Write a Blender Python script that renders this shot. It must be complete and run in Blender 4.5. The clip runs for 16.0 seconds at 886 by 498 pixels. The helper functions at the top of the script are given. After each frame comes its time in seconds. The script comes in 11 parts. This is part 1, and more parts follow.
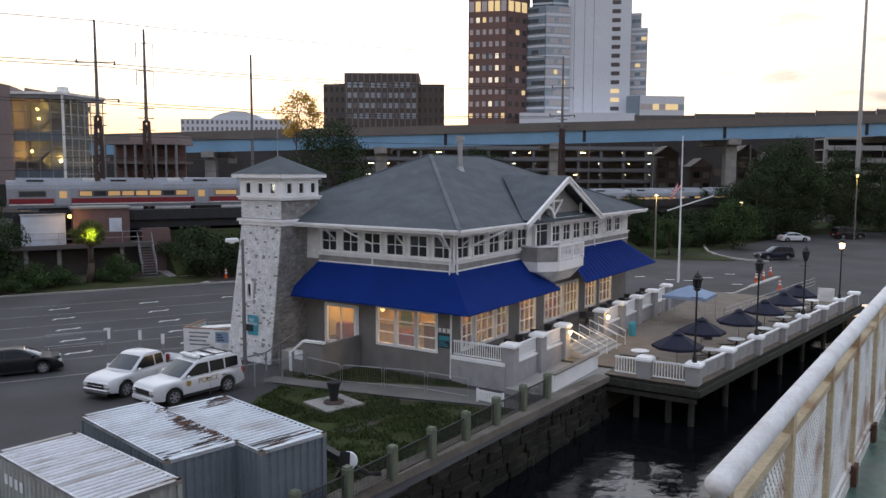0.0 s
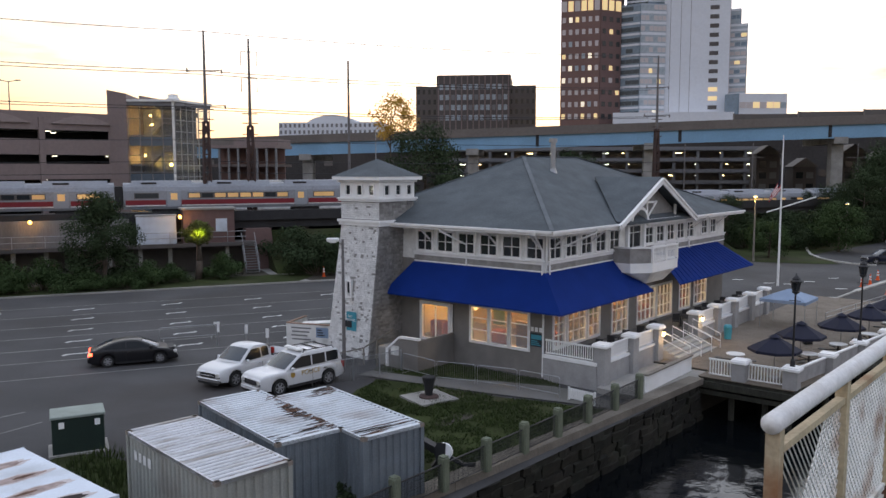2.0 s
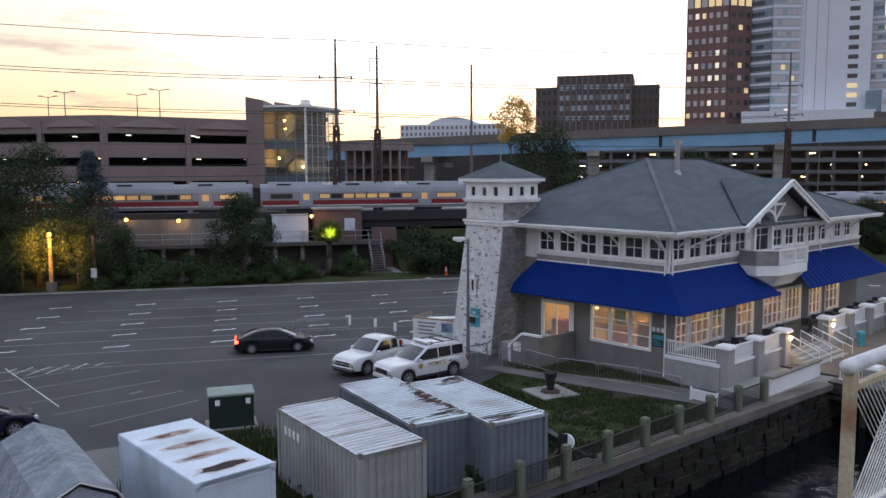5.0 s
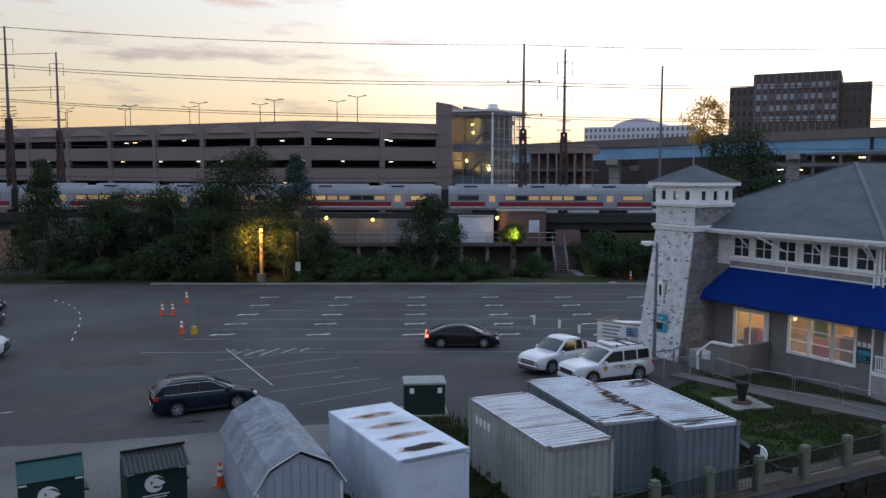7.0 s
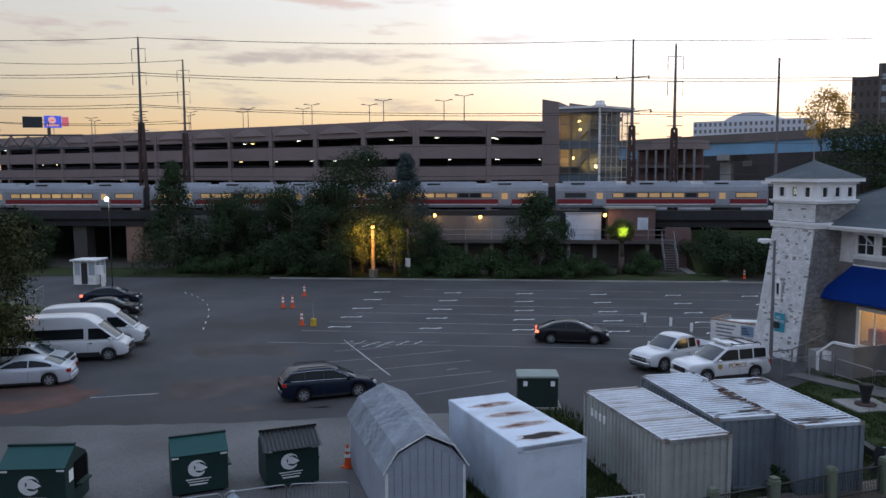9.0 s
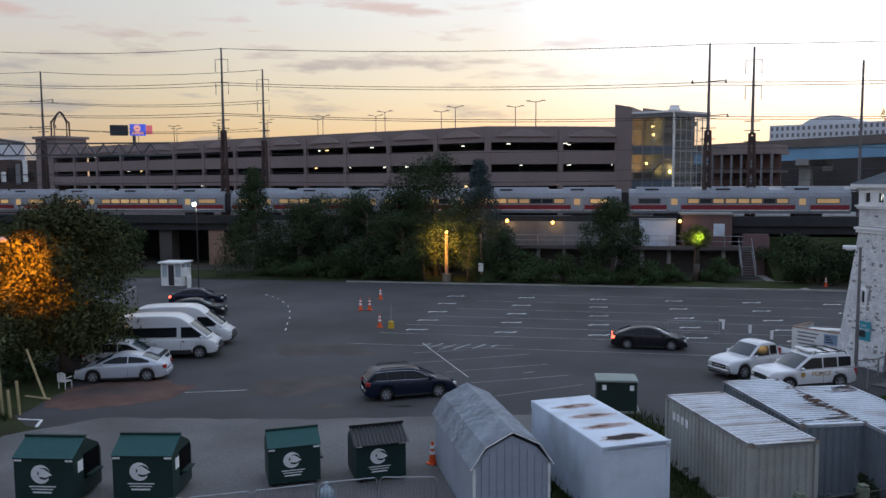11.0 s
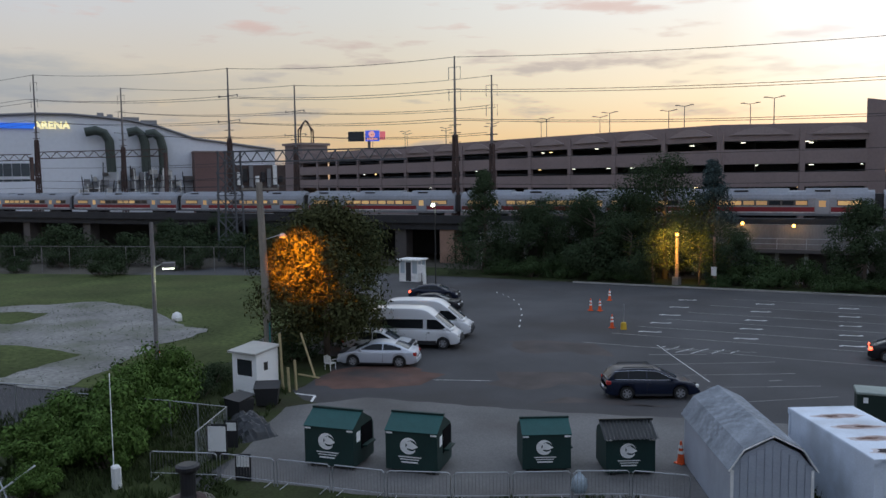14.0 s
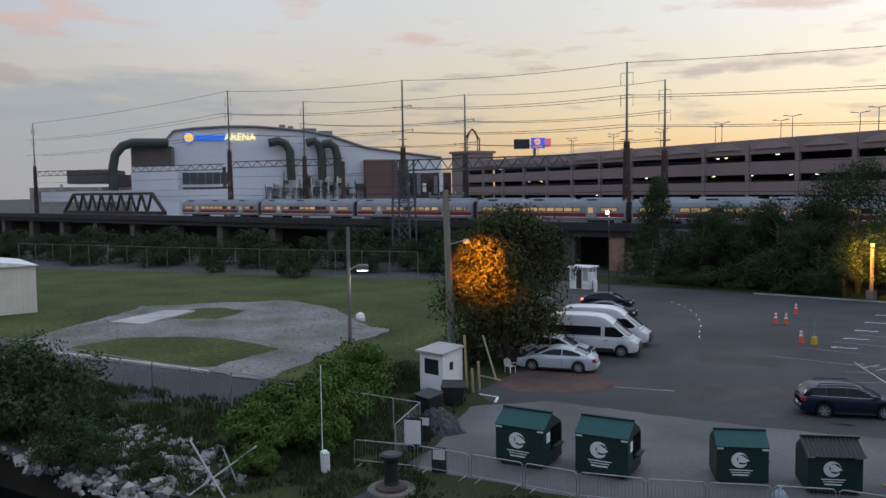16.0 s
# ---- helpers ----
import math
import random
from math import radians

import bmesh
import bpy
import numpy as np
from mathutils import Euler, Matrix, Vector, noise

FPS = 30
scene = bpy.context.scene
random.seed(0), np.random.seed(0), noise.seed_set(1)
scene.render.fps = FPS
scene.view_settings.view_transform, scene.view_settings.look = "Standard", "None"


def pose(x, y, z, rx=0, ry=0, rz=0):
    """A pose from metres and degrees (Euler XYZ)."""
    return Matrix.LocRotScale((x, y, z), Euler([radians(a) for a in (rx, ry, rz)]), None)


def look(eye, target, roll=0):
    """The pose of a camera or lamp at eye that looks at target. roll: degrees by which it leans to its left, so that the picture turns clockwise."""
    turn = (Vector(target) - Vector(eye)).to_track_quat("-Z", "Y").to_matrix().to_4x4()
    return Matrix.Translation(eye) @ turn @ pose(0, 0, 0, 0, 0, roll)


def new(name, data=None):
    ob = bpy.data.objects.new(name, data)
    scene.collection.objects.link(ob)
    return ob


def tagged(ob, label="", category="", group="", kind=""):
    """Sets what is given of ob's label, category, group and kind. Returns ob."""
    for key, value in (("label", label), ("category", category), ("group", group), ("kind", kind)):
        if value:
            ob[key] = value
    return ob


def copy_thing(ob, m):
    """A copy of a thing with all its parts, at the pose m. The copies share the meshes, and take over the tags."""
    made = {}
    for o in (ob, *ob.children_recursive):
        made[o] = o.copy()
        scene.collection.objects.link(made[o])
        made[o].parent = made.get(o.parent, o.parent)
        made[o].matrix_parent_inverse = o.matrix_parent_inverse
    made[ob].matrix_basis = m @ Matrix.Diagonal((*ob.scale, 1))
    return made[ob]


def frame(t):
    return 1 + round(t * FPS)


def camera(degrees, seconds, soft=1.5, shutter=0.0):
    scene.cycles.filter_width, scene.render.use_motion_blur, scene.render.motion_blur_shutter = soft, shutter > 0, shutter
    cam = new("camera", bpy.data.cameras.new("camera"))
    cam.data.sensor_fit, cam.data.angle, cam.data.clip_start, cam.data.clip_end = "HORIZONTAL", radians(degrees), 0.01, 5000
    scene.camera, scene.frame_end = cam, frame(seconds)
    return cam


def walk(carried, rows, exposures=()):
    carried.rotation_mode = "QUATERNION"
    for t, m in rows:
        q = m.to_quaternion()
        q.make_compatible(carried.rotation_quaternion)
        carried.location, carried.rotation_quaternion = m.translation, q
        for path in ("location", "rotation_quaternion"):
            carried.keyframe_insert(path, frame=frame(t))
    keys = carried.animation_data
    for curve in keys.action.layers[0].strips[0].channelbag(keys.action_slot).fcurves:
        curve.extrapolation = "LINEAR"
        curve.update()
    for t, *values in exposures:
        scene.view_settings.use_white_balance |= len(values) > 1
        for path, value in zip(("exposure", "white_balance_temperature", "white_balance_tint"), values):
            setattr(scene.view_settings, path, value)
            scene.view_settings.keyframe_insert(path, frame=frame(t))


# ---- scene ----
cam = camera(58.0, 16.0)
PATH = [
    (0, look((0.000, 0.000, 11.135), (-0.006, 19.899, 9.132), 0.20)),
    (0.5, look((-0.026, -0.264, 11.146), (-0.883, 19.618, 9.148), -0.13)),
    (1, look((-0.054, -0.525, 11.158), (-1.679, 19.316, 9.233), -0.08)),
    (1.5, look((-0.091, -0.786, 11.170), (-2.112, 19.021, 9.280), -0.24)),
    (2, look((-0.119, -1.043, 11.180), (-2.375, 18.731, 9.207), -0.06)),
    (2.5, look((-0.132, -1.298, 11.190), (-2.569, 18.452, 9.198), -0.26)),
    (3, look((-0.142, -1.570, 11.197), (-2.797, 18.163, 9.309), -0.19)),
    (5.5, look((-0.208, -3.026, 11.227), (-6.259, 15.936, 9.269), -0.09)),
    (6, look((-0.231, -3.327, 11.233), (-7.280, 15.288, 9.286), -0.01)),
    (6.5, look((-0.245, -3.625, 11.239), (-8.386, 14.545, 9.341), -0.16)),
    (7, look((-0.238, -3.915, 11.247), (-9.526, 13.698, 9.374), 0.16)),
    (7.5, look((-0.219, -4.212, 11.257), (-10.420, 12.883, 9.327), 0.09)),
    (8, look((-0.200, -4.535, 11.268), (-10.953, 12.214, 9.305), -0.86)),
    (8.5, look((-0.193, -4.867, 11.281), (-11.247, 11.682, 9.293), -0.85)),
    (9, look((-0.180, -5.180, 11.296), (-11.633, 11.102, 9.362), -0.28)),
    (9.5, look((-0.164, -5.475, 11.308), (-12.083, 10.482, 9.489), -0.26)),
    (12, look((-0.171, -6.967, 11.351), (-13.289, 8.014, 9.477), -0.33)),
    (12.5, look((-0.170, -7.316, 11.355), (-13.644, 7.346, 9.489), -0.44)),
    (13, look((-0.177, -7.677, 11.358), (-14.671, 5.990, 9.583), -0.77)),
    (13.5, look((-0.187, -8.048, 11.361), (-15.693, 4.471, 9.677), -0.64)),
    (14, look((-0.190, -8.427, 11.365), (-16.547, 2.956, 9.663), -0.67)),
    (14.5, look((-0.171, -8.816, 11.369), (-17.239, 1.468, 9.664), -0.83)),
    (15, look((-0.127, -9.235, 11.376), (-17.619, 0.339, 9.827), -0.83)),
    (15.5, look((-0.082, -9.661, 11.386), (-18.003, -0.901, 9.942), -0.65)),
    (16, look((-0.042, -10.080, 11.396), (-18.337, -2.136, 9.918), -0.73)),
]
walk(cam, PATH, exposures=[(0, 0.05, 7250, 10), (3, 0.05, 7250, 10), (5.5, -0.1, 6600, 9), (7, -0.3, 6250, 8), (9, -0.32, 6250, 8), (12.5, -0.36, 6420, 7), (16, -0.25, 6500, 6)])

# ---- world and sun ----
SUN_AZ = 6.0  # degrees left of +y
world = bpy.data.worlds.new("dusk_sky")
scene.world = world
world.use_nodes = True
wt = world.node_tree
wt.nodes.clear()


def wn(kind, **kw):
    n = wt.nodes.new(kind)
    for k, v in kw.items():
        n.inputs[k].default_value = v
    return n


def ramp(tree, stops, interp="LINEAR"):
    n = tree.nodes.new("ShaderNodeValToRGB")
    n.color_ramp.interpolation = interp
    els = n.color_ramp.elements
    while len(els) < len(stops):
        els.new(0.5)
    for e, (p, c) in zip(els, stops):
        e.position = p
        e.color = (*c, 1) if len(c) == 3 else c
    return n


sky = wt.nodes.new("ShaderNodeTexSky")
sky.sky_type = "NISHITA"
sky.sun_disc = False
sky.sun_elevation = radians(2.0)
sky.sun_rotation = radians(-SUN_AZ)
sky.air_density = 1.0
sky.dust_density = 1.5
sky.ozone_density = 1.0
tc = wt.nodes.new("ShaderNodeTexCoord")
sep = wt.nodes.new("ShaderNodeSeparateXYZ")
wt.links.new(tc.outputs["Generated"], sep.inputs[0])
# warm band low over the horizon, grey blue above
elev = ramp(wt, [(0.0, (1.0, 0.60, 0.30)), (0.05, (1.0, 0.70, 0.40)), (0.10, (0.98, 0.82, 0.60)), (0.19, (0.92, 0.89, 0.86)), (0.26, (0.90, 0.93, 0.98)), (0.35, (0.96, 1.07, 1.22)), (0.6, (1.03, 1.19, 1.46)), (1.0, (1.07, 1.25, 1.56))])
wt.links.new(sep.outputs["Z"], elev.inputs["Fac"])
# glow round the place where the sun went down
sdir = wt.nodes.new("ShaderNodeVectorMath")
sdir.operation = "DOT_PRODUCT"
sdir.inputs[1].default_value = (-math.sin(radians(SUN_AZ)), math.cos(radians(SUN_AZ)), 0.05)
wt.links.new(tc.outputs["Generated"], sdir.inputs[0])
glow = ramp(wt, [(0.0, (0.78, 0.82, 0.95)), (0.25, (0.96, 0.98, 1.06)), (0.40, (1.0, 1.0, 1.04)), (0.60, (1.12, 1.11, 1.10)), (0.74, (1.3, 1.29, 1.28)), (0.86, (1.55, 1.52, 1.5)), (1.0, (2.2, 2.35, 2.9))])
wt.links.new(sdir.outputs["Value"], glow.inputs["Fac"])
grad = wt.nodes.new("ShaderNodeMix")
grad.data_type, grad.blend_type = "RGBA", "MULTIPLY"
grad.inputs["Factor"].default_value = 1.0
# paler and pinker away from the sunset on the far side
pale = ramp(wt, [(0.0, (0, 0, 0)), (0.1, (0, 0, 0)), (0.5, (0.85, 0.85, 0.85)), (1.0, (0.85, 0.85, 0.85))])
wt.links.new(sep.outputs["X"], pale.inputs["Fac"])
elev2 = wt.nodes.new("ShaderNodeMix")
elev2.data_type = "RGBA"
wt.links.new(pale.outputs["Color"], elev2.inputs["Factor"])
wt.links.new(elev.outputs["Color"], elev2.inputs["A"])
high = ramp(wt, [(0.0, (1.0, 0.90, 0.84)), (0.2, (0.95, 0.92, 0.92)), (0.35, (0.96, 1.07, 1.22)), (0.6, (1.03, 1.19, 1.46)), (1.0, (1.07, 1.25, 1.56))])
wt.links.new(sep.outputs["Z"], high.inputs["Fac"])
wt.links.new(high.outputs["Color"], elev2.inputs["B"])
wt.links.new(elev2.outputs["Result"], grad.inputs["A"])
wt.links.new(glow.outputs["Color"], grad.inputs["B"])
# soft clouds
cmap = wt.nodes.new("ShaderNodeMapping")
cmap.inputs["Scale"].default_value = (2.6, 2.6, 15.0)
wt.links.new(tc.outputs["Generated"], cmap.inputs["Vector"])
cn = wn("ShaderNodeTexNoise", Scale=2.6, Detail=5.0, Roughness=0.55)
wt.links.new(cmap.outputs["Vector"], cn.inputs["Vector"])
cr = ramp(wt, [(0.0, (0, 0, 0)), (0.54, (0, 0, 0)), (0.64, (0.55, 0.55, 0.55)), (1.0, (0.85, 0.85, 0.85))])
wt.links.new(cn.outputs["Fac"], cr.inputs["Fac"])
away = ramp(wt, [(0.0, (1, 1, 1)), (0.84, (1, 1, 1)), (0.985, (0.0, 0.0, 0.0)), (1.0, (0, 0, 0))])
wt.links.new(sdir.outputs["Value"], away.inputs["Fac"])
cfac = wt.nodes.new("ShaderNodeMath")
cfac.operation = "MULTIPLY"
wt.links.new(cr.outputs["Color"], cfac.inputs[0])
wt.links.new(away.outputs["Color"], cfac.inputs[1])
cloud = wt.nodes.new("ShaderNodeMix")
cloud.data_type = "RGBA"
wt.links.new(cfac.outputs[0], cloud.inputs["Factor"])
wt.links.new(grad.outputs["Result"], cloud.inputs["A"])
ctint = ramp(wt, [(0.0, (0.46, 0.48, 0.56)), (0.07, (0.42, 0.43, 0.51)), (0.12, (0.45, 0.42, 0.48)), (0.19, (0.98, 0.62, 0.56)), (1.0, (0.8, 0.7, 0.7))])
wt.links.new(sep.outputs["Z"], ctint.inputs["Fac"])
wt.links.new(ctint.outputs["Color"], cloud.inputs["B"])
# low grey-blue cloud bank away from the sunset
negx = wt.nodes.new("ShaderNodeMath")
negx.operation = "MULTIPLY"
negx.inputs[1].default_value = -1.0
wt.links.new(sep.outputs["X"], negx.inputs[0])
side = ramp(wt, [(0.0, (0, 0, 0)), (0.86, (0, 0, 0)), (0.96, (0.45, 0.45, 0.45)), (0.995, (1, 1, 1))])
wt.links.new(negx.outputs[0], side.inputs["Fac"])
bn = wn("ShaderNodeTexNoise", Scale=1.5, Detail=6.0, Roughness=0.6)
wt.links.new(cmap.outputs["Vector"], bn.inputs["Vector"])
lift = wt.nodes.new("ShaderNodeMath")
lift.operation = "MULTIPLY_ADD"
lift.inputs[1].default_value = -0.19
wt.links.new(bn.outputs["Fac"], lift.inputs[0])
wt.links.new(sep.outputs["Z"], lift.inputs[2])
band_ = ramp(wt, [(0.0, (0.85, 0.85, 0.85)), (0.015, (0.75, 0.75, 0.75)), (0.045, (0.0, 0.0, 0.0)), (1.0, (0, 0, 0))])
wt.links.new(lift.outputs[0], band_.inputs["Fac"])
bfac = wt.nodes.new("ShaderNodeMath")
bfac.operation = "MULTIPLY"
wt.links.new(side.outputs["Color"], bfac.inputs[0])
wt.links.new(band_.outputs["Color"], bfac.inputs[1])
bank = wt.nodes.new("ShaderNodeMix")
bank.data_type = "RGBA"
bank.inputs["B"].default_value = (0.50, 0.54, 0.62, 1)
wt.links.new(bfac.outputs[0], bank.inputs["Factor"])
wt.links.new(cloud.outputs["Result"], bank.inputs["A"])
skym = wt.nodes.new("ShaderNodeMix")
skym.data_type, skym.blend_type = "RGBA", "ADD"
skym.inputs["Factor"].default_value = 1.0
sks = wt.nodes.new("ShaderNodeMix")
sks.data_type, sks.blend_type = "RGBA", "MULTIPLY"
sks.inputs["Factor"].default_value = 1.0
sks.inputs["B"].default_value = (0.015, 0.015, 0.015, 1)
wt.links.new(sky.outputs["Color"], sks.inputs["A"])
wt.links.new(sks.outputs["Result"], skym.inputs["A"])
wt.links.new(bank.outputs["Result"], skym.inputs["B"])
bg = wn("ShaderNodeBackground", Strength=0.85)
wt.links.new(skym.outputs["Result"], bg.inputs["Color"])
wo = wt.nodes.new("ShaderNodeOutputWorld")
wt.links.new(bg.outputs[0], wo.inputs[0])

sun_data = bpy.data.lights.new("sun", "SUN")
sun_data.energy, sun_data.angle, sun_data.color = 0.5, radians(10), (1.0, 0.72, 0.45)
sun = new("sun", sun_data)
sun.matrix_world = look((0, 0, 60), (60 * math.sin(radians(SUN_AZ)), -60 * math.cos(radians(SUN_AZ)), 57))


def lamp(name, at, watts, colour, size=0.1, aim=None, cone=None):
    d = bpy.data.lights.new(name, "SPOT" if cone else "POINT")
    d.energy, d.color, d.shadow_soft_size = watts, colour, size
    if cone:
        d.spot_size, d.spot_blend = radians(cone), 0.6
    ob = new(name, d)
    ob.matrix_world = look(at, aim) if aim else Matrix.Translation(at)
    return ob


# ---- materials ----
def material(name, base, rough=0.8, var=0.15, scale=3.0, fine=40.0, bump=0.15, metal=0.0, dark=None, stain=0.0, island=0.0, spec=0.4, rand=0.0, coat=0.0, stretch=(1, 1, 1), wave=None):
    """A surface of one base colour with broad and fine variation, stains and relief in object space."""
    m = bpy.data.materials.new(name)
    m.use_nodes = True
    t = m.node_tree
    b = t.nodes["Principled BSDF"]
    b.inputs["Roughness"].default_value = rough
    b.inputs["Metallic"].default_value = metal
    b.inputs["Specular IOR Level"].default_value = spec
    b.inputs["Coat Weight"].default_value = coat
    co = t.nodes.new("ShaderNodeTexCoord")
    mp = t.nodes.new("ShaderNodeMapping")
    mp.inputs["Scale"].default_value = stretch
    t.links.new(co.outputs["Object"], mp.inputs["Vector"])

    def tex(sc, det):
        n = t.nodes.new("ShaderNodeTexNoise")
        n.inputs["Scale"].default_value, n.inputs["Detail"].default_value = sc, det
        t.links.new(mp.outputs["Vector"], n.inputs["Vector"])
        return n

    broad, small = tex(scale, 4.0), tex(fine, 3.0)
    c = Vector(base)
    r1 = ramp(t, [(0.25, tuple(c * (1 - var))), (0.75, tuple(c * (1 + var)))])
    t.links.new(broad.outputs["Fac"], r1.inputs["Fac"])
    r2 = ramp(t, [(0.3, (1 - var * 0.7,) * 3), (0.7, (1 + var * 0.7,) * 3)])
    t.links.new(small.outputs["Fac"], r2.inputs["Fac"])

    def mixed(a, bb, fac, blend="MIX"):
        n = t.nodes.new("ShaderNodeMix")
        n.data_type, n.blend_type = "RGBA", blend
        for key, val in (("Factor", fac), ("A", a), ("B", bb)):
            if hasattr(val, "links"):
                t.links.new(val, n.inputs[key])
            elif key == "Factor":
                n.inputs[0].default_value = val
            else:
                n.inputs[key].default_value = (*val, 1)
        return n.outputs["Result"]

    col = mixed(r1.outputs["Color"], r2.outputs["Color"], 1.0, "MULTIPLY")
    if stain > 0:
        s = tex(scale * 0.6, 6.0)
        sr = ramp(t, [(0.5, (0, 0, 0)), (0.68, (stain,) * 3)])
        t.links.new(s.outputs["Fac"], sr.inputs["Fac"])
        col = mixed(col, dark or tuple(c * 0.4), sr.outputs["Color"])
    if island > 0 or rand > 0:
        if rand > 0:
            g = t.nodes.new("ShaderNodeObjectInfo")
            src = g.outputs["Random"]
        else:
            g = t.nodes.new("ShaderNodeNewGeometry")
            src = g.outputs["Random Per Island"]
        k = max(island, rand)
        rr = ramp(t, [(0.0, (1 - k,) * 3), (1.0, (1 + k,) * 3)])
        t.links.new(src, rr.inputs["Fac"])
        col = mixed(col, rr.outputs["Color"], 1.0, "MULTIPLY")
    t.links.new(col, b.inputs["Base Color"])
    if bump > 0:
        bp = t.nodes.new("ShaderNodeBump")
        bp.inputs["Strength"].default_value = bump
        bp.inputs["Distance"].default_value = 0.02
        t.links.new(small.outputs["Fac"], bp.inputs["Height"])
        t.links.new(bp.outputs["Normal"], b.inputs["Normal"])
    return m


def glowing(name, colour, strength):
    m = bpy.data.materials.new(name)
    m.use_nodes = True
    b = m.node_tree.nodes["Principled BSDF"]
    b.inputs["Base Color"].default_value = (*colour, 1)
    b.inputs["Emission Color"].default_value = (*colour, 1)
    b.inputs["Emission Strength"].default_value = strength
    return m


def glass_pane(name, tint=(0.8, 0.85, 0.88), rough=0.02, alpha=0.25):
    """Window glass: glossy, and partly clear."""
    m = bpy.data.materials.new(name)
    m.use_nodes = True
    t = m.node_tree
    b = t.nodes["Principled BSDF"]
    b.inputs["Base Color"].default_value = (*tint, 1)
    b.inputs["Roughness"].default_value = rough
    b.inputs["Specular IOR Level"].default_value = 0.7
    tr = t.nodes.new("ShaderNodeBsdfTransparent")
    mx = t.nodes.new("ShaderNodeMixShader")
    mx.inputs[0].default_value = alpha
    t.links.new(tr.outputs[0], mx.inputs[1])
    t.links.new(b.outputs[0], mx.inputs[2])
    t.links.new(mx.outputs[0], t.nodes["Material Output"].inputs["Surface"])
    return m


M = {}
M["asphalt"] = material("asphalt", (0.055, 0.0545, 0.0565), 0.9, 0.34, 0.16, 30, 0.3, stain=0.85, dark=(0.039, 0.034, 0.032))
M["asphalt_new"] = material("asphalt_new", (0.04, 0.04, 0.043), 0.9, 0.2, 0.3, 30, 0.3)
M["concrete"] = material("concrete", (0.30, 0.29, 0.27), 0.9, 0.2, 0.5, 20, 0.2, stain=0.4)
M["concrete_pale"] = material("concrete_pale", (0.42, 0.41, 0.38), 0.9, 0.15, 0.5, 20, 0.2, stain=0.3)
M["apron"] = material("apron", (0.125, 0.122, 0.118), 0.9, 0.25, 0.25, 12, 0.2, stain=0.7, dark=(0.07, 0.062, 0.056))
M["line"] = material("line", (0.76, 0.76, 0.74), 0.8, 0.2, 0.8, 25, 0.1, stain=0.4, dark=(0.12, 0.12, 0.12))
M["white"] = material("white", (0.84, 0.84, 0.83), 0.55, 0.06, 1.0, 20, 0.05, stain=0.15)
M["white_worn"] = material("white_worn", (0.74, 0.74, 0.72), 0.6, 0.14, 2.0, 25, 0.1, stain=0.4)
M["stone_white"] = material("stone_white", (0.72, 0.72, 0.71), 0.85, 0.15, 2.0, 18, 0.4, island=0.09, stain=0.15, dark=(0.25, 0.23, 0.21))
M["stone_grey"] = material("stone_grey", (0.27, 0.26, 0.25), 0.9, 0.2, 2.0, 18, 0.4, island=0.25, stain=0.4, dark=(0.13, 0.12, 0.11))
M["siding"] = material("siding", (0.205, 0.192, 0.178), 0.85, 0.12, 1.5, 20, 0.15, stain=0.3, dark=(0.15, 0.14, 0.13))
M["shingle"] = material("shingle", (0.080, 0.095, 0.106), 0.9, 0.22, 0.8, 11, 0.3, stain=0.35, dark=(0.058, 0.066, 0.073), stretch=(1, 1, 2))
M["awning"] = material("awning", (0.004, 0.027, 0.175), 0.85, 0.12, 0.8, 30, 0.1, spec=0.12)
M["dark_glass"] = material("dark_glass", (0.028, 0.032, 0.036), 0.06, 0.1, 1, 5, 0, spec=0.5)
M["pane"] = glass_pane("pane", alpha=0.15)
M["water"] = material("water", (0.003, 0.004, 0.005), 0.05, 0.1, 0.5, 2.2, 0.0, spec=0.3)
M["steel_paint"] = material("steel_paint", (0.70, 0.69, 0.66), 0.5, 0.15, 4.0, 40, 0.15, stain=0.8, dark=(0.26, 0.12, 0.05))
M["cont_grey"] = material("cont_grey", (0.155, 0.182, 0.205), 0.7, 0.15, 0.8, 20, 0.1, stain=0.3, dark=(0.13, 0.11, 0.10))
# far paler than the sides: sky reflection is put into this roof colour
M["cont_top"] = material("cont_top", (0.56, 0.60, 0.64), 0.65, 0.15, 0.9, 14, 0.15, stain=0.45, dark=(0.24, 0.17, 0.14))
M["cont_white"] = material("cont_white", (0.60, 0.66, 0.74), 0.6, 0.08, 0.7, 18, 0.05, stain=0.5, dark=(0.30, 0.32, 0.33))
M["rust"] = material("rust", (0.11, 0.055, 0.035), 0.95, 0.4, 4.0, 30, 0.4, stain=0.5, dark=(0.02, 0.015, 0.012))
M["precast"] = material("precast", (0.235, 0.185, 0.175), 0.9, 0.1, 0.12, 3, 0.1, stain=0.25, dark=(0.20, 0.165, 0.15))
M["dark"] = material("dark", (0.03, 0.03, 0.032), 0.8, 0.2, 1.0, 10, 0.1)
M["black_metal"] = material("black_metal", (0.02, 0.02, 0.022), 0.5, 0.2, 3.0, 20, 0.1)
M["grey_metal"] = material("grey_metal", (0.22, 0.22, 0.22), 0.5, 0.15, 2.0, 20, 0.1, metal=0.5)
M["galv"] = material("galv", (0.35, 0.36, 0.37), 0.45, 0.12, 4.0, 30, 0.05, metal=0.6)
M["pole_rust"] = material("pole_rust", (0.07, 0.045, 0.04), 0.85, 0.3, 0.6, 10, 0.1)
M["pole_grey"] = material("pole_grey", (0.16, 0.15, 0.15), 0.8, 0.2, 0.6, 10, 0.1)
M["wood_grey"] = material("wood_grey", (0.20, 0.18, 0.155), 0.9, 0.25, 1.0, 12, 0.3, stretch=(4, 4, 0.6))
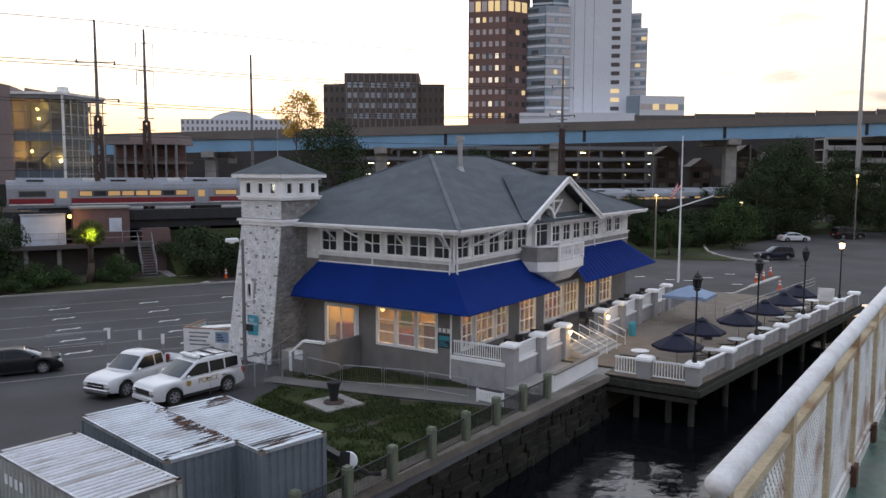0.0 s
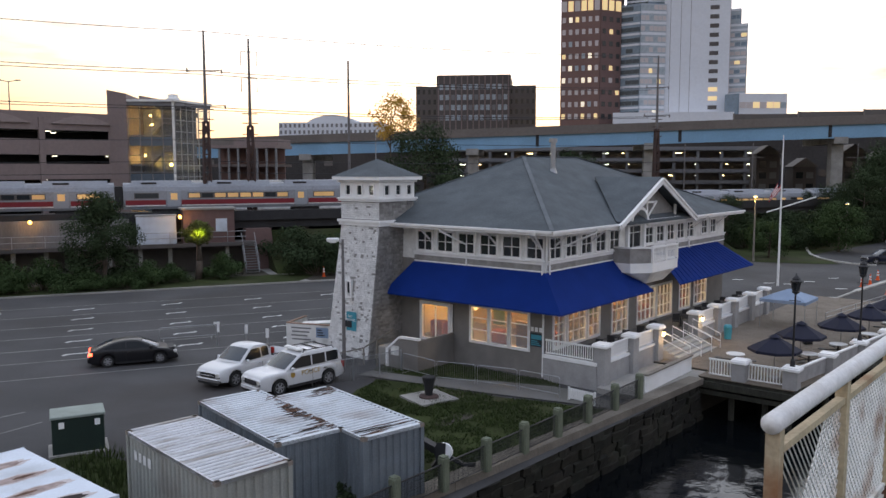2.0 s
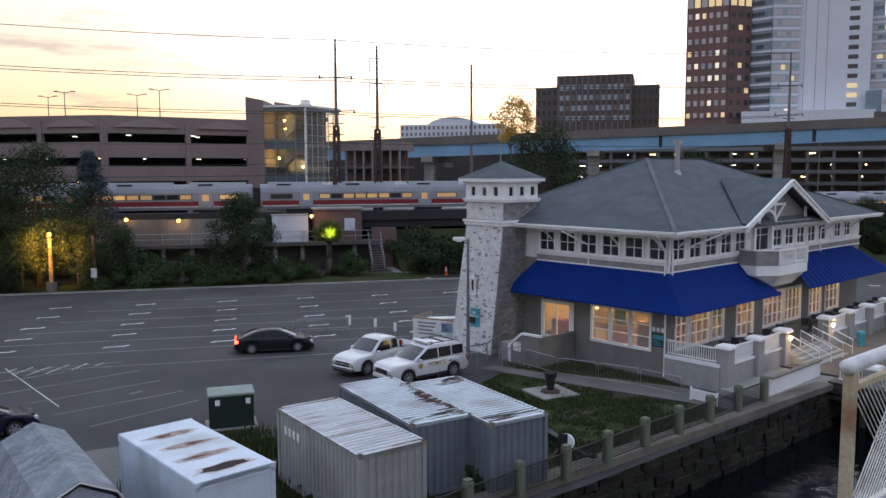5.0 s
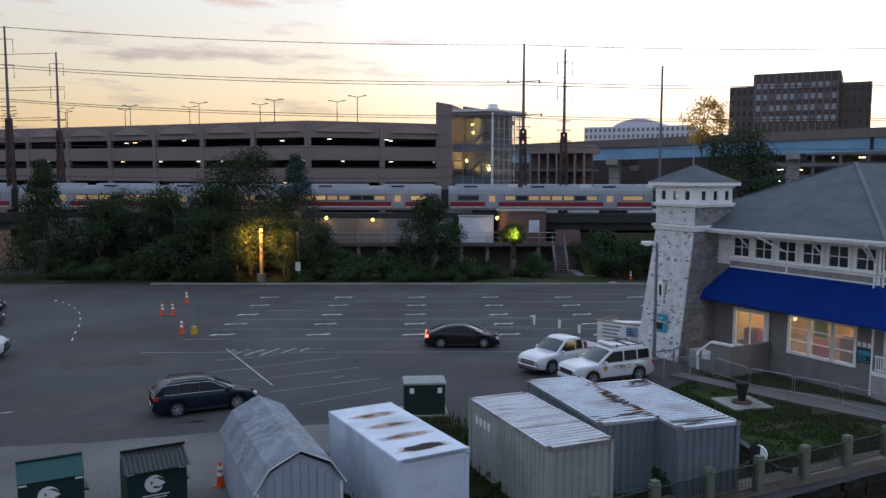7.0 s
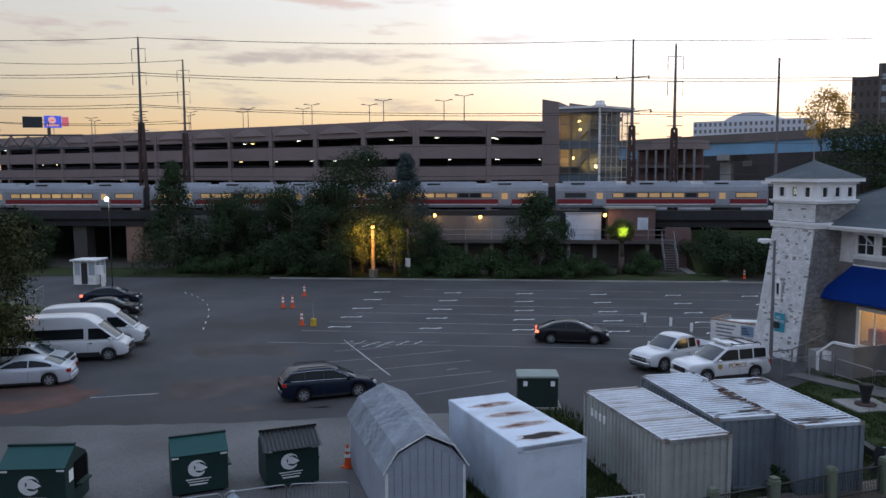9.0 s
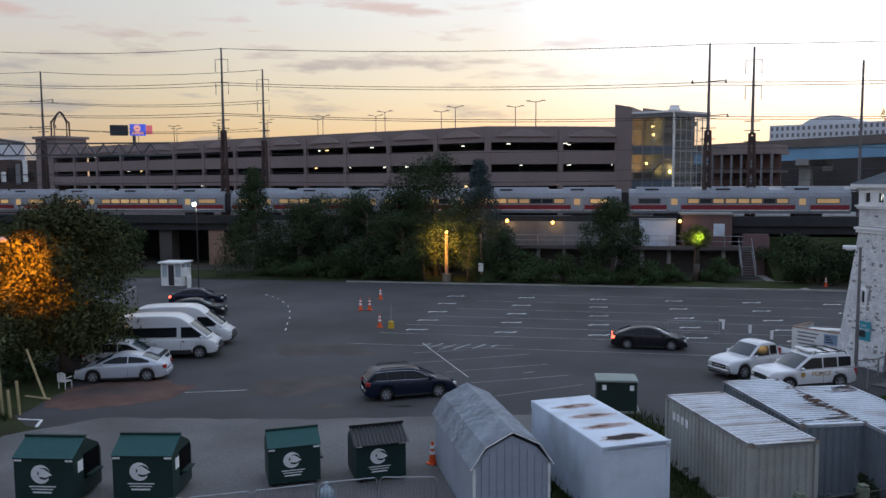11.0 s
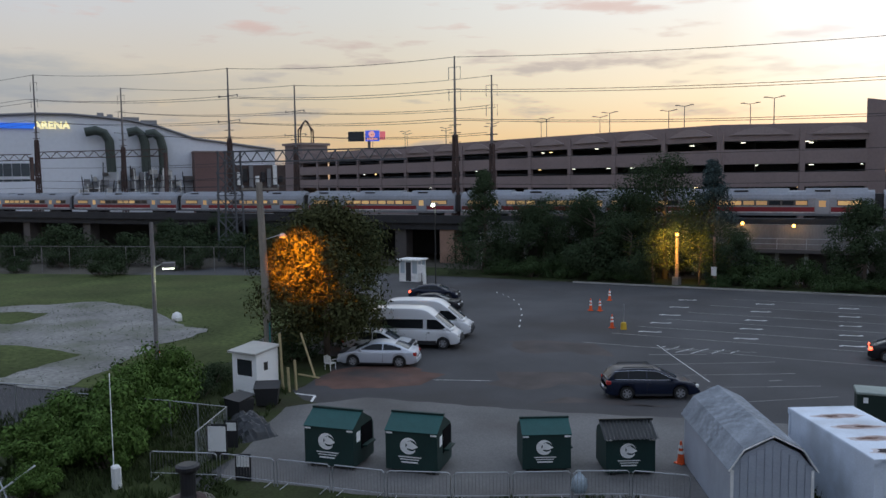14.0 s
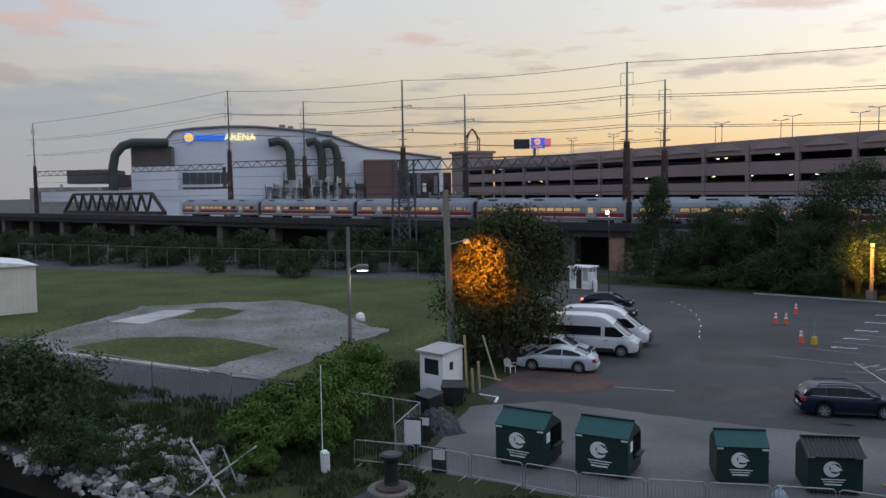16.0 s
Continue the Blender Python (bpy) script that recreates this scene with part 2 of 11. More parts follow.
M["timber"] = material("timber", (0.15, 0.17, 0.12), 0.95, 0.3, 1.5, 14, 0.4, stain=0.4, stretch=(3, 3, 0.7))
M["bark"] = material("bark", (0.09, 0.07, 0.055), 0.95, 0.3, 2.0, 14, 0.5)
M["leaf_dark"] = material("leaf_dark", (0.040, 0.058, 0.030), 0.9, 0.22, 0.4, 4, 0, island=0.2, spec=0.03)
M["leaf_mid"] = material("leaf_mid", (0.046, 0.072, 0.030), 0.9, 0.22, 0.4, 4, 0, island=0.22, spec=0.03)
M["leaf_bright"] = material("leaf_bright", (0.072, 0.122, 0.03), 0.7, 0.25, 0.5, 5, 0, island=0.4, spec=0.03)
M["leaf_blue"] = material("leaf_blue", (0.052, 0.074, 0.072), 0.75, 0.25, 0.5, 5, 0, island=0.35, spec=0.03)
M["leaf_autumn"] = material("leaf_autumn", (0.052, 0.056, 0.024), 0.85, 0.35, 0.5, 5, 0, island=0.5, spec=0.03)
M["grass"] = material("grass", (0.034, 0.044, 0.016), 0.95, 0.4, 0.3, 8, 0.3, stain=0.6, dark=(0.062, 0.056, 0.04), spec=0.1)
M["grass_blade"] = material("grass_blade", (0.042, 0.06, 0.019), 0.9, 0.3, 0.4, 5, 0, island=0.45, spec=0.2)
M["gravel"] = material("gravel", (0.175, 0.172, 0.16), 0.95, 0.35, 0.22, 3, 0.4, stain=0.9, dark=(0.09, 0.098, 0.06))
M["dirt"] = material("dirt", (0.052, 0.046, 0.034), 0.95, 0.3, 0.3, 10, 0.4)
M["rock"] = material("rock", (0.30, 0.285, 0.27), 0.9, 0.25, 1.2, 10, 0.5, island=0.35, stain=0.3)
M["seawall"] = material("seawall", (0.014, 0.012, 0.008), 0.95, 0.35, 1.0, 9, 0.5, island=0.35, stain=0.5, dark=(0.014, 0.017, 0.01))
M["blue_steel"] = material("blue_steel", (0.20, 0.38, 0.55), 0.6, 0.08, 0.2, 3, 0.05, stain=0.15)
M["brick_brown"] = material("brick_brown", (0.19, 0.115, 0.10), 0.9, 0.1, 0.1, 2, 0.05)
M["tower_white"] = material("tower_white", (0.66, 0.69, 0.73), 0.6, 0.05, 0.05, 1, 0.0)
M["tower_glass"] = material("tower_glass", (0.36, 0.42, 0.46), 0.3, 0.15, 0.1, 1, 0.0, spec=0.3)
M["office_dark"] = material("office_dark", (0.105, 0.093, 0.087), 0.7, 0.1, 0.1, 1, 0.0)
M["train_silver"] = material("train_silver", (0.25, 0.265, 0.29), 0.5, 0.16, 0.3, 4, 0.0, metal=0.15)
M["train_red"] = material("train_red", (0.20, 0.016, 0.024), 0.5, 0.1, 0.3, 4, 0.0)
M["tyre"] = material("tyre", (0.02, 0.02, 0.02), 0.85, 0.15, 3, 20, 0.1)
M["rim"] = material("rim", (0.26, 0.26, 0.27), 0.4, 0.08, 3, 20, 0.0, metal=0.1)
M["green_bin"] = material("green_bin", (0.007, 0.028, 0.024), 0.6, 0.2, 1.0, 14, 0.1, stain=0.3, dark=(0.02, 0.03, 0.03))
M["orange"] = material("orange", (0.75, 0.10, 0.02), 0.6, 0.1, 3, 20, 0.0)
M["plastic_white"] = material("plastic_white", (0.70, 0.70, 0.68), 0.5, 0.05, 2, 20, 0.0)
M["navy"] = material("navy", (0.007, 0.009, 0.026), 0.8, 0.2, 1.0, 20, 0.1)
M["pale_blue"] = material("pale_blue", (0.22, 0.30, 0.42), 0.75, 0.1, 1.0, 20, 0.05)
M["teal"] = material("teal", (0.05, 0.30, 0.38), 0.6, 0.1, 2, 20, 0.0)
M["sign_black"] = material("sign_black", (0.025, 0.03, 0.035), 0.6, 0.1, 2, 20, 0.0)
M["deck_green"] = material("deck_green", (0.075, 0.14, 0.115), 0.25, 0.25, 1.2, 12, 0.1, stain=0.5, dark=(0.16, 0.17, 0.14), spec=0.7)
M["plaster_warm"] = material("plaster_warm", (0.55, 0.42, 0.26), 0.8, 0.1, 1, 10, 0.05)
M["brick_path"] = material("brick_path", (0.14, 0.135, 0.127), 0.9, 0.2, 0.6, 12, 0.2, stain=0.6, dark=(0.12, 0.12, 0.10))
M["ipe"] = material("ipe", (0.17, 0.14, 0.11), 0.85, 0.2, 1.0, 12, 0.2)
M["rust_pale"] = material("rust_pale", (0.33, 0.26, 0.24), 0.9, 0.3, 4.0, 30, 0.2, stain=0.5, dark=(0.14, 0.07, 0.05))
M["shed_grey"] = material("shed_grey", (0.33, 0.36, 0.41), 0.8, 0.08, 1.0, 20, 0.1, stain=0.2)
M["shed_shingle"] = material("shed_shingle", (0.22, 0.245, 0.275), 0.9, 0.22, 1.6, 20, 0.3, island=0.17, stain=0.35)
M["cab_green"] = material("cab_green", (0.012, 0.026, 0.02), 0.6, 0.15, 1.0, 15, 0.05, stain=0.3)
M["cab_lid"] = material("cab_lid", (0.25, 0.29, 0.26), 0.7, 0.15, 1.0, 15, 0.05, stain=0.3)
M["bin_lid"] = material("bin_lid", (0.016, 0.075, 0.07), 0.7, 0.12, 1.0, 15, 0.05, stain=0.3)
M["yellow"] = material("yellow", (0.55, 0.35, 0.03), 0.6, 0.1, 2, 20, 0.0)
M["concrete_stain"] = material("concrete_stain", (0.18, 0.176, 0.172), 0.9, 0.2, 0.3, 8, 0.1, stain=0.8, dark=(0.12, 0.10, 0.09), stretch=(1.5, 1, 0.25))
M["lamp_orange"] = glowing("lamp_orange", (1.0, 0.5, 0.12), 6)
M["lamp_lime"] = glowing("lamp_lime", (0.8, 1.0, 0.2), 6)
M["lamp_warm"] = glowing("lamp_warm", (1.0, 0.75, 0.4), 10)
M["precast_grey"] = material("precast_grey", (0.20, 0.20, 0.205), 0.85, 0.1, 0.1, 2, 0.0)
M["duct_green"] = material("duct_green", (0.045, 0.06, 0.05), 0.6, 0.1, 0.2, 2, 0.0)
M["sign_gold"] = glowing("sign_gold", (0.9, 0.55, 0.15), 0.9)
M["sign_blue"] = glowing("sign_blue", (0.02, 0.12, 0.6), 1.0)
M["sign_white"] = glowing("sign_white", (1.0, 0.85, 0.4), 1.6)
M["screen_blue"] = glowing("screen_blue", (0.06, 0.1, 0.6), 0.8)
M["screen_orange"] = glowing("screen_orange", (0.8, 0.35, 0.3), 0.9)
M["screen_pink"] = glowing("screen_pink", (0.55, 0.12, 0.14), 0.8)
M["cream"] = material("cream", (0.66, 0.62, 0.53), 0.7, 0.06, 0.8, 10, 0.05, stain=0.2)
M["teal_sign"] = material("teal_sign", (0.03, 0.22, 0.22), 0.6, 0.1, 2, 20, 0.0)
M["wood_pale"] = material("wood_pale", (0.38, 0.31, 0.17), 0.85, 0.2, 2.0, 14, 0.2)
M["tarp"] = material("tarp", (0.03, 0.033, 0.037), 0.45, 0.3, 2.0, 14, 0.2)
M["rail_white"] = material("rail_white", (0.78, 0.77, 0.75), 0.4, 0.10, 5.0, 40, 0.15, stain=0.3, dark=(0.42, 0.34, 0.28))
M["grass_mown"] = material("grass_mown", (0.060, 0.076, 0.026), 0.95, 0.4, 0.15, 2.5, 0.3, stain=0.6, dark=(0.07, 0.075, 0.03), spec=0.1)
M["timber_dark"] = material("timber_dark", (0.034, 0.034, 0.026), 0.95, 0.35, 1.5, 14, 0.4, stain=0.4, stretch=(3, 3, 0.7))
# for the unseen hull, kept dark so it bounces little light
M["hull_navy"] = material("hull_navy", (0.02, 0.025, 0.04), 0.6, 0.15, 0.2, 3, 0.05)
# paler, yellower leaf: part of the lamplight is put into the colour
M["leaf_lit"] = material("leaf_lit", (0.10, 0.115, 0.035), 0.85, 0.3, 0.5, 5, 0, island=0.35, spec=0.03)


def see_through_leaf(name, colour):
    """A thin leaf that lets light from behind through."""
    m = material(name, colour, 0.8, 0.3, 0.5, 5, 0, island=0.35, spec=0.03)
    t = m.node_tree
    b = t.nodes["Principled BSDF"]
    tr = t.nodes.new("ShaderNodeBsdfTranslucent")
    tr.inputs["Color"].default_value = (*colour, 1)
    mx = t.nodes.new("ShaderNodeMixShader")
    mx.inputs[0].default_value = 0.6
    t.links.new(b.outputs[0], mx.inputs[1])
    t.links.new(tr.outputs[0], mx.inputs[2])
    t.links.new(mx.outputs[0], t.nodes["Material Output"].inputs["Surface"])
    return m


# bright gold base carries the sunset shining through the leaves
M["leaf_gold"] = see_through_leaf("leaf_gold", (0.55, 0.36, 0.10))
M["line_faint"] = material("line_faint", (0.27, 0.27, 0.26), 0.85, 0.3, 0.6, 25, 0.1, stain=0.8, dark=(0.07, 0.068, 0.066))
# pinkish grey: rust rims on a container, and the white tower's sunlit edge
M["rust_rim"] = material("rust_rim", (0.50, 0.46, 0.46), 0.8, 0.15, 3.0, 20, 0.1)
M["rust_black"] = material("rust_black", (0.03, 0.022, 0.02), 0.95, 0.4, 5.0, 30, 0.4)
M["asphalt_brown"] = material("asphalt_brown", (0.066, 0.054, 0.049), 0.92, 0.35, 0.5, 25, 0.3, stain=0.7, dark=(0.05, 0.045, 0.045))
M["kerb_worn"] = material("kerb_worn", (0.17, 0.15, 0.125), 0.92, 0.25, 0.6, 14, 0.3, stain=0.7, dark=(0.08, 0.068, 0.055))
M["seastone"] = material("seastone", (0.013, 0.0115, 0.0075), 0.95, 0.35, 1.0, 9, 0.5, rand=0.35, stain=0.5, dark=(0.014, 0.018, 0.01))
M["rust_tan"] = material("rust_tan", (0.52, 0.42, 0.28), 0.7, 0.22, 3.0, 30, 0.2, stain=0.9, dark=(0.26, 0.11, 0.045))
# streaked weathered roof, with some reflected sky put into its pale base
M["cont_top_wet"] = material("cont_top_wet", (0.54, 0.55, 0.58), 0.55, 0.2, 1.6, 16, 0.1, stain=0.85, dark=(0.27, 0.235, 0.20), stretch=(0.5, 2.2, 1))
M["asphalt_red"] = material("asphalt_red", (0.115, 0.062, 0.048), 0.92, 0.4, 0.5, 25, 0.3, stain=0.9, dark=(0.05, 0.047, 0.047))
M["lid_black"] = material("lid_black", (0.016, 0.018, 0.018), 0.35, 0.2, 1.0, 15, 0.05)
# brown; on the pier and lamp poles it also carries warm light
M["pier_brown"] = material("pier_brown", (0.30, 0.19, 0.14), 0.9, 0.2, 0.5, 10, 0.2, stain=0.6)


# ---- building tools ----
from mathutils.geometry import tessellate_polygon


class Shape:
    """Gathers vertices and faces for one mesh."""

    def __init__(self):
        self.v, self.f = [], []

    def add(self, verts, faces, m=None):
        n = len(self.v)
        self.v += [tuple(m @ Vector(p)) for p in verts] if m is not None else [tuple(p) for p in verts]
        self.f += [tuple(i + n for i in f) for f in faces]
        return self

    def box(self, x0, x1, y0, y1, z0, z1, m=None):
        p = [(x, y, z) for z in (z0, z1) for x, y in ((x0, y0), (x1, y0), (x1, y1), (x0, y1))]
        return self.add(p, [(3, 2, 1, 0), (4, 5, 6, 7), (0, 1, 5, 4), (1, 2, 6, 5), (2, 3, 7, 6), (3, 0, 4, 7)], m)

    def cbox(self, x0, x1, y0, y1, z0, z1, c=0.02, m=None):
        """A box whose upright and top edges are chamfered."""
        ring = lambda d: [(x0 + d + c, y0 + d), (x1 - d - c, y0 + d), (x1 - d, y0 + d + c), (x1 - d, y1 - d - c), (x1 - d - c, y1 - d), (x0 + d + c, y1 - d), (x0 + d, y1 - d - c), (x0 + d, y0 + d + c)]
        p = [(*q, z0) for q in ring(0)] + [(*q, z1 - c) for q in ring(0)] + [(*q, z1) for q in ring(c)]
        fs = [tuple(range(7, -1, -1)), tuple(range(16, 24))]
        for r in (0, 8):
            fs += [(r + i, r + (i + 1) % 8, r + 8 + (i + 1) % 8, r + 8 + i) for i in range(8)]
        return self.add(p, fs, m)

    def prism(self, poly, z0, z1, m=None):
        """An upright prism over a plan polygon (counter-clockwise)."""
        n = len(poly)
        p = [(x, y, z0) for x, y in poly] + [(x, y, z1) for x, y in poly]
        fs = [tuple(range(n - 1, -1, -1)), tuple(range(n, 2 * n))]
        fs += [(i, (i + 1) % n, n + (i + 1) % n, n + i) for i in range(n)]
        return self.add(p, fs, m)

    def slab(self, poly, y0, y1, m=None):
        """A plate over an (x, z) polygon, from y0 to y1."""
        n = len(poly)
        p = [(x, y0, z) for x, z in poly] + [(x, y1, z) for x, z in poly]
        fs = [tuple(range(n)), tuple(range(2 * n - 1, n - 1, -1))]
        fs += [((i + 1) % n, i, n + i, n + (i + 1) % n) for i in range(n)]
        return self.add(p, fs, m)

    def rod(self, a, b, r0, r1=None, n=8, caps=True):
        a, b = Vector(a), Vector(b)
        r1 = r0 if r1 is None else r1
        q = (b - a).to_track_quat("Z", "Y").to_matrix() if (b - a).length > 1e-6 else Matrix.Identity(3)
        ring = [(math.cos(2 * math.pi * i / n), math.sin(2 * math.pi * i / n)) for i in range(n)]
        p = [a + q @ Vector((c * r0, s * r0, 0)) for c, s in ring] + [b + q @ Vector((c * r1, s * r1, 0)) for c, s in ring]
        fs = [(i, (i + 1) % n, n + (i + 1) % n, n + i) for i in range(n)]
        if caps:
            fs += [tuple(range(n - 1, -1, -1)), tuple(range(n, 2 * n))]
        return self.add(p, fs)

    def path(self, pts, r, n=6):
        """A tube swept along points."""
        pts = [Vector(p) for p in pts]
        k = len(pts)
        v, fs = [], []
        for j, p in enumerate(pts):
            d = (pts[min(j + 1, k - 1)] - pts[max(j - 1, 0)]).normalized()
            s = d.cross(Vector((0, 0, 1)))
            s = s.normalized() if s.length > 1e-3 else Vector((0, 1, 0))
            t = s.cross(d)
            v += [p + (s * math.cos(2 * math.pi * i / n) + t * math.sin(2 * math.pi * i / n)) * r for i in range(n)]
        for j in range(k - 1):
            fs += [(j * n + i, j * n + (i + 1) % n, (j + 1) * n + (i + 1) % n, (j + 1) * n + i) for i in range(n)]
        fs += [tuple(range(n - 1, -1, -1)), tuple(range((k - 1) * n, k * n))]
        return self.add(v, fs)

    def beam(self, a, b, w, h):
        """A square bar from a to b."""
        a, b = Vector(a), Vector(b)
        d = (b - a).normalized()
        s = d.cross(Vector((0, 0, 1)))
        s = s.normalized() if s.length > 1e-4 else Vector((1, 0, 0))
        t = s.cross(d)
        p = [e + s * (w / 2 * i) + t * (h / 2 * j) for e in (a, b) for i, j in ((-1, -1), (1, -1), (1, 1), (-1, 1))]
        return self.add(p, [(3, 2, 1, 0), (4, 5, 6, 7), (0, 1, 5, 4), (1, 2, 6, 5), (2, 3, 7, 6), (3, 0, 4, 7)])

    def ball(self, c, r, n=8, k=5, squash=1.0):
        p, fs = [], []
        for j in range(k + 1):
            a = math.pi * j / k
            p += [(c[0] + r * math.sin(a) * math.cos(2 * math.pi * i / n), c[1] + r * math.sin(a) * math.sin(2 * math.pi * i / n), c[2] + r * squash * math.cos(a)) for i in range(n)]
        for j in range(k):
            fs += [(j * n + i, (j + 1) * n + i, (j + 1) * n + (i + 1) % n, j * n + (i + 1) % n) for i in range(n)]
        return self.add(p, fs)

    def lathe(self, prof, n=12, m=None):
        """A turned form from (radius, height) pairs."""
        p = [(r * math.cos(2 * math.pi * i / n), r * math.sin(2 * math.pi * i / n), z) for r, z in prof for i in range(n)]
        k = len(prof)
        fs = [(j * n + i, j * n + (i + 1) % n, (j + 1) * n + (i + 1) % n, (j + 1) * n + i) for j in range(k - 1) for i in range(n)]
        fs += [tuple(range(n - 1, -1, -1)), tuple(range((k - 1) * n, k * n))]
        return self.add(p, fs, m)

    def sheet(self, a, b, c, d, thick=0.02):
        """A plate with corners a, b, c, d, thickened along its normal."""
        a, b, c, d = map(Vector, (a, b, c, d))
        nrm = (c - a).cross(d - b).normalized() * thick
        p = [a, b, c, d, a - nrm, b - nrm, c - nrm, d - nrm]
        return self.add(p, [(0, 1, 2, 3), (7, 6, 5, 4), (0, 4, 5, 1), (1, 5, 6, 2), (2, 6, 7, 3), (3, 7, 4, 0)])

    def mesh(self, name, mat, smooth=False):
        me = bpy.data.meshes.new(name)
        me.from_pydata(self.v, [], self.f)
        me.materials.append(mat)
        if smooth:
            me.shade_smooth()
        me.update()
        return me


def thing(name, m, label, category, group="", kind=""):
    ob = new(name)
    ob.matrix_basis = m
    return tagged(ob, label, category, group, kind)


def rounded(shape, name, mat, r=0.06, seg=2):
    """A mesh of a shape with its sharp edges rounded off."""
    bm = bmesh.new()
    bm.from_mesh(shape.mesh(name, mat))
    bmesh.ops.remove_doubles(bm, verts=bm.verts, dist=0.001)
    bmesh.ops.recalc_face_normals(bm, faces=bm.faces)
    es = [e for e in bm.edges if len(e.link_faces) == 2 and e.calc_face_angle() > 0.35]
    bmesh.ops.bevel(bm, geom=es, offset=r, segments=seg, affect="EDGES", profile=0.6, clamp_overlap=True)
    me = bpy.data.meshes.new(name)
    bm.to_mesh(me)
    bm.free()
    me.materials.append(mat)
    me.shade_smooth()
    return me


def part(name, shape, mat, parent=None, label="", smooth=False, at=None):
    ob = new(name, shape.mesh(name, mat, smooth))
    ob.parent = parent
    if at is not None:
        ob.matrix_basis = at
    return tagged(ob, label)


def solid(name, shape, mat, label, category, group="", kind="", m=None, smooth=False):
    """A thing that is one mesh."""
    ob = new(name, shape.mesh(name, mat, smooth))
    if m is not None:
        ob.matrix_basis = m
    return tagged(ob, label, category, group, kind)


def twin(ob, parent, m):
    """One more object on the same mesh, under a parent."""
    o = bpy.data.objects.new(ob.name.split(".")[0], ob.data)
    scene.collection.objects.link(o)
    o.parent, o.matrix_basis = parent, m
    if ob.get("label"):
        o["label"] = ob["label"]
    return o


def wall_with_holes(s, x0, x1, z0, z1, y0, y1, holes, m=None):
    """A wall along x with thickness y0..y1 and rectangular openings (xa, xb, za, zb)."""
    xs = sorted({x0, x1, *[h[0] for h in holes], *[h[1] for h in holes]})
    for a, b in zip(xs, xs[1:]):
        c = (a + b) / 2
        gaps = sorted((h[2], h[3]) for h in holes if h[0] < c < h[1])
        z = z0
        for ga, gb in gaps:
            if ga > z:
                s.box(a, b, y0, y1, z, ga, m)
            z = max(z, gb)
        if z < z1:
            s.box(a, b, y0, y1, z, z1, m)
    return s


def ragged(poly, amp, step=0.8, seed=1):
    """A plan polygon whose edges wander like those of grass or worn ground."""
    r = random.Random(seed)
    out = []
    for (xa, ya), (xb, yb) in zip(poly, poly[1:] + poly[:1]):
        n = max(1, int(math.hypot(xb - xa, yb - ya) / step))
        for i in range(n):
            x, y = xa + (xb - xa) * i / n, ya + (yb - ya) * i / n
            k = noise.noise((x * 0.35, y * 0.35, seed)) * 1.2 + r.uniform(-0.4, 0.4)
            d = math.hypot(xb - xa, yb - ya)
            out.append((x - (yb - ya) / d * k * amp, y + (xb - xa) / d * k * amp))
    return out


def flat(name, poly, z, mat, label, category, kind="structure", wander=0.0):
    """A level sheet over a plan polygon."""
    me = bpy.data.meshes.new(name)
    if wander:
        poly = ragged(list(poly), wander, 0.7 if wander < 0.5 else 1.0)
    pts = [Vector((x, y, z)) for x, y in poly]
    tris = []
    for a, b, c in tessellate_polygon([pts]):
        up = (pts[b] - pts[a]).cross(pts[c] - pts[a]).z
        tris.append((a, b, c) if up > 0 else (a, c, b))
    me.from_pydata(pts, [], tris)
    me.update()
    me.materials.append(mat)
    return tagged(new(name, me), label, category, "", kind)


RNG = random.Random(7)
VDIR = Vector((0.545, 0.839, 0))  # along the quay
RW = Vector((math.cos(radians(29)), math.sin(radians(29)), 0))  # along the railway
RN = Vector((-RW.y, RW.x, 0))  # away from the lot


def rail_at(w, n, z=0.0):
    return RW * w + RN * n + Vector((0, 0, z))


RAIL = pose(0, 0, 0, 0, 0, 29)  # the railway's own axes


# ---- kinds of things: plants ----
def leaves(seed, clumps, per, leaf, squash=1.0):
    """Many small leaf blades gathered in clumps; clumps are (x, y, z, radius)."""
    r = np.random.RandomState(seed)
    c = np.array(clumps)
    idx = np.repeat(np.arange(len(c)), per)
    d = r.normal(size=(len(idx), 3))
    d /= np.linalg.norm(d, axis=1)[:, None]
    rad = c[idx, 3] * (0.35 + 0.75 * r.rand(len(idx)) ** 0.7)
    p = c[idx, :3] + d * rad[:, None] * np.array([1, 1, squash])
    nrm = d * 1.0 + r.normal(size=d.shape) * 0.38 + np.array([0, 0, 0.3])
    nrm /= np.linalg.norm(nrm, axis=1)[:, None]
    t = np.cross(nrm, r.normal(size=d.shape))
    t /= np.linalg.norm(t, axis=1)[:, None]
    b = np.cross(nrm, t)
    s = (leaf * (0.6 + 0.8 * r.rand(len(idx))))[:, None]
    v = np.stack([p - t * s, p - b * s * 0.45, p + t * s, p + b * s * 0.45], 1).reshape(-1, 3)
    me = bpy.data.meshes.new("crown")
    me.from_pydata(v.tolist(), [], np.arange(len(v)).reshape(-1, 4).tolist())
    return me


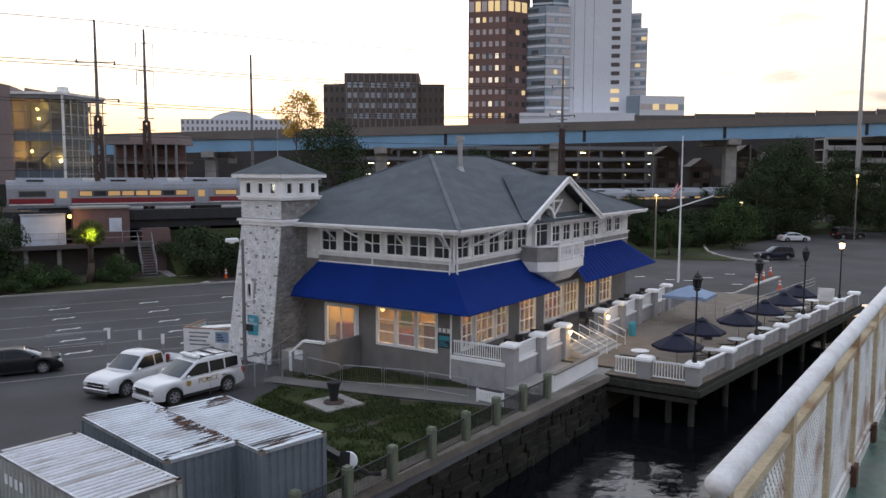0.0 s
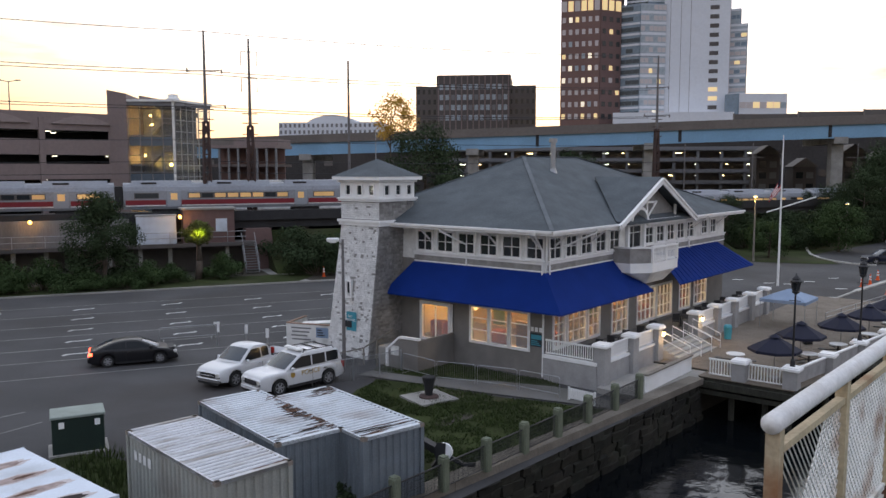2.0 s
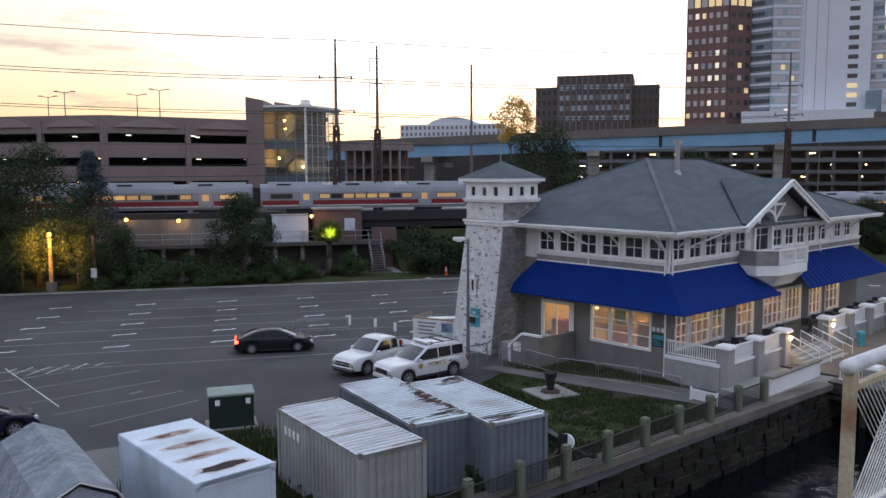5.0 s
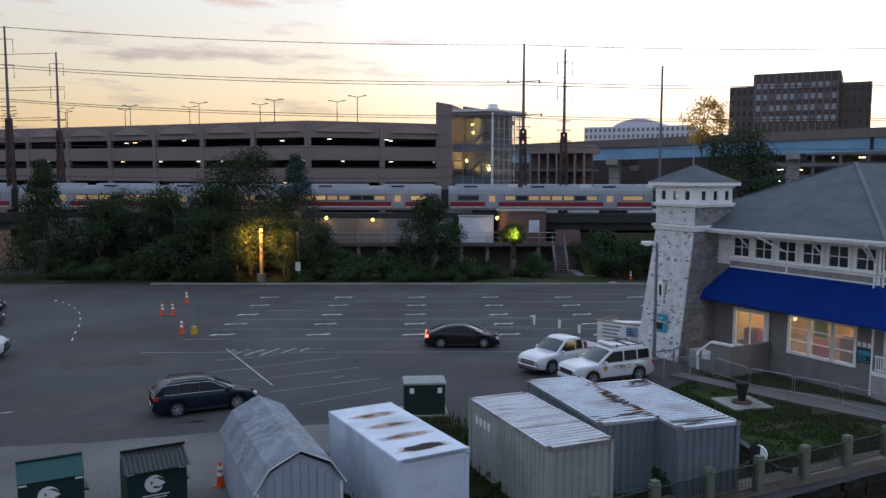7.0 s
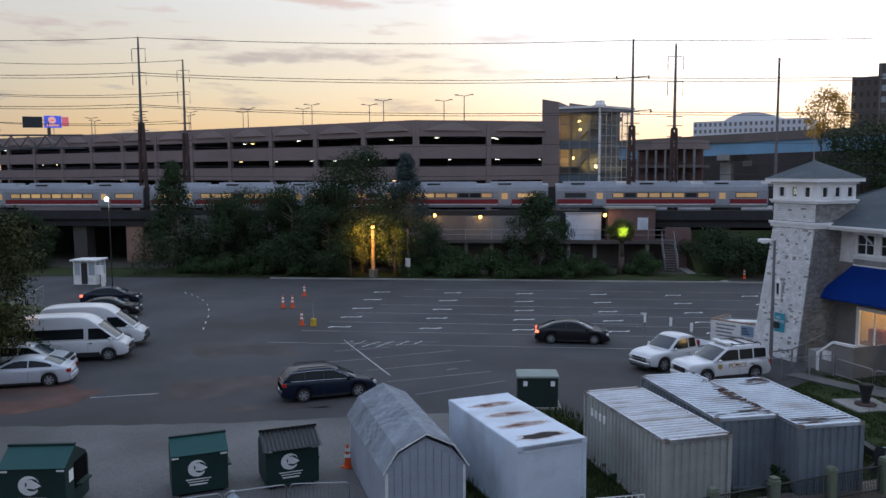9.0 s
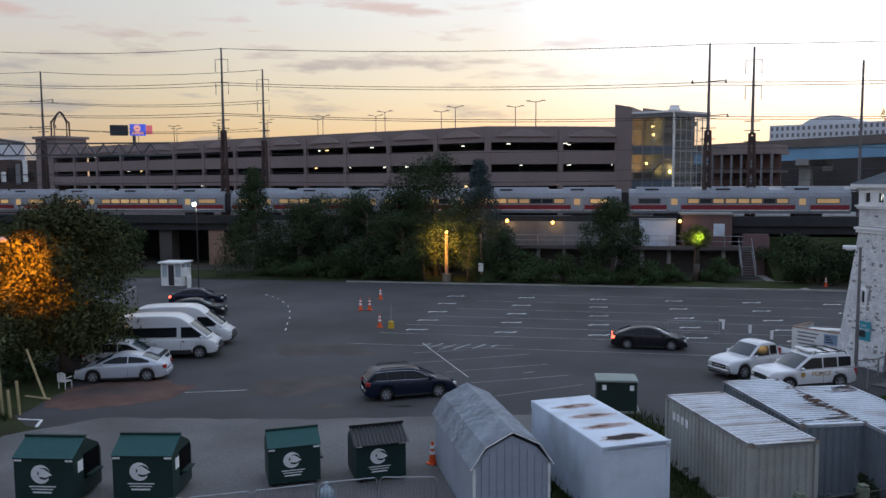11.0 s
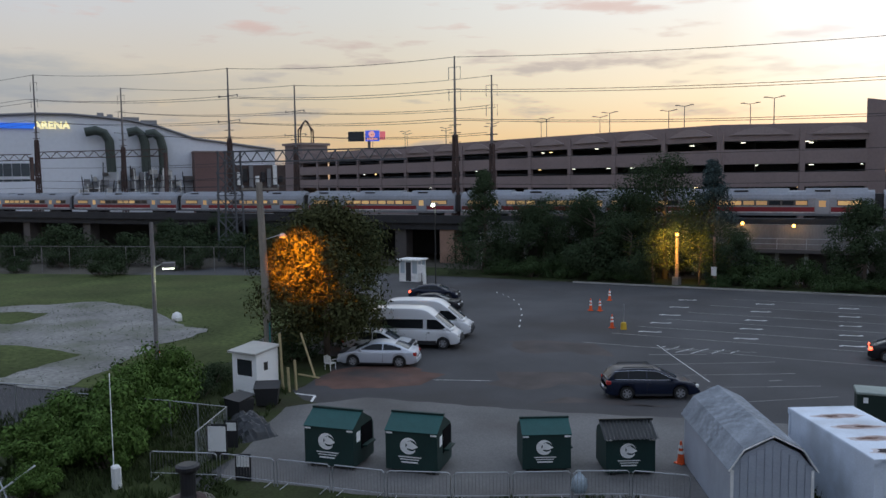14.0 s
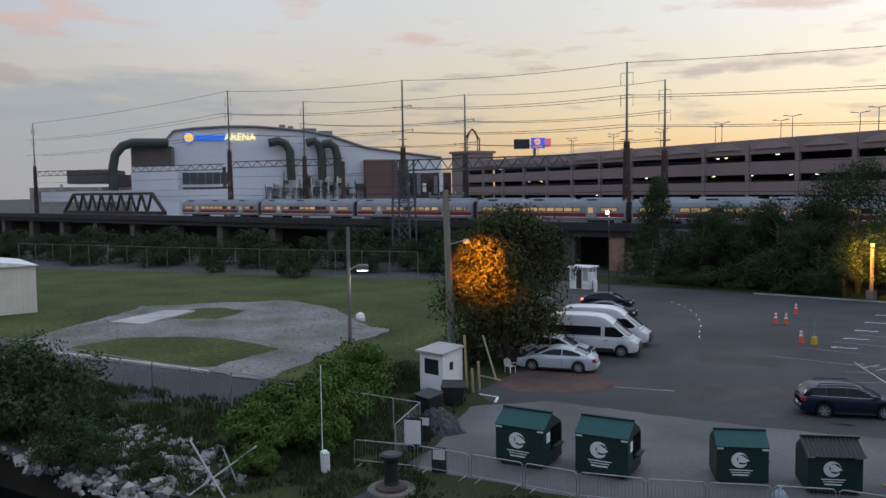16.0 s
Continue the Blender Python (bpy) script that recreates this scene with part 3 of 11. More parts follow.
def tree(m, h, r, seed, mat, label, leaf=0.3, n=26, per=90, trunk=0.3, low=0.25, group="", name="tree", shape="round"):
    rr = random.Random(seed)
    t = thing(name, m, label, "tree" if name == "tree" else name, group)
    s = Shape()
    base = Vector((0, 0, -0.1))
    top = Vector((rr.uniform(-0.3, 0.3), rr.uniform(-0.3, 0.3), h * 0.72))
    mid = base.lerp(top, 0.45) + Vector((rr.uniform(-0.2, 0.2), rr.uniform(-0.2, 0.2), 0))
    s.rod(base, mid, trunk, trunk * 0.7, 8)
    s.rod(mid, top, trunk * 0.7, trunk * 0.2, 7)
    clumps = []
    for i in range(n):
        a = rr.uniform(0, 2 * math.pi)
        f = (i + 0.5) / n
        z = h * (low + (0.93 - low) * f)
        if shape == "cone":
            rad = r * (1.02 - f) * rr.uniform(0.55, 1.0)
            cr = r * (0.42 - 0.25 * f)
        else:
            env = math.sqrt(max(0.05, 1 - (2 * f - 0.9) ** 2 / 1.25))
            rad = r * env * rr.uniform(0.35, 0.86)
            cr = r * rr.uniform(0.24, 0.42)
        c = Vector((math.cos(a) * rad, math.sin(a) * rad, z))
        clumps.append((c.x, c.y, c.z, cr))
        if i % 2 == 0:
            st = base.lerp(mid, 0.9) if z < mid.z else mid.lerp(top, min(1, (z - mid.z) / (top.z - mid.z) * 0.7))
            s.rod(st, c, trunk * 0.28, trunk * 0.06, 5)
    part("trunk", s, M["bark"], t, smooth=True)
    me = leaves(seed, clumps, int(per * 1.7), leaf * 0.74, 0.8)
    me.materials.append(mat)
    o = new("crown", me)
    o.parent = t
    return t


def shrub(m, h, r, seed, mat, label, leaf=0.2, n=14, per=90, group="", low=True):
    rr = random.Random(seed)
    t = thing("shrub", m, label, "shrub", group)
    clumps = []
    s = Shape()
    for i in range(n):
        a, q = rr.uniform(0, 2 * math.pi), rr.random() ** 0.6
        z = h * rr.uniform(0.15, 0.8) * (1 - 0.35 * q)
        c = (math.cos(a) * r * q * 0.85, math.sin(a) * r * q * 0.85, z, r * rr.uniform(0.25, 0.42))
        clumps.append(c)
        s.rod((c[0] * 0.3, c[1] * 0.3, -0.05), c[:3], 0.05, 0.015, 5)
    part("stem", s, M["bark"], t)
    me = leaves(seed, clumps, int(per * 1.5), leaf * 0.8, 0.75)
    me.materials.append(mat)
    o = new("foliage", me)
    o.parent = t
    return t


def again(ob, m, scale=1.0, zscale=None):
    c = copy_thing(ob, m)
    c.scale = (scale, scale, zscale or scale)
    return c


# ---- kinds of things: vehicles ----
def paint(name, colour, rough=0.3, metal=0.0):
    dark = max(colour) < 0.1
    return material(name, colour, rough, 0.04, 1.0, 20, 0.0, metal=metal, spec=0.22 if dark else 0.5, coat=0.2 if dark else 0.3)


M["car_white"] = paint("car_white", (0.62, 0.63, 0.64))
M["car_black"] = paint("car_black", (0.012, 0.012, 0.014), 0.32)
M["car_navy"] = paint("car_navy", (0.007, 0.011, 0.026), 0.32)
M["car_silver"] = paint("car_silver", (0.52, 0.55, 0.60), 0.3, 0.3)
M["car_pale"] = paint("car_pale", (0.60, 0.62, 0.64))
M["car_glass"] = material("car_glass", (0.012, 0.014, 0.016), 0.1, 0.05, 1, 5, 0.0, spec=0.22)
M["screen_glass"] = material("screen_glass", (0.03, 0.042, 0.055), 0.04, 0.1, 1, 5, 0.0, spec=0.6)
M["head_lamp"] = material("head_lamp", (0.62, 0.62, 0.6), 0.15, 0.05, 1, 5, 0.0, spec=0.8)
M["tail_lamp"] = material("tail_lamp", (0.35, 0.02, 0.015), 0.25, 0.05, 1, 5, 0.0, spec=0.7)
M["brake_on"] = glowing("brake_on", (1.0, 0.10, 0.05), 6.0)
M["trim_black"] = material("trim_black", (0.022, 0.022, 0.024), 0.6, 0.1, 2, 20, 0.0)
M["chrome"] = material("chrome", (0.55, 0.55, 0.55), 0.15, 0.03, 1, 5, 0.0, metal=0.9)

CARS = {
    # length axis x, front at +x: deck line (boot, belt, bonnet), roof line, half widths at belt and roof,
    # wheel radius, axles, floor height, side windows (x from, x to, lowest, highest)
    "sedan": dict(deck=[(-2.38, 0.62), (-2.34, 0.90), (-2.1, 1.0), (-1.4, 1.01), (0.7, 0.97), (1.3, 0.95), (1.9, 0.84), (2.25, 0.70), (2.38, 0.50)], roof=[(-2.02, 0.98), (-1.25, 1.32), (-0.55, 1.44), (0.1, 1.44), (0.45, 1.36), (1.32, 0.94)], w=0.91, wt=0.60, r=0.34, ax=(-1.38, 1.42), floor=0.2, win=[(-1.5, -0.42, 1.03, 1.35), (-0.36, 0.92, 1.02, 1.35)]),
    "wagon": dict(deck=[(-2.38, 0.60), (-2.38, 0.95), (-2.3, 1.06), (0.7, 1.02), (1.3, 0.99), (1.95, 0.88), (2.26, 0.74), (2.38, 0.50)], roof=[(-2.34, 1.04), (-2.0, 1.42), (-1.7, 1.56), (-0.6, 1.60), (0.1, 1.57), (0.4, 1.48), (1.3, 0.99)], w=0.91, wt=0.66, r=0.35, ax=(-1.35, 1.4), floor=0.24, win=[(-2.02, -1.3, 1.1, 1.46), (-1.24, -0.36, 1.08, 1.48), (-0.30, 0.95, 1.06, 1.48)]),
    "suv": dict(deck=[(-2.6, 0.68), (-2.58, 1.02), (-2.5, 1.13), (0.9, 1.15), (1.4, 1.16), (2.15, 1.12), (2.48, 1.05), (2.58, 0.86)], roof=[(-2.54, 1.12), (-2.36, 1.66), (-2.1, 1.86), (-0.9, 1.93), (-0.05, 1.91), (0.25, 1.80), (1.18, 1.14)], w=1.0, wt=0.80, r=0.40, ax=(-1.5, 1.52), floor=0.31, win=[(-2.2, -1.42, 1.24, 1.74), (-1.34, -0.52, 1.22, 1.74), (-0.44, 0.86, 1.2, 1.74)]),
    "pickup": dict(deck=[(-2.86, 0.70), (-2.85, 1.06), (-2.8, 1.12), (-0.9, 1.12), (0.9, 1.12), (1.5, 1.13), (2.25, 1.08), (2.64, 1.0), (2.76, 0.82)], roof=[(-0.92, 1.1), (-0.86, 1.62), (-0.68, 1.81), (0.0, 1.87), (0.3, 1.85), (0.52, 1.76), (1.36, 1.12)], w=0.99, wt=0.74, r=0.40, ax=(-1.75, 1.75), floor=0.33, win=[(-0.74, -0.22, 1.2, 1.70), (-0.14, 1.0, 1.18, 1.70)], bed=(-2.74, -1.0)),
    "van": dict(deck=[(-3.02, 0.70), (-3.02, 1.15), (-2.98, 1.24), (1.2, 1.24), (2.2, 1.22), (2.7, 1.06), (2.92, 0.86), (2.99, 0.62)], roof=[(-3.0, 1.2), (-2.97, 2.30), (-2.75, 2.52), (-1.5, 2.60), (0.35, 2.58), (0.85, 2.46), (1.2, 2.22), (2.42, 1.22)], w=1.02, wt=0.84, r=0.37, ax=(-1.85, 1.9), floor=0.32, win=[(-2.75, 0.62, 1.32, 1.90), (0.86, 2.05, 1.28, 1.90)]),
}


def rounded_line(pts, n=2):
    """An open line with its corners cut into curves."""
    for _ in range(n):
        out = [pts[0]]
        for (xa, za), (xb, zb) in zip(pts, pts[1:]):
            out += [(xa * 0.76 + xb * 0.24, za * 0.76 + zb * 0.24), (xa * 0.24 + xb * 0.76, za * 0.24 + zb * 0.76)]
        pts = out + [pts[-1]]
    return pts


def line_height(pts):
    xs, zs = [p[0] for p in pts], [p[1] for p in pts]
    return lambda x: float(np.interp(x, xs, zs))


def car(kind, m, mat, label, category="car", brake=False, group="", dark_sides=True):
    k = CARS[kind]
    c = thing(kind if kind != "wagon" else "estate_car", m, label, category, group)
    w, wt, r, ax = k["w"], k["wt"], k["r"], k["ax"]
    deck, roof = line_height(rounded_line(k["deck"])), line_height(rounded_line(k["roof"]))
    xr, xf = k["deck"][0][0], k["deck"][-1][0]
    mid, half = (xr + xf) / 2, (xf - xr) / 2
    ra = r * 1.2

    def wide(x):
        e = abs(x - mid) / half
        return w * (1 - 0.16 * max(0.0, (e - 0.55) / 0.45) ** 2.6)

    def sill(x):
        e = abs(x - mid) / half
        z = k["floor"] + 0.10 * max(0.0, (e - 0.8) / 0.2) ** 2
        for a in ax:
            if abs(x - a) < ra:
                z = max(z, r * 0.98 + math.sqrt(ra * ra - (x - a) ** 2))
        return z

    n = 78
    xs = sorted({xr + (xf - xr) * i / n for i in range(n + 1)} | {a + sg * ra for a in ax for sg in (-1, 1)} | {a + sg * (ra + 0.004) for a in ax for sg in (-1, 1)} | ({k["bed"][0] - 0.004, k["bed"][0], k["bed"][1], k["bed"][1] + 0.004} if "bed" in k else set()))
    sec = [(0.955, 0.0), (0.988, 0.16), (1.0, 0.42), (0.992, 0.66), (0.968, 0.86), (0.935, 0.97), (0.87, 1.0), (0.84, 1.004), (0.45, 1.02), (0.0, 1.025)]
    rows = []
    for x in xs:
        z0, z1, ww = sill(x), deck(x), wide(x)
        half_row = []
        for i, (fy, fz_) in enumerate(sec):
            z = z0 + (z1 - z0) * fz_
            if "bed" in k and k["bed"][0] <= x <= k["bed"][1] and i > 6:
                z = 0.66
            half_row.append((x, -ww * fy, z))
        rows.append(half_row + [(px_, -py_, pz_) for px_, py_, pz_ in half_row[-2::-1]])
    q = len(rows[0])
    sh = Shape()
    fs = [(i * q + j, (i + 1) * q + j, (i + 1) * q + j + 1, i * q + j + 1) for i in range(len(xs) - 1) for j in range(q - 1)]
    sh.add([p for row in rows for p in row], fs + [tuple(range(q - 1, -1, -1)), tuple((len(xs) - 1) * q + j for j in range(q))])
    part("body", sh, mat, c, smooth=True)
    # dark underside and wheel housings
    part("underbody", Shape().box(xr + 0.12, xf - 0.12, -w + 0.24, w - 0.24, k["floor"] - 0.02, min(0.85, k["deck"][2][1] - 0.12) if "bed" not in k else 0.62), M["trim_black"], c)

    # cabin
    xa, xd = k["roof"][0][0], k["roof"][-1][0]
    top = max(z for _, z in k["roof"])
    belt = deck

    def lean(x, z):
        """Half width of the cabin at a height."""
        zb = belt(x)
        f = max(0.0, min(1.0, (z - zb) / (top - zb)))
        return (wide(x) - 0.07) * (1 - f) + wt * f

    def bow(x):
        """How far the screens bulge forwards and back."""
        if x > 0.3 * (xa + xd) + 0.2 * xd:
            return 0.16 * max(0.0, 1 - (roof(x) - belt(x)) / (top - belt(x)))
        return -0.10 * max(0.0, 1 - (roof(x) - belt(x)) / (top - belt(x))) if kind == "sedan" else 0.0

    def over(x, u, lift=0.0):
        """A point on the cabin's top skin, u from -1 to 1 across."""
        z = roof(x)
        return (x + bow(x) * (1 - u * u), u * lean(x, z) * 0.985, z + 0.035 * (1 - u * u) + lift)

    xs = [xa + (xd - xa) * i / 60 for i in range(61)]
    us = [-1, -0.96, -0.86, -0.6, -0.3, 0, 0.3, 0.6, 0.86, 0.96, 1]
    rows = []
    for x in xs:
        zt = roof(x)
        zb = min(belt(x) - 0.05, zt)
        side = [(x, lean(x, zb + (zt - zb) * f), zb + (zt - zb) * f) for f in (0.0, 0.35, 0.7, 0.93)]
        rows.append([(a_, -b_, c_) for a_, b_, c_ in side] + [over(x, u, -0.02 * max(0, (abs(u) - 0.9) / 0.1)) for u in us] + side[::-1])
    q = len(rows[0])
    sh = Shape()
    sh.add([p for row in rows for p in row], [(i * q + j, (i + 1) * q + j, (i + 1) * q + j + 1, i * q + j + 1) for i in range(60) for j in range(q - 1)] + [tuple(range(q - 1, -1, -1)), tuple(60 * q + j for j in range(q))])
    part("cabin", sh, mat, c, smooth=True)

    def skin(name, x0, x1, um, mt):
        g = Shape()
        ni, nj = 8, 8
        pts = []
        for i in range(ni + 1):
            x = x0 + (x1 - x0) * i / ni
            pts += [Vector(over(x, -um + 2 * um * j / nj)) for j in range(nj + 1)]
        nr = (pts[-1] - pts[0]).cross(pts[nj] - pts[-1 - nj])
        nr = nr.normalized() * (-1 if nr.z > 0 else 1)
        g.add([p - nr * 0.012 for p in pts], [(i * (nj + 1) + j, (i + 1) * (nj + 1) + j, (i + 1) * (nj + 1) + j + 1, i * (nj + 1) + j + 1) for i in range(ni) for j in range(nj)])
        return part(name, g, mt, c, smooth=True)

    (x4, z4), (x5, z5) = k["roof"][-2], k["roof"][-1]
    skin("windscreen", x4 + (0.03 if kind != "van" else 0.16), x5 - 0.10, 0.90, M["screen_glass"])
    if kind == "sedan":
        skin("rear_window", xa + 0.16, k["roof"][1][0] + 0.16, 0.84, M["screen_glass"])
    else:
        g = Shape()
        zl, zh = k["win"][0][2] + 0.02, k["win"][0][3] - 0.02
        pts = []
        for z in (zl, (zl + zh) / 2, zh):
            x = min((abs(roof(v) - z), v) for v in np.linspace(xa, k["roof"][2][0], 60))[1]
            yy = lean(x, z) * 0.84
            pts += [(x - 0.02, -yy, z), (x - 0.02, yy, z)]
        g.add(pts, [(0, 2, 3, 1), (2, 4, 5, 3)])
        part("rear_window", g, M["car_glass"], c)
    for sgn in (-1, 1):
        for x0, x1, zl, zh in k["win"]:
            g = Shape()
            pts, ok = [], []
            for i in range(17):
                x = x0 + (x1 - x0) * i / 16
                hi = min(zh, roof(x) - 0.085)
                lo = zl
                ok.append(hi - lo > 0.02)
                hi = max(hi, lo + 0.005)
                pts += [(x, sgn * (lean(x, z) + 0.012), z) for z in (lo, (lo + hi) / 2, hi)]
            for i in range(16):
                if ok[i] or ok[i + 1]:
                    for j in range(2):
                        f4 = (i * 3 + j, (i + 1) * 3 + j, (i + 1) * 3 + j + 1, i * 3 + j + 1)
                        g.f.append(f4 if sgn < 0 else f4[::-1])
            g.v = pts
            part("window", g, M["car_glass"], c)
        x0, x1 = k["win"][-1][0] - 0.03, k["win"][-1][1] - 0.05
        for xx in (x0,) + ((k["win"][0][1] + 0.03,) if len(k["win"]) > 2 else ()):
            part("door_seam", Shape().box(xx - 0.006, xx + 0.006, sgn * wide(xx) * 0.995 - 0.006, sgn * wide(xx) * 0.995 + 0.006, k["floor"] + 0.12, deck(xx) - 0.16), M["trim_black"], c)
            part("door_handle", Shape().cbox(xx + 0.06, xx + 0.24, sgn * wide(xx) - 0.025, sgn * wide(xx) + 0.025, deck(xx) - 0.2, deck(xx) - 0.15, 0.01), M["trim_black"] if kind in ("suv", "van") else mat, c)
    # wheels
    for x in ax:
        for sgn in (-1, 1):
            wo = new("wheel")
            wo.parent = c
            wo.matrix_basis = Matrix.Translation((x, sgn * (w - 0.15), r)) @ Matrix.Rotation(radians(90 * sgn), 4, "X")
            part("tyre", Shape().lathe([(r * 0.62, -0.12), (r * 0.95, -0.125), (r, -0.07), (r, 0.09), (r * 0.95, 0.12), (r * 0.66, 0.12)], 22), M["tyre"], wo)
            rim = Shape().lathe([(r * 0.66, -0.1), (r * 0.65, -0.13), (r * 0.58, -0.12), (r * 0.52, -0.09)], 18).lathe([(r * 0.14, -0.14), (r * 0.16, -0.09)], 10)
            for i in range(6):
                a = 2 * math.pi * i / 6
                rim.beam((0, 0, -0.12), (math.cos(a) * r * 0.6, math.sin(a) * r * 0.6, -0.12), 0.075, 0.03)
            part("rim", rim, M["rim"], wo)
    hz_ = {"sedan": 0.66, "wagon": 0.70, "suv": 0.88, "pickup": 0.84, "van": 0.86}[kind]
    tz = {"sedan": 0.74, "wagon": 0.86, "suv": 0.80, "pickup": 0.78, "van": 0.86}[kind]
    tall_nose, nose = kind in ("suv", "pickup"), k["deck"][-1][1]
    for sgn in (-1, 1):
        if tall_nose:
            part("headlight", Shape().cbox(xf - 0.30, xf + 0.018, sgn * (w * 0.70) - 0.15, sgn * (w * 0.70) + 0.13, nose - 0.17, nose + 0.03, 0.03), M["head_lamp"], c)
            part("lamp_surround", Shape().cbox(xf - 0.32, xf + 0.012, sgn * (w * 0.70) - 0.17, sgn * (w * 0.70) + 0.15, nose - 0.20, nose - 0.14, 0.01), M["trim_black"], c)
        else:
            part("headlight", Shape().cbox(xf - 0.36, xf - 0.005, sgn * (w * 0.70) - 0.15, sgn * (w * 0.70) + 0.12, hz_ - 0.09, hz_ + 0.06, 0.04), M["head_lamp"], c)
        part("tail_light", Shape().cbox(xr - 0.012, xr + 0.24, sgn * (w * 0.74) - 0.14, sgn * (w * 0.74) + 0.13, tz - 0.05, tz + (0.14 if kind in ("sedan", "wagon") else 0.28), 0.03), M["brake_on"] if brake else M["tail_lamp"], c)
        part("mirror", Shape().cbox(xd - 0.46, xd - 0.30, sgn * (w + 0.07) - 0.10, sgn * (w + 0.07) + 0.09, belt(xd - 0.4) + 0.01, belt(xd - 0.4) + 0.17, 0.04), mat, c)
        low = {"suv": 0.12, "van": 0.26}.get(kind, 0.07)
        part("sill", Shape().box(ax[0] + ra, ax[1] - ra, sgn * (w - 0.02) - 0.012, sgn * (w - 0.02) + 0.03, k["floor"] - 0.02, k["floor"] + low), M["trim_black"], c)
    body_bumper = kind in ("sedan", "wagon", "suv")
    part("bumper", Shape().cbox(xf - 0.20, xf + 0.06, -w * 0.84, w * 0.84, k["floor"] + 0.05, (k["floor"] + 0.23) if tall_nose else hz_ - 0.20, 0.04), mat if body_bumper else (M["chrome"] if kind == "pickup" else M["trim_black"]), c)
    part("rear_bumper", Shape().cbox(xr - 0.06, xr + 0.18, -w * 0.82, w * 0.82, k["floor"] + 0.1, k["floor"] + 0.36, 0.04), mat if kind in ("sedan", "wagon") else M["trim_black"], c)
    gw = 0.56 if kind in ("suv", "pickup", "van") else 0.42
    if tall_nose:
        part("grille", Shape().cbox(xf - 0.1, xf + 0.022, -0.52, 0.52, nose - 0.24, nose - 0.005, 0.012), M["trim_black"], c)
        part("grille_bar", Shape().cbox(xf, xf + 0.04, -0.5, 0.5, nose - 0.14, nose - 0.10, 0.01), M["chrome"] if kind == "pickup" else M["trim_black"], c)
        part("air_intake", Shape().box(xf - 0.05, xf + 0.03, -0.7, 0.7, k["floor"] - 0.08, k["floor"] + 0.05), M["trim_black"], c)
    else:
        part("grille", Shape().cbox(xf - 0.1, xf + 0.02, -gw, gw, hz_ - 0.17, hz_ - 0.01, 0.012), M["trim_black"], c)
    part("number_plate", Shape().box(xr - 0.075, xr - 0.05, -0.2, 0.2, k["floor"] + 0.28, k["floor"] + 0.40), M["white"], c)
    if kind == "pickup":
        b0, b1 = k["bed"]
        part("load_bed", Shape().box(b0 + 0.02, b1 - 0.02, -0.80, 0.80, 0.665, 0.70).box(b0 + 0.02, b1 - 0.02, -0.815, -0.79, 0.68, 1.10).box(b0 + 0.02, b1 - 0.02, 0.79, 0.815, 0.68, 1.10).box(b1 - 0.04, b1 - 0.01, -0.79, 0.79, 0.68, 1.10), M["trim_black"], c, "black load bed liner")
        part("bed_rail", Shape().box(b0, b1, -0.92, -0.84, 1.12, 1.15).box(b0, b1, 0.84, 0.92, 1.12, 1.15), M["trim_black"], c)
    if kind in ("suv", "wagon"):
        for sgn in (-1, 1):
            part("roof_rail", Shape().path([(k["roof"][2][0] + 0.1, sgn * (wt - 0.07), roof(k["roof"][2][0] + 0.1)), (k["roof"][2][0] + 0.2, sgn * (wt - 0.07), top + 0.06), (k["roof"][4][0] - 0.1, sgn * (wt - 0.07), top + 0.06), (k["roof"][4][0], sgn * (wt - 0.07), roof(k["roof"][4][0]))], 0.025, 6), M["trim_black"], c)
            if kind == "wagon":
                part("window_trim", Shape().path([(-1.95, sgn * (lean(-1.95, 1.07) + 0.015), 1.07), (0.0, sgn * (lean(0.0, 1.04) + 0.015), 1.04), (0.95, sgn * (lean(0.95, 1.02) + 0.015), 1.02)], 0.012, 5), M["chrome"], c)
                part("window_trim", Shape().path([(-1.95, sgn * (lean(-1.95, 1.46) + 0.012), 1.47), (-0.8, sgn * (lean(-0.8, 1.5) + 0.012), 1.51), (0.2, sgn * (lean(0.2, 1.47) + 0.012), 1.47), (0.98, sgn * (lean(0.98, 1.1) + 0.014), 1.08)], 0.014, 5), M["chrome"], c)
    return c


def words(text, size, mat, parent, m, name="lettering", spacing=1.0):
    cu = bpy.data.curves.new(name, "FONT")
    cu.body, cu.size, cu.align_x, cu.align_y, cu.extrude = text, size, "CENTER", "CENTER", 0.004
    cu.space_character = spacing
    cu.materials.append(mat)
    o = new(name, cu)
    o.parent, o.matrix_basis = parent, m
    return o


# ---- ground, water, quay ----
SHORE = [(62.0, 62.0), (34.0, 66.0), (27.0, 66.0), (8.7, 41.2), (-2.5, 25.2), (-14.0, 11.0), (-27.0, -4.0), (-33.0, -9.5), (-42.0, -16.0), (-70.0, -34.0)]
ground_poly = [(2400, 62.0)] + SHORE + [(-2400, -500), (-2400, 2400), (2400, 2400)]
flat("ground", ground_poly, 0.0, M["asphalt"], "worn grey asphalt of the ferry car lot", "asphalt lot")

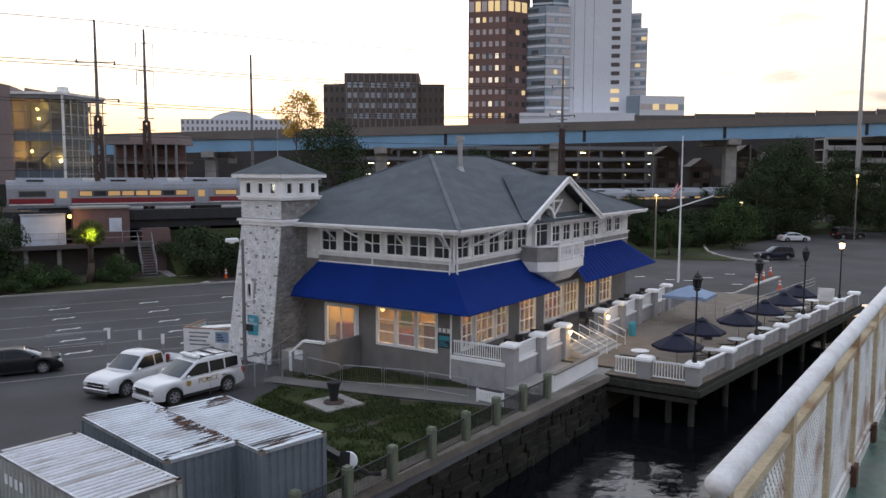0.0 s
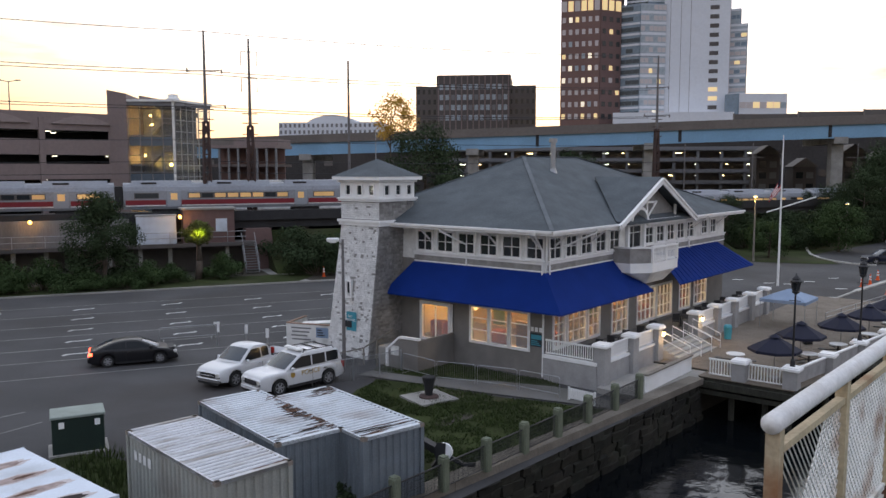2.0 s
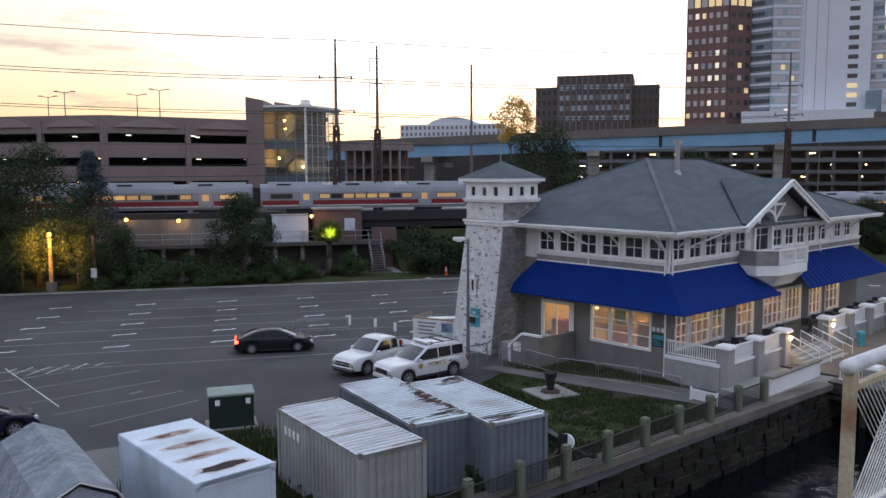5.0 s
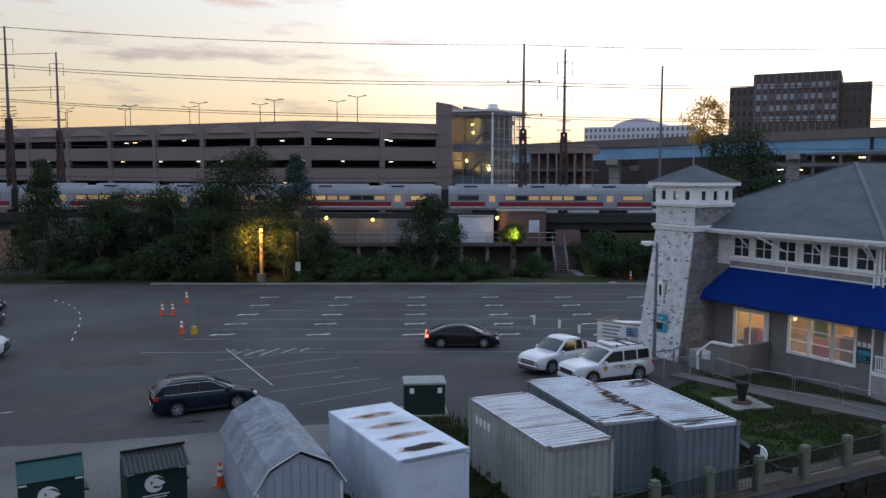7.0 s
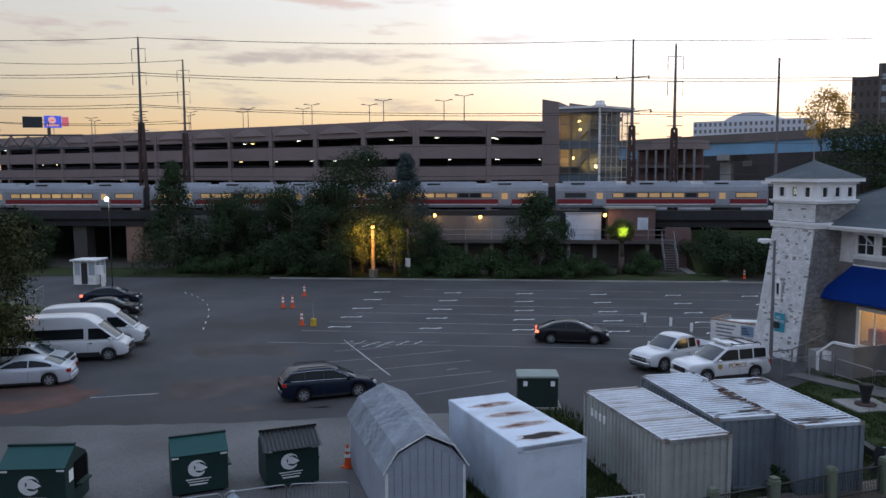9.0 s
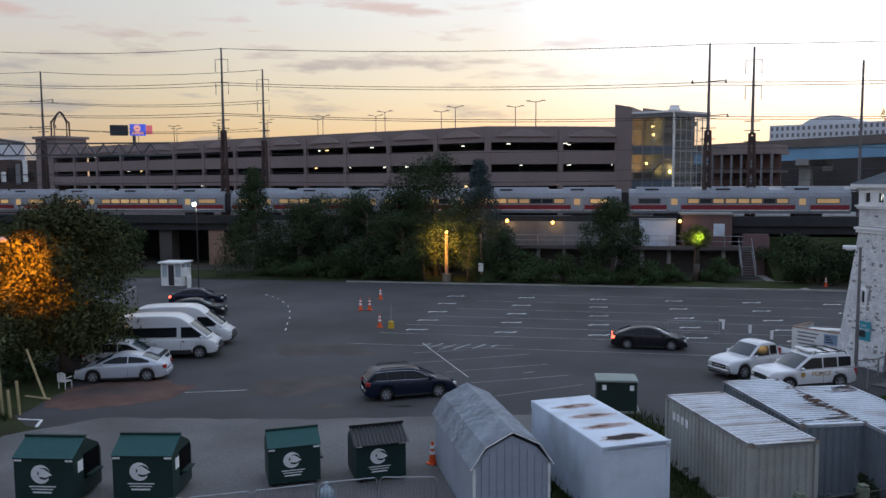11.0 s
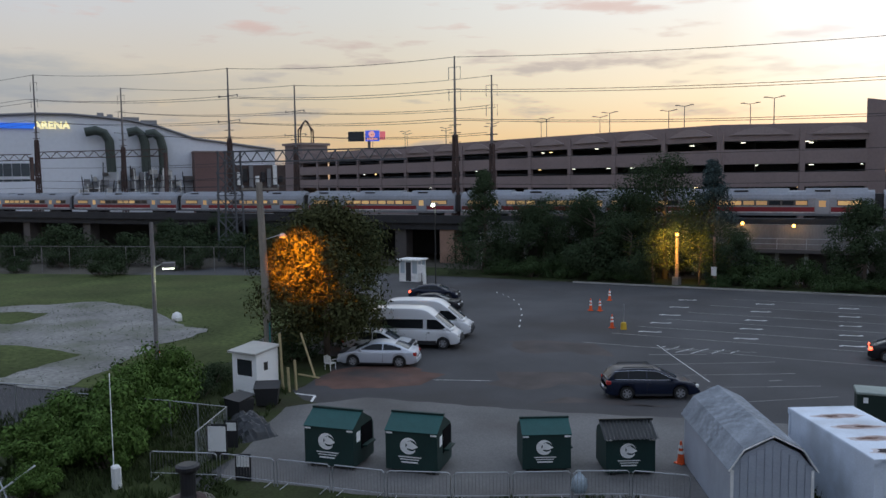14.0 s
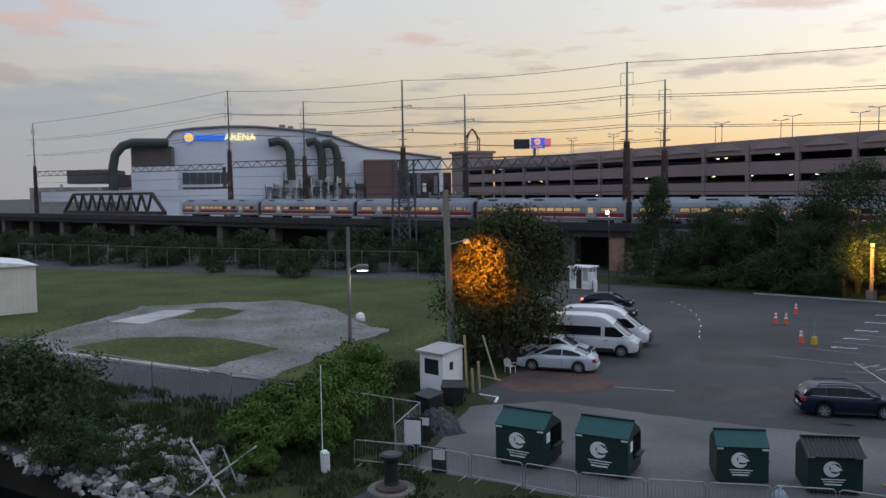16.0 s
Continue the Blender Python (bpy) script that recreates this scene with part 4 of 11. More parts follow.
wm = M["water"].node_tree
wb = wm.nodes.new("ShaderNodeBump")
wb.inputs["Strength"].default_value, wb.inputs["Distance"].default_value = 0.24, 0.10
wx = wm.nodes.new("ShaderNodeTexNoise")
wx.inputs["Scale"].default_value, wx.inputs["Detail"].default_value = 1.1, 4.0
wc = wm.nodes.new("ShaderNodeTexCoord")
wm.links.new(wc.outputs["Object"], wx.inputs["Vector"])
wm.links.new(wx.outputs["Fac"], wb.inputs["Height"])
wm.links.new(wb.outputs["Normal"], wm.nodes["Principled BSDF"].inputs["Normal"])
flat("water", [(-2400, -2400), (2400, -2400), (2400, 70), (30, 70), (5, 45), (-40, -10), (-2400, -400)], -1.8, M["water"], "dark rippled harbour water below the quay", "water")

# sea wall under the quay edge: rough blocks in courses
s = Shape()
for (xa, ya), (xb, yb) in zip(SHORE[1:-2], SHORE[2:-1]):
    a, b = Vector((xa, ya, 0)), Vector((xb, yb, 0))
    inward = Vector(((b - a).y, -(b - a).x, 0)).normalized() * 0.4
    s.add([p + q + Vector((0, 0, z)) for z in (-3.4, -0.02) for p, q in ((a, inward), (b, inward), (b, inward * 2), (a, inward * 2))], [(3, 2, 1, 0), (4, 5, 6, 7), (0, 1, 5, 4), (1, 2, 6, 5), (2, 3, 7, 6), (3, 0, 4, 7)])
sea_wall = thing("sea_wall", pose(0, 0, 0), "dark weedy sea wall of rough stones below the quay", "sea wall", kind="structure")
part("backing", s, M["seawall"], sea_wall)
laid = 0
s = Shape()
for a, b in ((Vector((8.7, 41.2, 0)), Vector((-2.5, 25.2, 0))), (Vector((-2.5, 25.2, 0)), Vector((-14.0, 11.0, 0)))):
    qd = (b - a).normalized()
    out = Vector((-qd.y, qd.x, 0))
    for row in range(5, -1, -1):
        z0 = -2.35 + row * 0.4
        d = RNG.uniform(0, 0.4)
        while d < (b - a).length:
            w = RNG.uniform(0.4, 1.7)
            hgt = 0.4 * RNG.uniform(0.9, 1.35)
            pr = RNG.uniform(-0.05, 0.06) + 0.06 * (5 - row)
            p = a + qd * d
            pts = []
            for zz, sh in ((z0, 0.0), (z0 + hgt * 0.1, 0.025), (z0 + hgt * 0.9, 0.025), (z0 + hgt, 0.0)):
                for al, o in ((0.0, -0.5), (w * 0.98, -0.5), (w * (0.96 if sh else 0.93) + RNG.uniform(-0.05, 0.04), pr + sh - 0.03 + RNG.uniform(-0.06, 0.06)), (w * 0.5, pr + sh + RNG.uniform(-0.06, 0.06)), (w * (0.03 if sh else 0.06) + RNG.uniform(-0.04, 0.05), pr + sh - 0.03 + RNG.uniform(-0.06, 0.06))):
                    q = p + qd * al + out * o
                    pts.append((q.x, q.y, min(-0.02, zz + RNG.uniform(-0.05, 0.05))))
            block_ = Shape() if laid < 300 else s
            fcs = [(4, 3, 2, 1, 0), (15, 16, 17, 18, 19)]
            for lv in range(3):
                fcs += [(lv * 5 + i, lv * 5 + (i + 1) % 5, lv * 5 + 5 + (i + 1) % 5, lv * 5 + 5 + i) for i in range(5)]
            block_.add(pts, fcs)
            if laid < 300:
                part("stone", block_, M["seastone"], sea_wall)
            laid += 1
            d += w
a, b = Vector((8.7, 41.2, 0)), Vector((-14.0, 11.0, 0))
qd = (b - a).normalized()
out = Vector((-qd.y, qd.x, 0))
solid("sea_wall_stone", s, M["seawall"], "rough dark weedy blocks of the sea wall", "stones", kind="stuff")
# kerb stones along the quay
s = Shape()
kerb = thing("quay_kerb", pose(0, 0, 0), "pale concrete kerb along the quay edge", "kerb", kind="structure")
L0 = (b - a).length
k = 0.0
while k < L0 - 2.0:
    sh = Shape()
    p, q = a + qd * (k + 0.01), a + qd * (k + 2.39)
    sh.add([p + out * 0.1, q + out * 0.1, q - out * 0.75, p - out * 0.75, p + out * 0.1 + Vector((0, 0, 0.32)), q + out * 0.1 + Vector((0, 0, 0.32)), q - out * 0.72 + Vector((0, 0, 0.3)), p - out * 0.72 + Vector((0, 0, 0.3))], [(3, 2, 1, 0), (4, 5, 6, 7), (0, 1, 5, 4), (1, 2, 6, 5), (2, 3, 7, 6), (3, 0, 4, 7)])
    part("kerb_stone", sh, M["kerb_worn"], kerb)
    k += 2.4

# grass plots
flat("grass_plot", [(-6.5, 22.0), (-1.6, 27.6), (2.6, 33.6), (3.2, 36.0), (-1.5, 37.6), (-6.4, 39.6), (-8.4, 40.2), (-9.4, 36.0), (-10.6, 30.5), (-13.5, 26.5), (-19.0, 28.4), (-18.0, 23.5), (-24.0, 13.0), (-30.5, 2.0), (-26.0, -1.5), (-14.5, 11.5)], 0.02, M["grass"], "patchy grass on the quay", "grass", wander=0.3)
flat("grass_verge", [(2.6, 38.4), (0.5, 40.9), (-8.0, 46.0), (-9.0, 41.5), (-6.5, 40.0), (1.0, 37.6)], 0.034, M["grass"], "rough planting bed at the foot of the restaurant", "grass", wander=0.2)
flat("path", [(4.2, 36.5), (2.6, 38.7), (1.1, 39.6), (-2.1, 40.4), (-5.9, 40.7), (-9.0, 41.9), (-9.6, 40.9), (-6.6, 39.7), (-2.5, 38.1), (1.0, 37.0), (3.4, 36.1)], 0.06, M["brick_path"], "pale concrete footpath behind the low barriers", "path")
flat("apron", [(-37.4, 7.6), (-36.5, 11.7), (-27.0, 19.2), (-24.2, 22.2), (-18.5, 26.8), (-17.6, 22.0), (-17.4, 15.0), (-19.0, 12.9), (-21.4, 9.4), (-24.2, 5.9), (-27.8, 3.2), (-29.8, 1.7), (-32.5, 3.5), (-35.0, 5.6)], 0.026, M["apron"], "paler concrete apron before the bins", "pavement", wander=0.25)
flat("grass_field", [(-47.5, 0.5), (-50.0, 14.5), (-62.0, 30.0), (-92.0, 30.0), (-140.0, -20.0), (-140, -50), (-64.0, -14.0)], 0.022, M["grass_mown"], "mown grass of the fenced field", "grass")
flat("gravel_patch", [(-77.2, -11.3), (-85.8, -6.2), (-84.7, 0.9), (-82.4, 8.6), (-74.3, 11.1), (-65.6, 10.6), (-60.3, 11.3), (-56.7, 6.0), (-51.6, 2.2), (-48.3, -1.3), (-51.8, -3.7), (-54.8, -6.0), (-60.4, -10.8), (-64.5, -14.5), (-70.6, -15.0)][::-1], 0.05, M["gravel"], "bare grey gravel in the field", "gravel", wander=0.7)
flat("grass_patch", [(-64.5, -12.6), (-67.2, -8.8), (-65.4, -3.9), (-63.4, -1.4), (-60.8, 0.6), (-57.2, 1.6), (-56.4, 0.2), (-54.9, -1.2), (-53.6, -3.4), (-54.8, -5.6), (-60.4, -10.4)][::-1], 0.06, M["grass_mown"], "rounded grass patch inside the gravel", "grass", wander=0.6)
flat("grass_patch", [(-76.2, -4.8), (-79.5, -3.2), (-81.2, -1.5), (-80.0, 1.2), (-78.0, 3.0), (-75.5, 1.5), (-73.6, -0.5), (-74.8, -2.6)][::-1], 0.06, M["grass_mown"], "thin grass streak in the gravel", "grass", wander=0.6)
s = Shape()
s.prism([(-75.8, -9.3), (-73.1, -6.6), (-79.1, -1.7), (-80.6, -4.4)], 0.03, 0.2)
solid("concrete_pad", s, M["concrete_pale"], "pale concrete pad in the gravel field", "concrete pad")
flat("grass_bank", [tuple(rail_at(w, n).xy) for w, n in ((-79, 77.8), (60, 77.8), (75, 90), (70, 112), (-240, 112), (-240, 60), (-90, 60), (-80, 72))], 0.015, M["dirt"], "shaded earth bank below the railway", "bank")
flat("grass_strip", [tuple(rail_at(w, n).xy) for w, n in ((-78, 77.9), (16, 77.9), (20, 84), (-78, 86))], 0.05, M["grass"], "mown strip along the far edge of the lot", "grass", wander=0.4)
flat("grass_far", [(15, 106), (27, 100), (36, 108), (58, 134), (120, 164), (60, 178), (-5, 150), (5, 112)], 0.026, M["grass"], "grass under the trees beyond the lot", "grass")
s = Shape()
for w0 in range(-30, 60, 3):
    p, q = rail_at(w0, 77.5), rail_at(w0 + 2.96, 77.5)
    s.add([p, q, q + RN * 0.2, p + RN * 0.2, p + Vector((0, 0, 0.14)), q + Vector((0, 0, 0.14)), q + RN * 0.2 + Vector((0, 0, 0.15)), p + RN * 0.2 + Vector((0, 0, 0.15))], [(3, 2, 1, 0), (4, 5, 6, 7), (0, 1, 5, 4), (1, 2, 6, 5), (2, 3, 7, 6), (3, 0, 4, 7)])
solid("kerb", s, M["concrete"], "concrete kerb along the far edge of the lot", "kerb", kind="structure")
# painted lane lines of the ferry lot
s = Shape()


def stripe(a, b, w=0.12, z=0.008):
    a, b = Vector((*a, z)), Vector((*b, z))
    d = (b - a).normalized()
    o = Vector((-d.y, d.x, 0)) * (w / 2)
    s.add([a - o, b - o, b + o, a + o], [(0, 1, 2, 3)])


for i, n in enumerate((46.5, 50.5, 54.0, 58.0, 62.0, 66.5, 71.0)):
    for j in range(10 if n > 52 else 0):
        w = -17 + 6.7 * j
        stripe(rail_at(w, n - 1.9).xy, rail_at(w + 1.25, n - 1.9).xy, 0.17)
        stripe(rail_at(w + 1.1, n - 1.9).xy, rail_at(w + 1.4, n - 1.6).xy, 0.2)
        stripe(rail_at(w + 0.1, n - 2.0).xy, rail_at(w - 0.15, n - 2.2).xy, 0.2)
stripe((-36.1, 34.3), (-27.7, 28.75), 0.05)
for (xa, ya), (xb, yb) in (((-34.6, 33.2), (-34.8, 35.0)), ((-35.4, 33.7), (-35.5, 34.5)), ((-33.8, 33.4), (-33.9, 35.4)), ((-33.0, 33.9), (-33.2, 36.0)), ((-32.2, 35.0), (-32.4, 36.6)), ((-31.5, 36.0), (-31.6, 37.0))):
    stripe((xa, ya), (xb, yb), 0.06)
arc = [Vector(p) for p in ((-63.3, 42.0), (-61.8, 41.6), (-60.2, 41.0), (-58.4, 40.2), (-56.1, 38.9), (-53.9, 37.3), (-51.4, 35.3), (-49.5, 33.5), (-47.7, 31.9), (-46.1, 30.4))]
for i, p in enumerate(arc[:-1]):
    d = (arc[i + 1] - p).normalized()
    stripe(p, p + d * (0.55 if i < 4 else 0.8), 0.09)
for i in range(2):
    p = Vector((-39.5 + 2.0 * i, 12.8 + 4.0 * i))
    stripe(p, (p.x + 2.2, p.y + 2.4), 0.05)
stripe((-44.0, 6.5), (-38.5, 9.8), 0.15)
stripe((-38.5, 9.8), (-36.8, 8.6), 0.15)
solid("lane_line", s, M["line"], "worn white painted lane lines on the lot", "road marking", kind="structure")
s = Shape()
for i, n in enumerate((46.5, 50.5, 54.0, 58.0, 62.0, 66.5, 71.0)):
    stripe(rail_at(-20 + 1.2 * i, n).xy, rail_at(48, n).xy, 0.1, 0.011)
for a, b in (((-37.1, 32.4), (-30.6, 37.4)), ((-34.4, 31.5), (-32.2, 34.4)), ((-32.6, 29.2), (-28.3, 35.9)), ((-29.5, 28.9), (-25.9, 34.2)), ((-27.0, 27.6), (-23.5, 32.7)), ((-24.2, 26.5), (-21.8, 31.4))):
    stripe(a, b, 0.075, 0.011)
stripe((-25.8, 31.5), (-25.5, 32.2), 0.2, 0.011)
solid("lane_line", s, M["line_faint"], "almost worn-off white lines on the lot", "road marking", kind="structure")
flat("worn_patch", [(-40.6, 11.2), (-43.4, 13.0), (-43.0, 15.3), (-41.4, 17.3), (-39.6, 17.9), (-38.6, 16.2), (-38.4, 14.6), (-38.2, 12.6), (-39.2, 11.0)], 0.006, M["asphalt_red"], "reddish worn patch of asphalt by the parked cars", "asphalt", wander=0.6)
for k, poly in enumerate(([(-37.0, 21.0), (-33.5, 24.5), (-31.0, 24.0), (-32.0, 20.5), (-35.0, 18.5)], [(-44.0, 27.0), (-39.0, 31.5), (-35.5, 29.5), (-40.0, 25.5)], [(-30.5, 19.0), (-27.0, 21.5), (-25.5, 23.5), (-28.5, 21.8)])):
    flat("worn_patch", poly, 0.006, M["asphalt_brown"], "brownish worn patch of asphalt on the lot", "asphalt", wander=0.8)
flat("worn_patch", [(-43.1, 11.6), (-39.8, 17.0), (-38.1, 18.0), (-36.7, 15.6), (-38.6, 12.6), (-40.4, 10.7)][::-1], 0.01, M["asphalt_red"], "reddish stained asphalt before the parked cars", "asphalt", wander=0.7)
flat("bare_patch", [(-4.4, 33.1), (-3.8, 32.7), (-3.2, 33.6), (-2.7, 34.2), (-3.0, 34.9), (-3.8, 34.2)], 0.034, M["dirt"], "bare trodden earth in the grass", "earth", wander=0.25)


# ---- the quayside restaurant with its tower ----
BLD = pose(0.49, 41.28, 0, 0, 0, -33)
rest = thing("restaurant", BLD, "grey two-storey waterside restaurant with white trim and blue awnings", "restaurant")
Rt = Matrix.Rotation(radians(90), 4, "Z")  # turns a wall along x into one along y, its outside facing +x
RWALL = Matrix(((0, -1, 0, 0), (1, 0, 0, 0), (0, 0, 1, 0), (0, 0, 0, 1)))  # (x, y) -> (-y, x)
LX, LY = 13.4, 25.8
F_UP = [(-8.98 + 1.56 * i, -7.80 + 1.56 * i, 6.42, 7.58) for i in range(6)]
F_DN = [(-8.66, -6.55, 1.15, 3.25), (-4.93, -1.0, 1.45, 3.46)]
R_UP = [(0.38 + 1.68 * i, 1.6 + 1.68 * i, 6.4, 7.56) for i in range(5)] + [(9.2, 11.3, 6.2, 8.3)] + [(11.9 + 1.66 * i, 13.1 + 1.66 * i, 6.42, 7.5) for i in range(5)] + [(21.2, 22.3, 6.5, 7.5), (22.9, 24.0, 6.5, 7.5)]
R_DN = [(0.9, 2.1, 1.5, 3.45), (2.4, 4.4, 1.5, 3.45), (4.7, 6.0, 1.5, 3.45), (7.6, 9.6, 1.2, 3.4), (11.0, 13.6, 1.4, 3.5), (13.9, 16.2, 1.4, 3.5), (17.6, 19.4, 1.4, 3.45), (20.2, 22.4, 1.4, 3.45)]
s = Shape()
wall_with_holes(s, -LX, 0, 0, 5.9, 0, 0.25, F_DN)
wall_with_holes(s, 0.25, LY, 0, 5.9, 0, 0.25, R_DN, RWALL)
s.box(-LX, -LX + 0.25, 0.25, LY, 0, 5.9)
s.box(-LX + 0.25, -0.25, LY - 0.25, LY, 0, 5.9)
part("lower_wall", s, M["siding"], rest, "grey rendered wall")
s = Shape()
wall_with_holes(s, -LX, 0, 5.9, 8.0, 0.02, 0.25, F_UP)
wall_with_holes(s, 0.25, LY, 5.9, 8.4, 0.02, 0.25, R_UP, RWALL)
s.box(-LX, -LX + 0.25, 0.25, LY, 5.9, 8.0)
s.box(-LX + 0.25, -0.25, LY - 0.25, LY, 5.9, 8.0)
part("upper_wall", s, M["white_worn"], rest, "white panelled upper wall")
# floors and a warm room behind the lit windows
s = Shape()
s.box(-LX + 0.25, -0.25, 0.25, LY - 0.25, 1.0, 1.1)
part("room_floor", s, M["ipe"], rest)
s = Shape()
s.box(-LX + 0.25, -0.25, 0.25, LY - 0.25, 4.2, 4.3)
s.box(-LX + 0.25, -0.25, 0.25, LY - 0.25, 5.9, 6.0)
part("room_ceiling", s, M["plaster_warm"], rest)
s = Shape()
s.box(-9.5, -5.0, 6.0, 6.1, 1.1, 4.2)
s.box(-5.0, -4.9, 6.0, 24.5, 1.1, 4.2)
s.box(-9.6, -9.5, 0.25, 6.1, 1.1, 4.2)
part("room_wall", s, M["plaster_warm"], rest, "warm-lit ochre inner wall")


def window_unit(parent, m, x0, x1, z0, z1, cols, rows, pane, trim=0.12, y=0.0):
    """A white framed window with bars in an opening of a wall along x; the outside is -y."""
    w = tagged(new("window"), "white-framed window with glazing bars")
    w.parent = parent
    w.matrix_basis = m
    f = Shape()
    f.box(x0 - trim, x0 + 0.05, y - 0.05, y + 0.12, z0 - trim, z1 + trim)
    f.box(x1 - 0.05, x1 + trim, y - 0.05, y + 0.12, z0 - trim, z1 + trim)
    f.box(x0 + 0.05, x1 - 0.05, y - 0.05, y + 0.12, z1 - 0.05, z1 + trim)
    f.box(x0 + 0.05, x1 - 0.05, y - 0.09, y + 0.12, z0 - trim, z0 + 0.05)
    for i in range(1, cols):
        x = x0 + (x1 - x0) * i / cols
        f.box(x - 0.025, x + 0.025, y - 0.01, y + 0.09, z0 + 0.05, z1 - 0.05)
    for j in range(1, rows):
        z = z0 + (z1 - z0) * j / rows
        f.box(x0 + 0.05, x1 - 0.05, y - 0.008, y + 0.088, z - 0.022, z + 0.022)
    part("window_frame", f, M["white"], w)
    g = Shape()
    g.box(x0 + 0.04, x1 - 0.04, y + 0.035, y + 0.05, z0 + 0.04, z1 - 0.04)
    o = part("glass", g, pane, w)
    o.visible_shadow = False
    return w


I4 = Matrix.Identity(4)
for h in F_UP:
    window_unit(rest, I4, *h, 2, 2, M["dark_glass"], 0.07)
for h in R_UP:
    window_unit(rest, RWALL, *h, 2, 2, M["dark_glass"], 0.07)
# door and big windows of the lower floor
window_unit(rest, I4, -8.66, -6.55, 1.15, 3.25, 2, 1, M["pane"], 0.14)
window_unit(rest, I4, -4.93, -3.7, 1.45, 3.46, 1, 3, M["pane"], 0.1)
window_unit(rest, I4, -3.6, -2.35, 1.45, 3.46, 1, 3, M["pane"], 0.1)
window_unit(rest, I4, -2.25, -1.0, 1.45, 3.46, 1, 3, M["pane"], 0.1)
for h in R_DN:
    window_unit(rest, RWALL, *h, max(1, round((h[1] - h[0]) / 0.65)), 3, M["pane"], 0.1)
for x, y in ((-3.0, 2.5), (-2.5, 9.0), (-2.6, 15.5), (-2.6, 21.0), (-7.6, 2.5)):
    q = BLD @ Vector((x, y, 3.6))
    lamp("room_lamp", q, 190, (1.0, 0.66, 0.27), 0.25)
# grey shingle strip under the upper windows
part("shingle_strip", Shape().box(-9.2, 0.0, -0.03, 0.0, 5.82, 6.14).box(0.0, 0.03, 0.0, LY, 5.82, 6.14), M["stone_grey"], rest, "weathered grey shingle strip")
# furnishings seen through the windows
ri = random.Random(4)
M["seat_red"] = material("seat_red", (0.30, 0.06, 0.03), 0.7, 0.1, 2, 20, 0.0)
M["wood_warm"] = material("wood_warm", (0.22, 0.11, 0.045), 0.6, 0.2, 2, 20, 0.1)
M["plant_green"] = material("plant_green", (0.06, 0.16, 0.05), 0.8, 0.2, 2, 20, 0.0)
for i in range(22):
    if i < 7:
        x, y = -8.2 + 1.15 * i, 1.1 + 0.5 * (i % 2)
    else:
        x, y = -1.1 - 0.5 * (i % 2), 1.2 + 1.5 * (i - 7)
    kind_ = i % 4
    if kind_ == 0:
        part("booth_seat", Shape().cbox(x - 0.5, x + 0.5, y - 0.3, y + 0.3, 1.1, 2.05, 0.05), M["seat_red"], rest, "red-brown booth seat")
    elif kind_ == 1:
        part("shelf", Shape().box(x - 0.45, x + 0.45, y, y + 0.35, 1.1, 2.5).box(x - 0.5, x + 0.5, y - 0.05, y + 0.35, 2.5, 2.56), M["wood_warm"], rest)
    elif kind_ == 2:
        part("pendant", Shape().ball((x, y + 0.6, 3.0), 0.16).rod((x, y + 0.6, 3.1), (x, y + 0.6, 4.2), 0.012), glowing("pendant_glow", (1.0, 0.7, 0.3), 2.2), rest, "glowing pendant lamp")
    else:
        part("picture", Shape().box(x - 0.4, x + 0.4, y + 0.9, y + 0.94, 2.0, 3.0), M["plant_green"] if i % 8 == 3 else M["cream"], rest)
        part("table", Shape().box(x - 0.4, x + 0.4, y - 0.2, y + 0.4, 1.8, 1.86).box(x - 0.05, x + 0.05, y, y + 0.1, 1.1, 1.8), M["wood_warm"], rest)
part("ceiling_beam", Shape().box(-LX + 0.3, -0.3, 1.6, 1.85, 3.75, 4.2).box(-1.9, -1.65, 1.85, LY - 0.5, 3.75, 4.2), M["wood_warm"], rest)
q = BLD @ Vector((-1.0, 15.5, 7.2))
lamp("upstairs_lamp", q, 12, (1.0, 0.7, 0.4), 0.2)

# white trim
s = Shape()
s.box(-9.2, 0.06, -0.06, 0.0, 6.14, 6.30)
s.box(-9.2, 0.05, -0.05, 0.0, 5.74, 5.82)
s.box(-9.2, 0.05, -0.05, 0.0, 7.66, 7.98)
s.box(-9.2, 0.16, -0.16, -0.06, 6.30, 6.36)
s.box(0.0, 0.06, 0.0, LY, 6.14, 6.30)
s.box(0.0, 0.05, 0.0, LY, 5.74, 5.82)
s.box(0.0, 0.05, 0.0, LY, 7.66, 7.98)
s.box(0.06, 0.16, -0.16, LY, 6.30, 6.36)
for x in (-0.13,):
    s.box(x, 0.05, -0.05, 0.0, 5.82, 7.66)
s.box(0.0, 0.05, -0.05, 0.15, 5.82, 7.66)
part("trim", s, M["white"], rest, "white painted boards")

# hipped roof
EV = 1.1
c0, c1, c2, c3 = (-LX - EV, -EV), (EV, -EV), (EV, LY + EV), (-LX - EV, LY + EV)
rz, ez = 12.05, 8.05
r0, r1 = (-6.4, 7.4, rz), (-6.4, 14.0, rz)
p = [(*c0, ez), (*c1, ez), (*c2, ez), (*c3, ez), r0, r1]
s = Shape()
s.add(p + [(x, y, z - 0.14) for x, y, z in p], [(0, 1, 4), (1, 2, 5, 4), (2, 3, 5), (3, 0, 4, 5), (6, 10, 7), (7, 10, 11, 8), (8, 11, 9), (9, 11, 10, 6), (0, 6, 7, 1), (1, 7, 8, 2), (2, 8, 9, 3), (3, 9, 6, 0)])
roof = part("roof", s, M["shingle"], rest, "slate-grey asphalt shingles")
s = Shape()
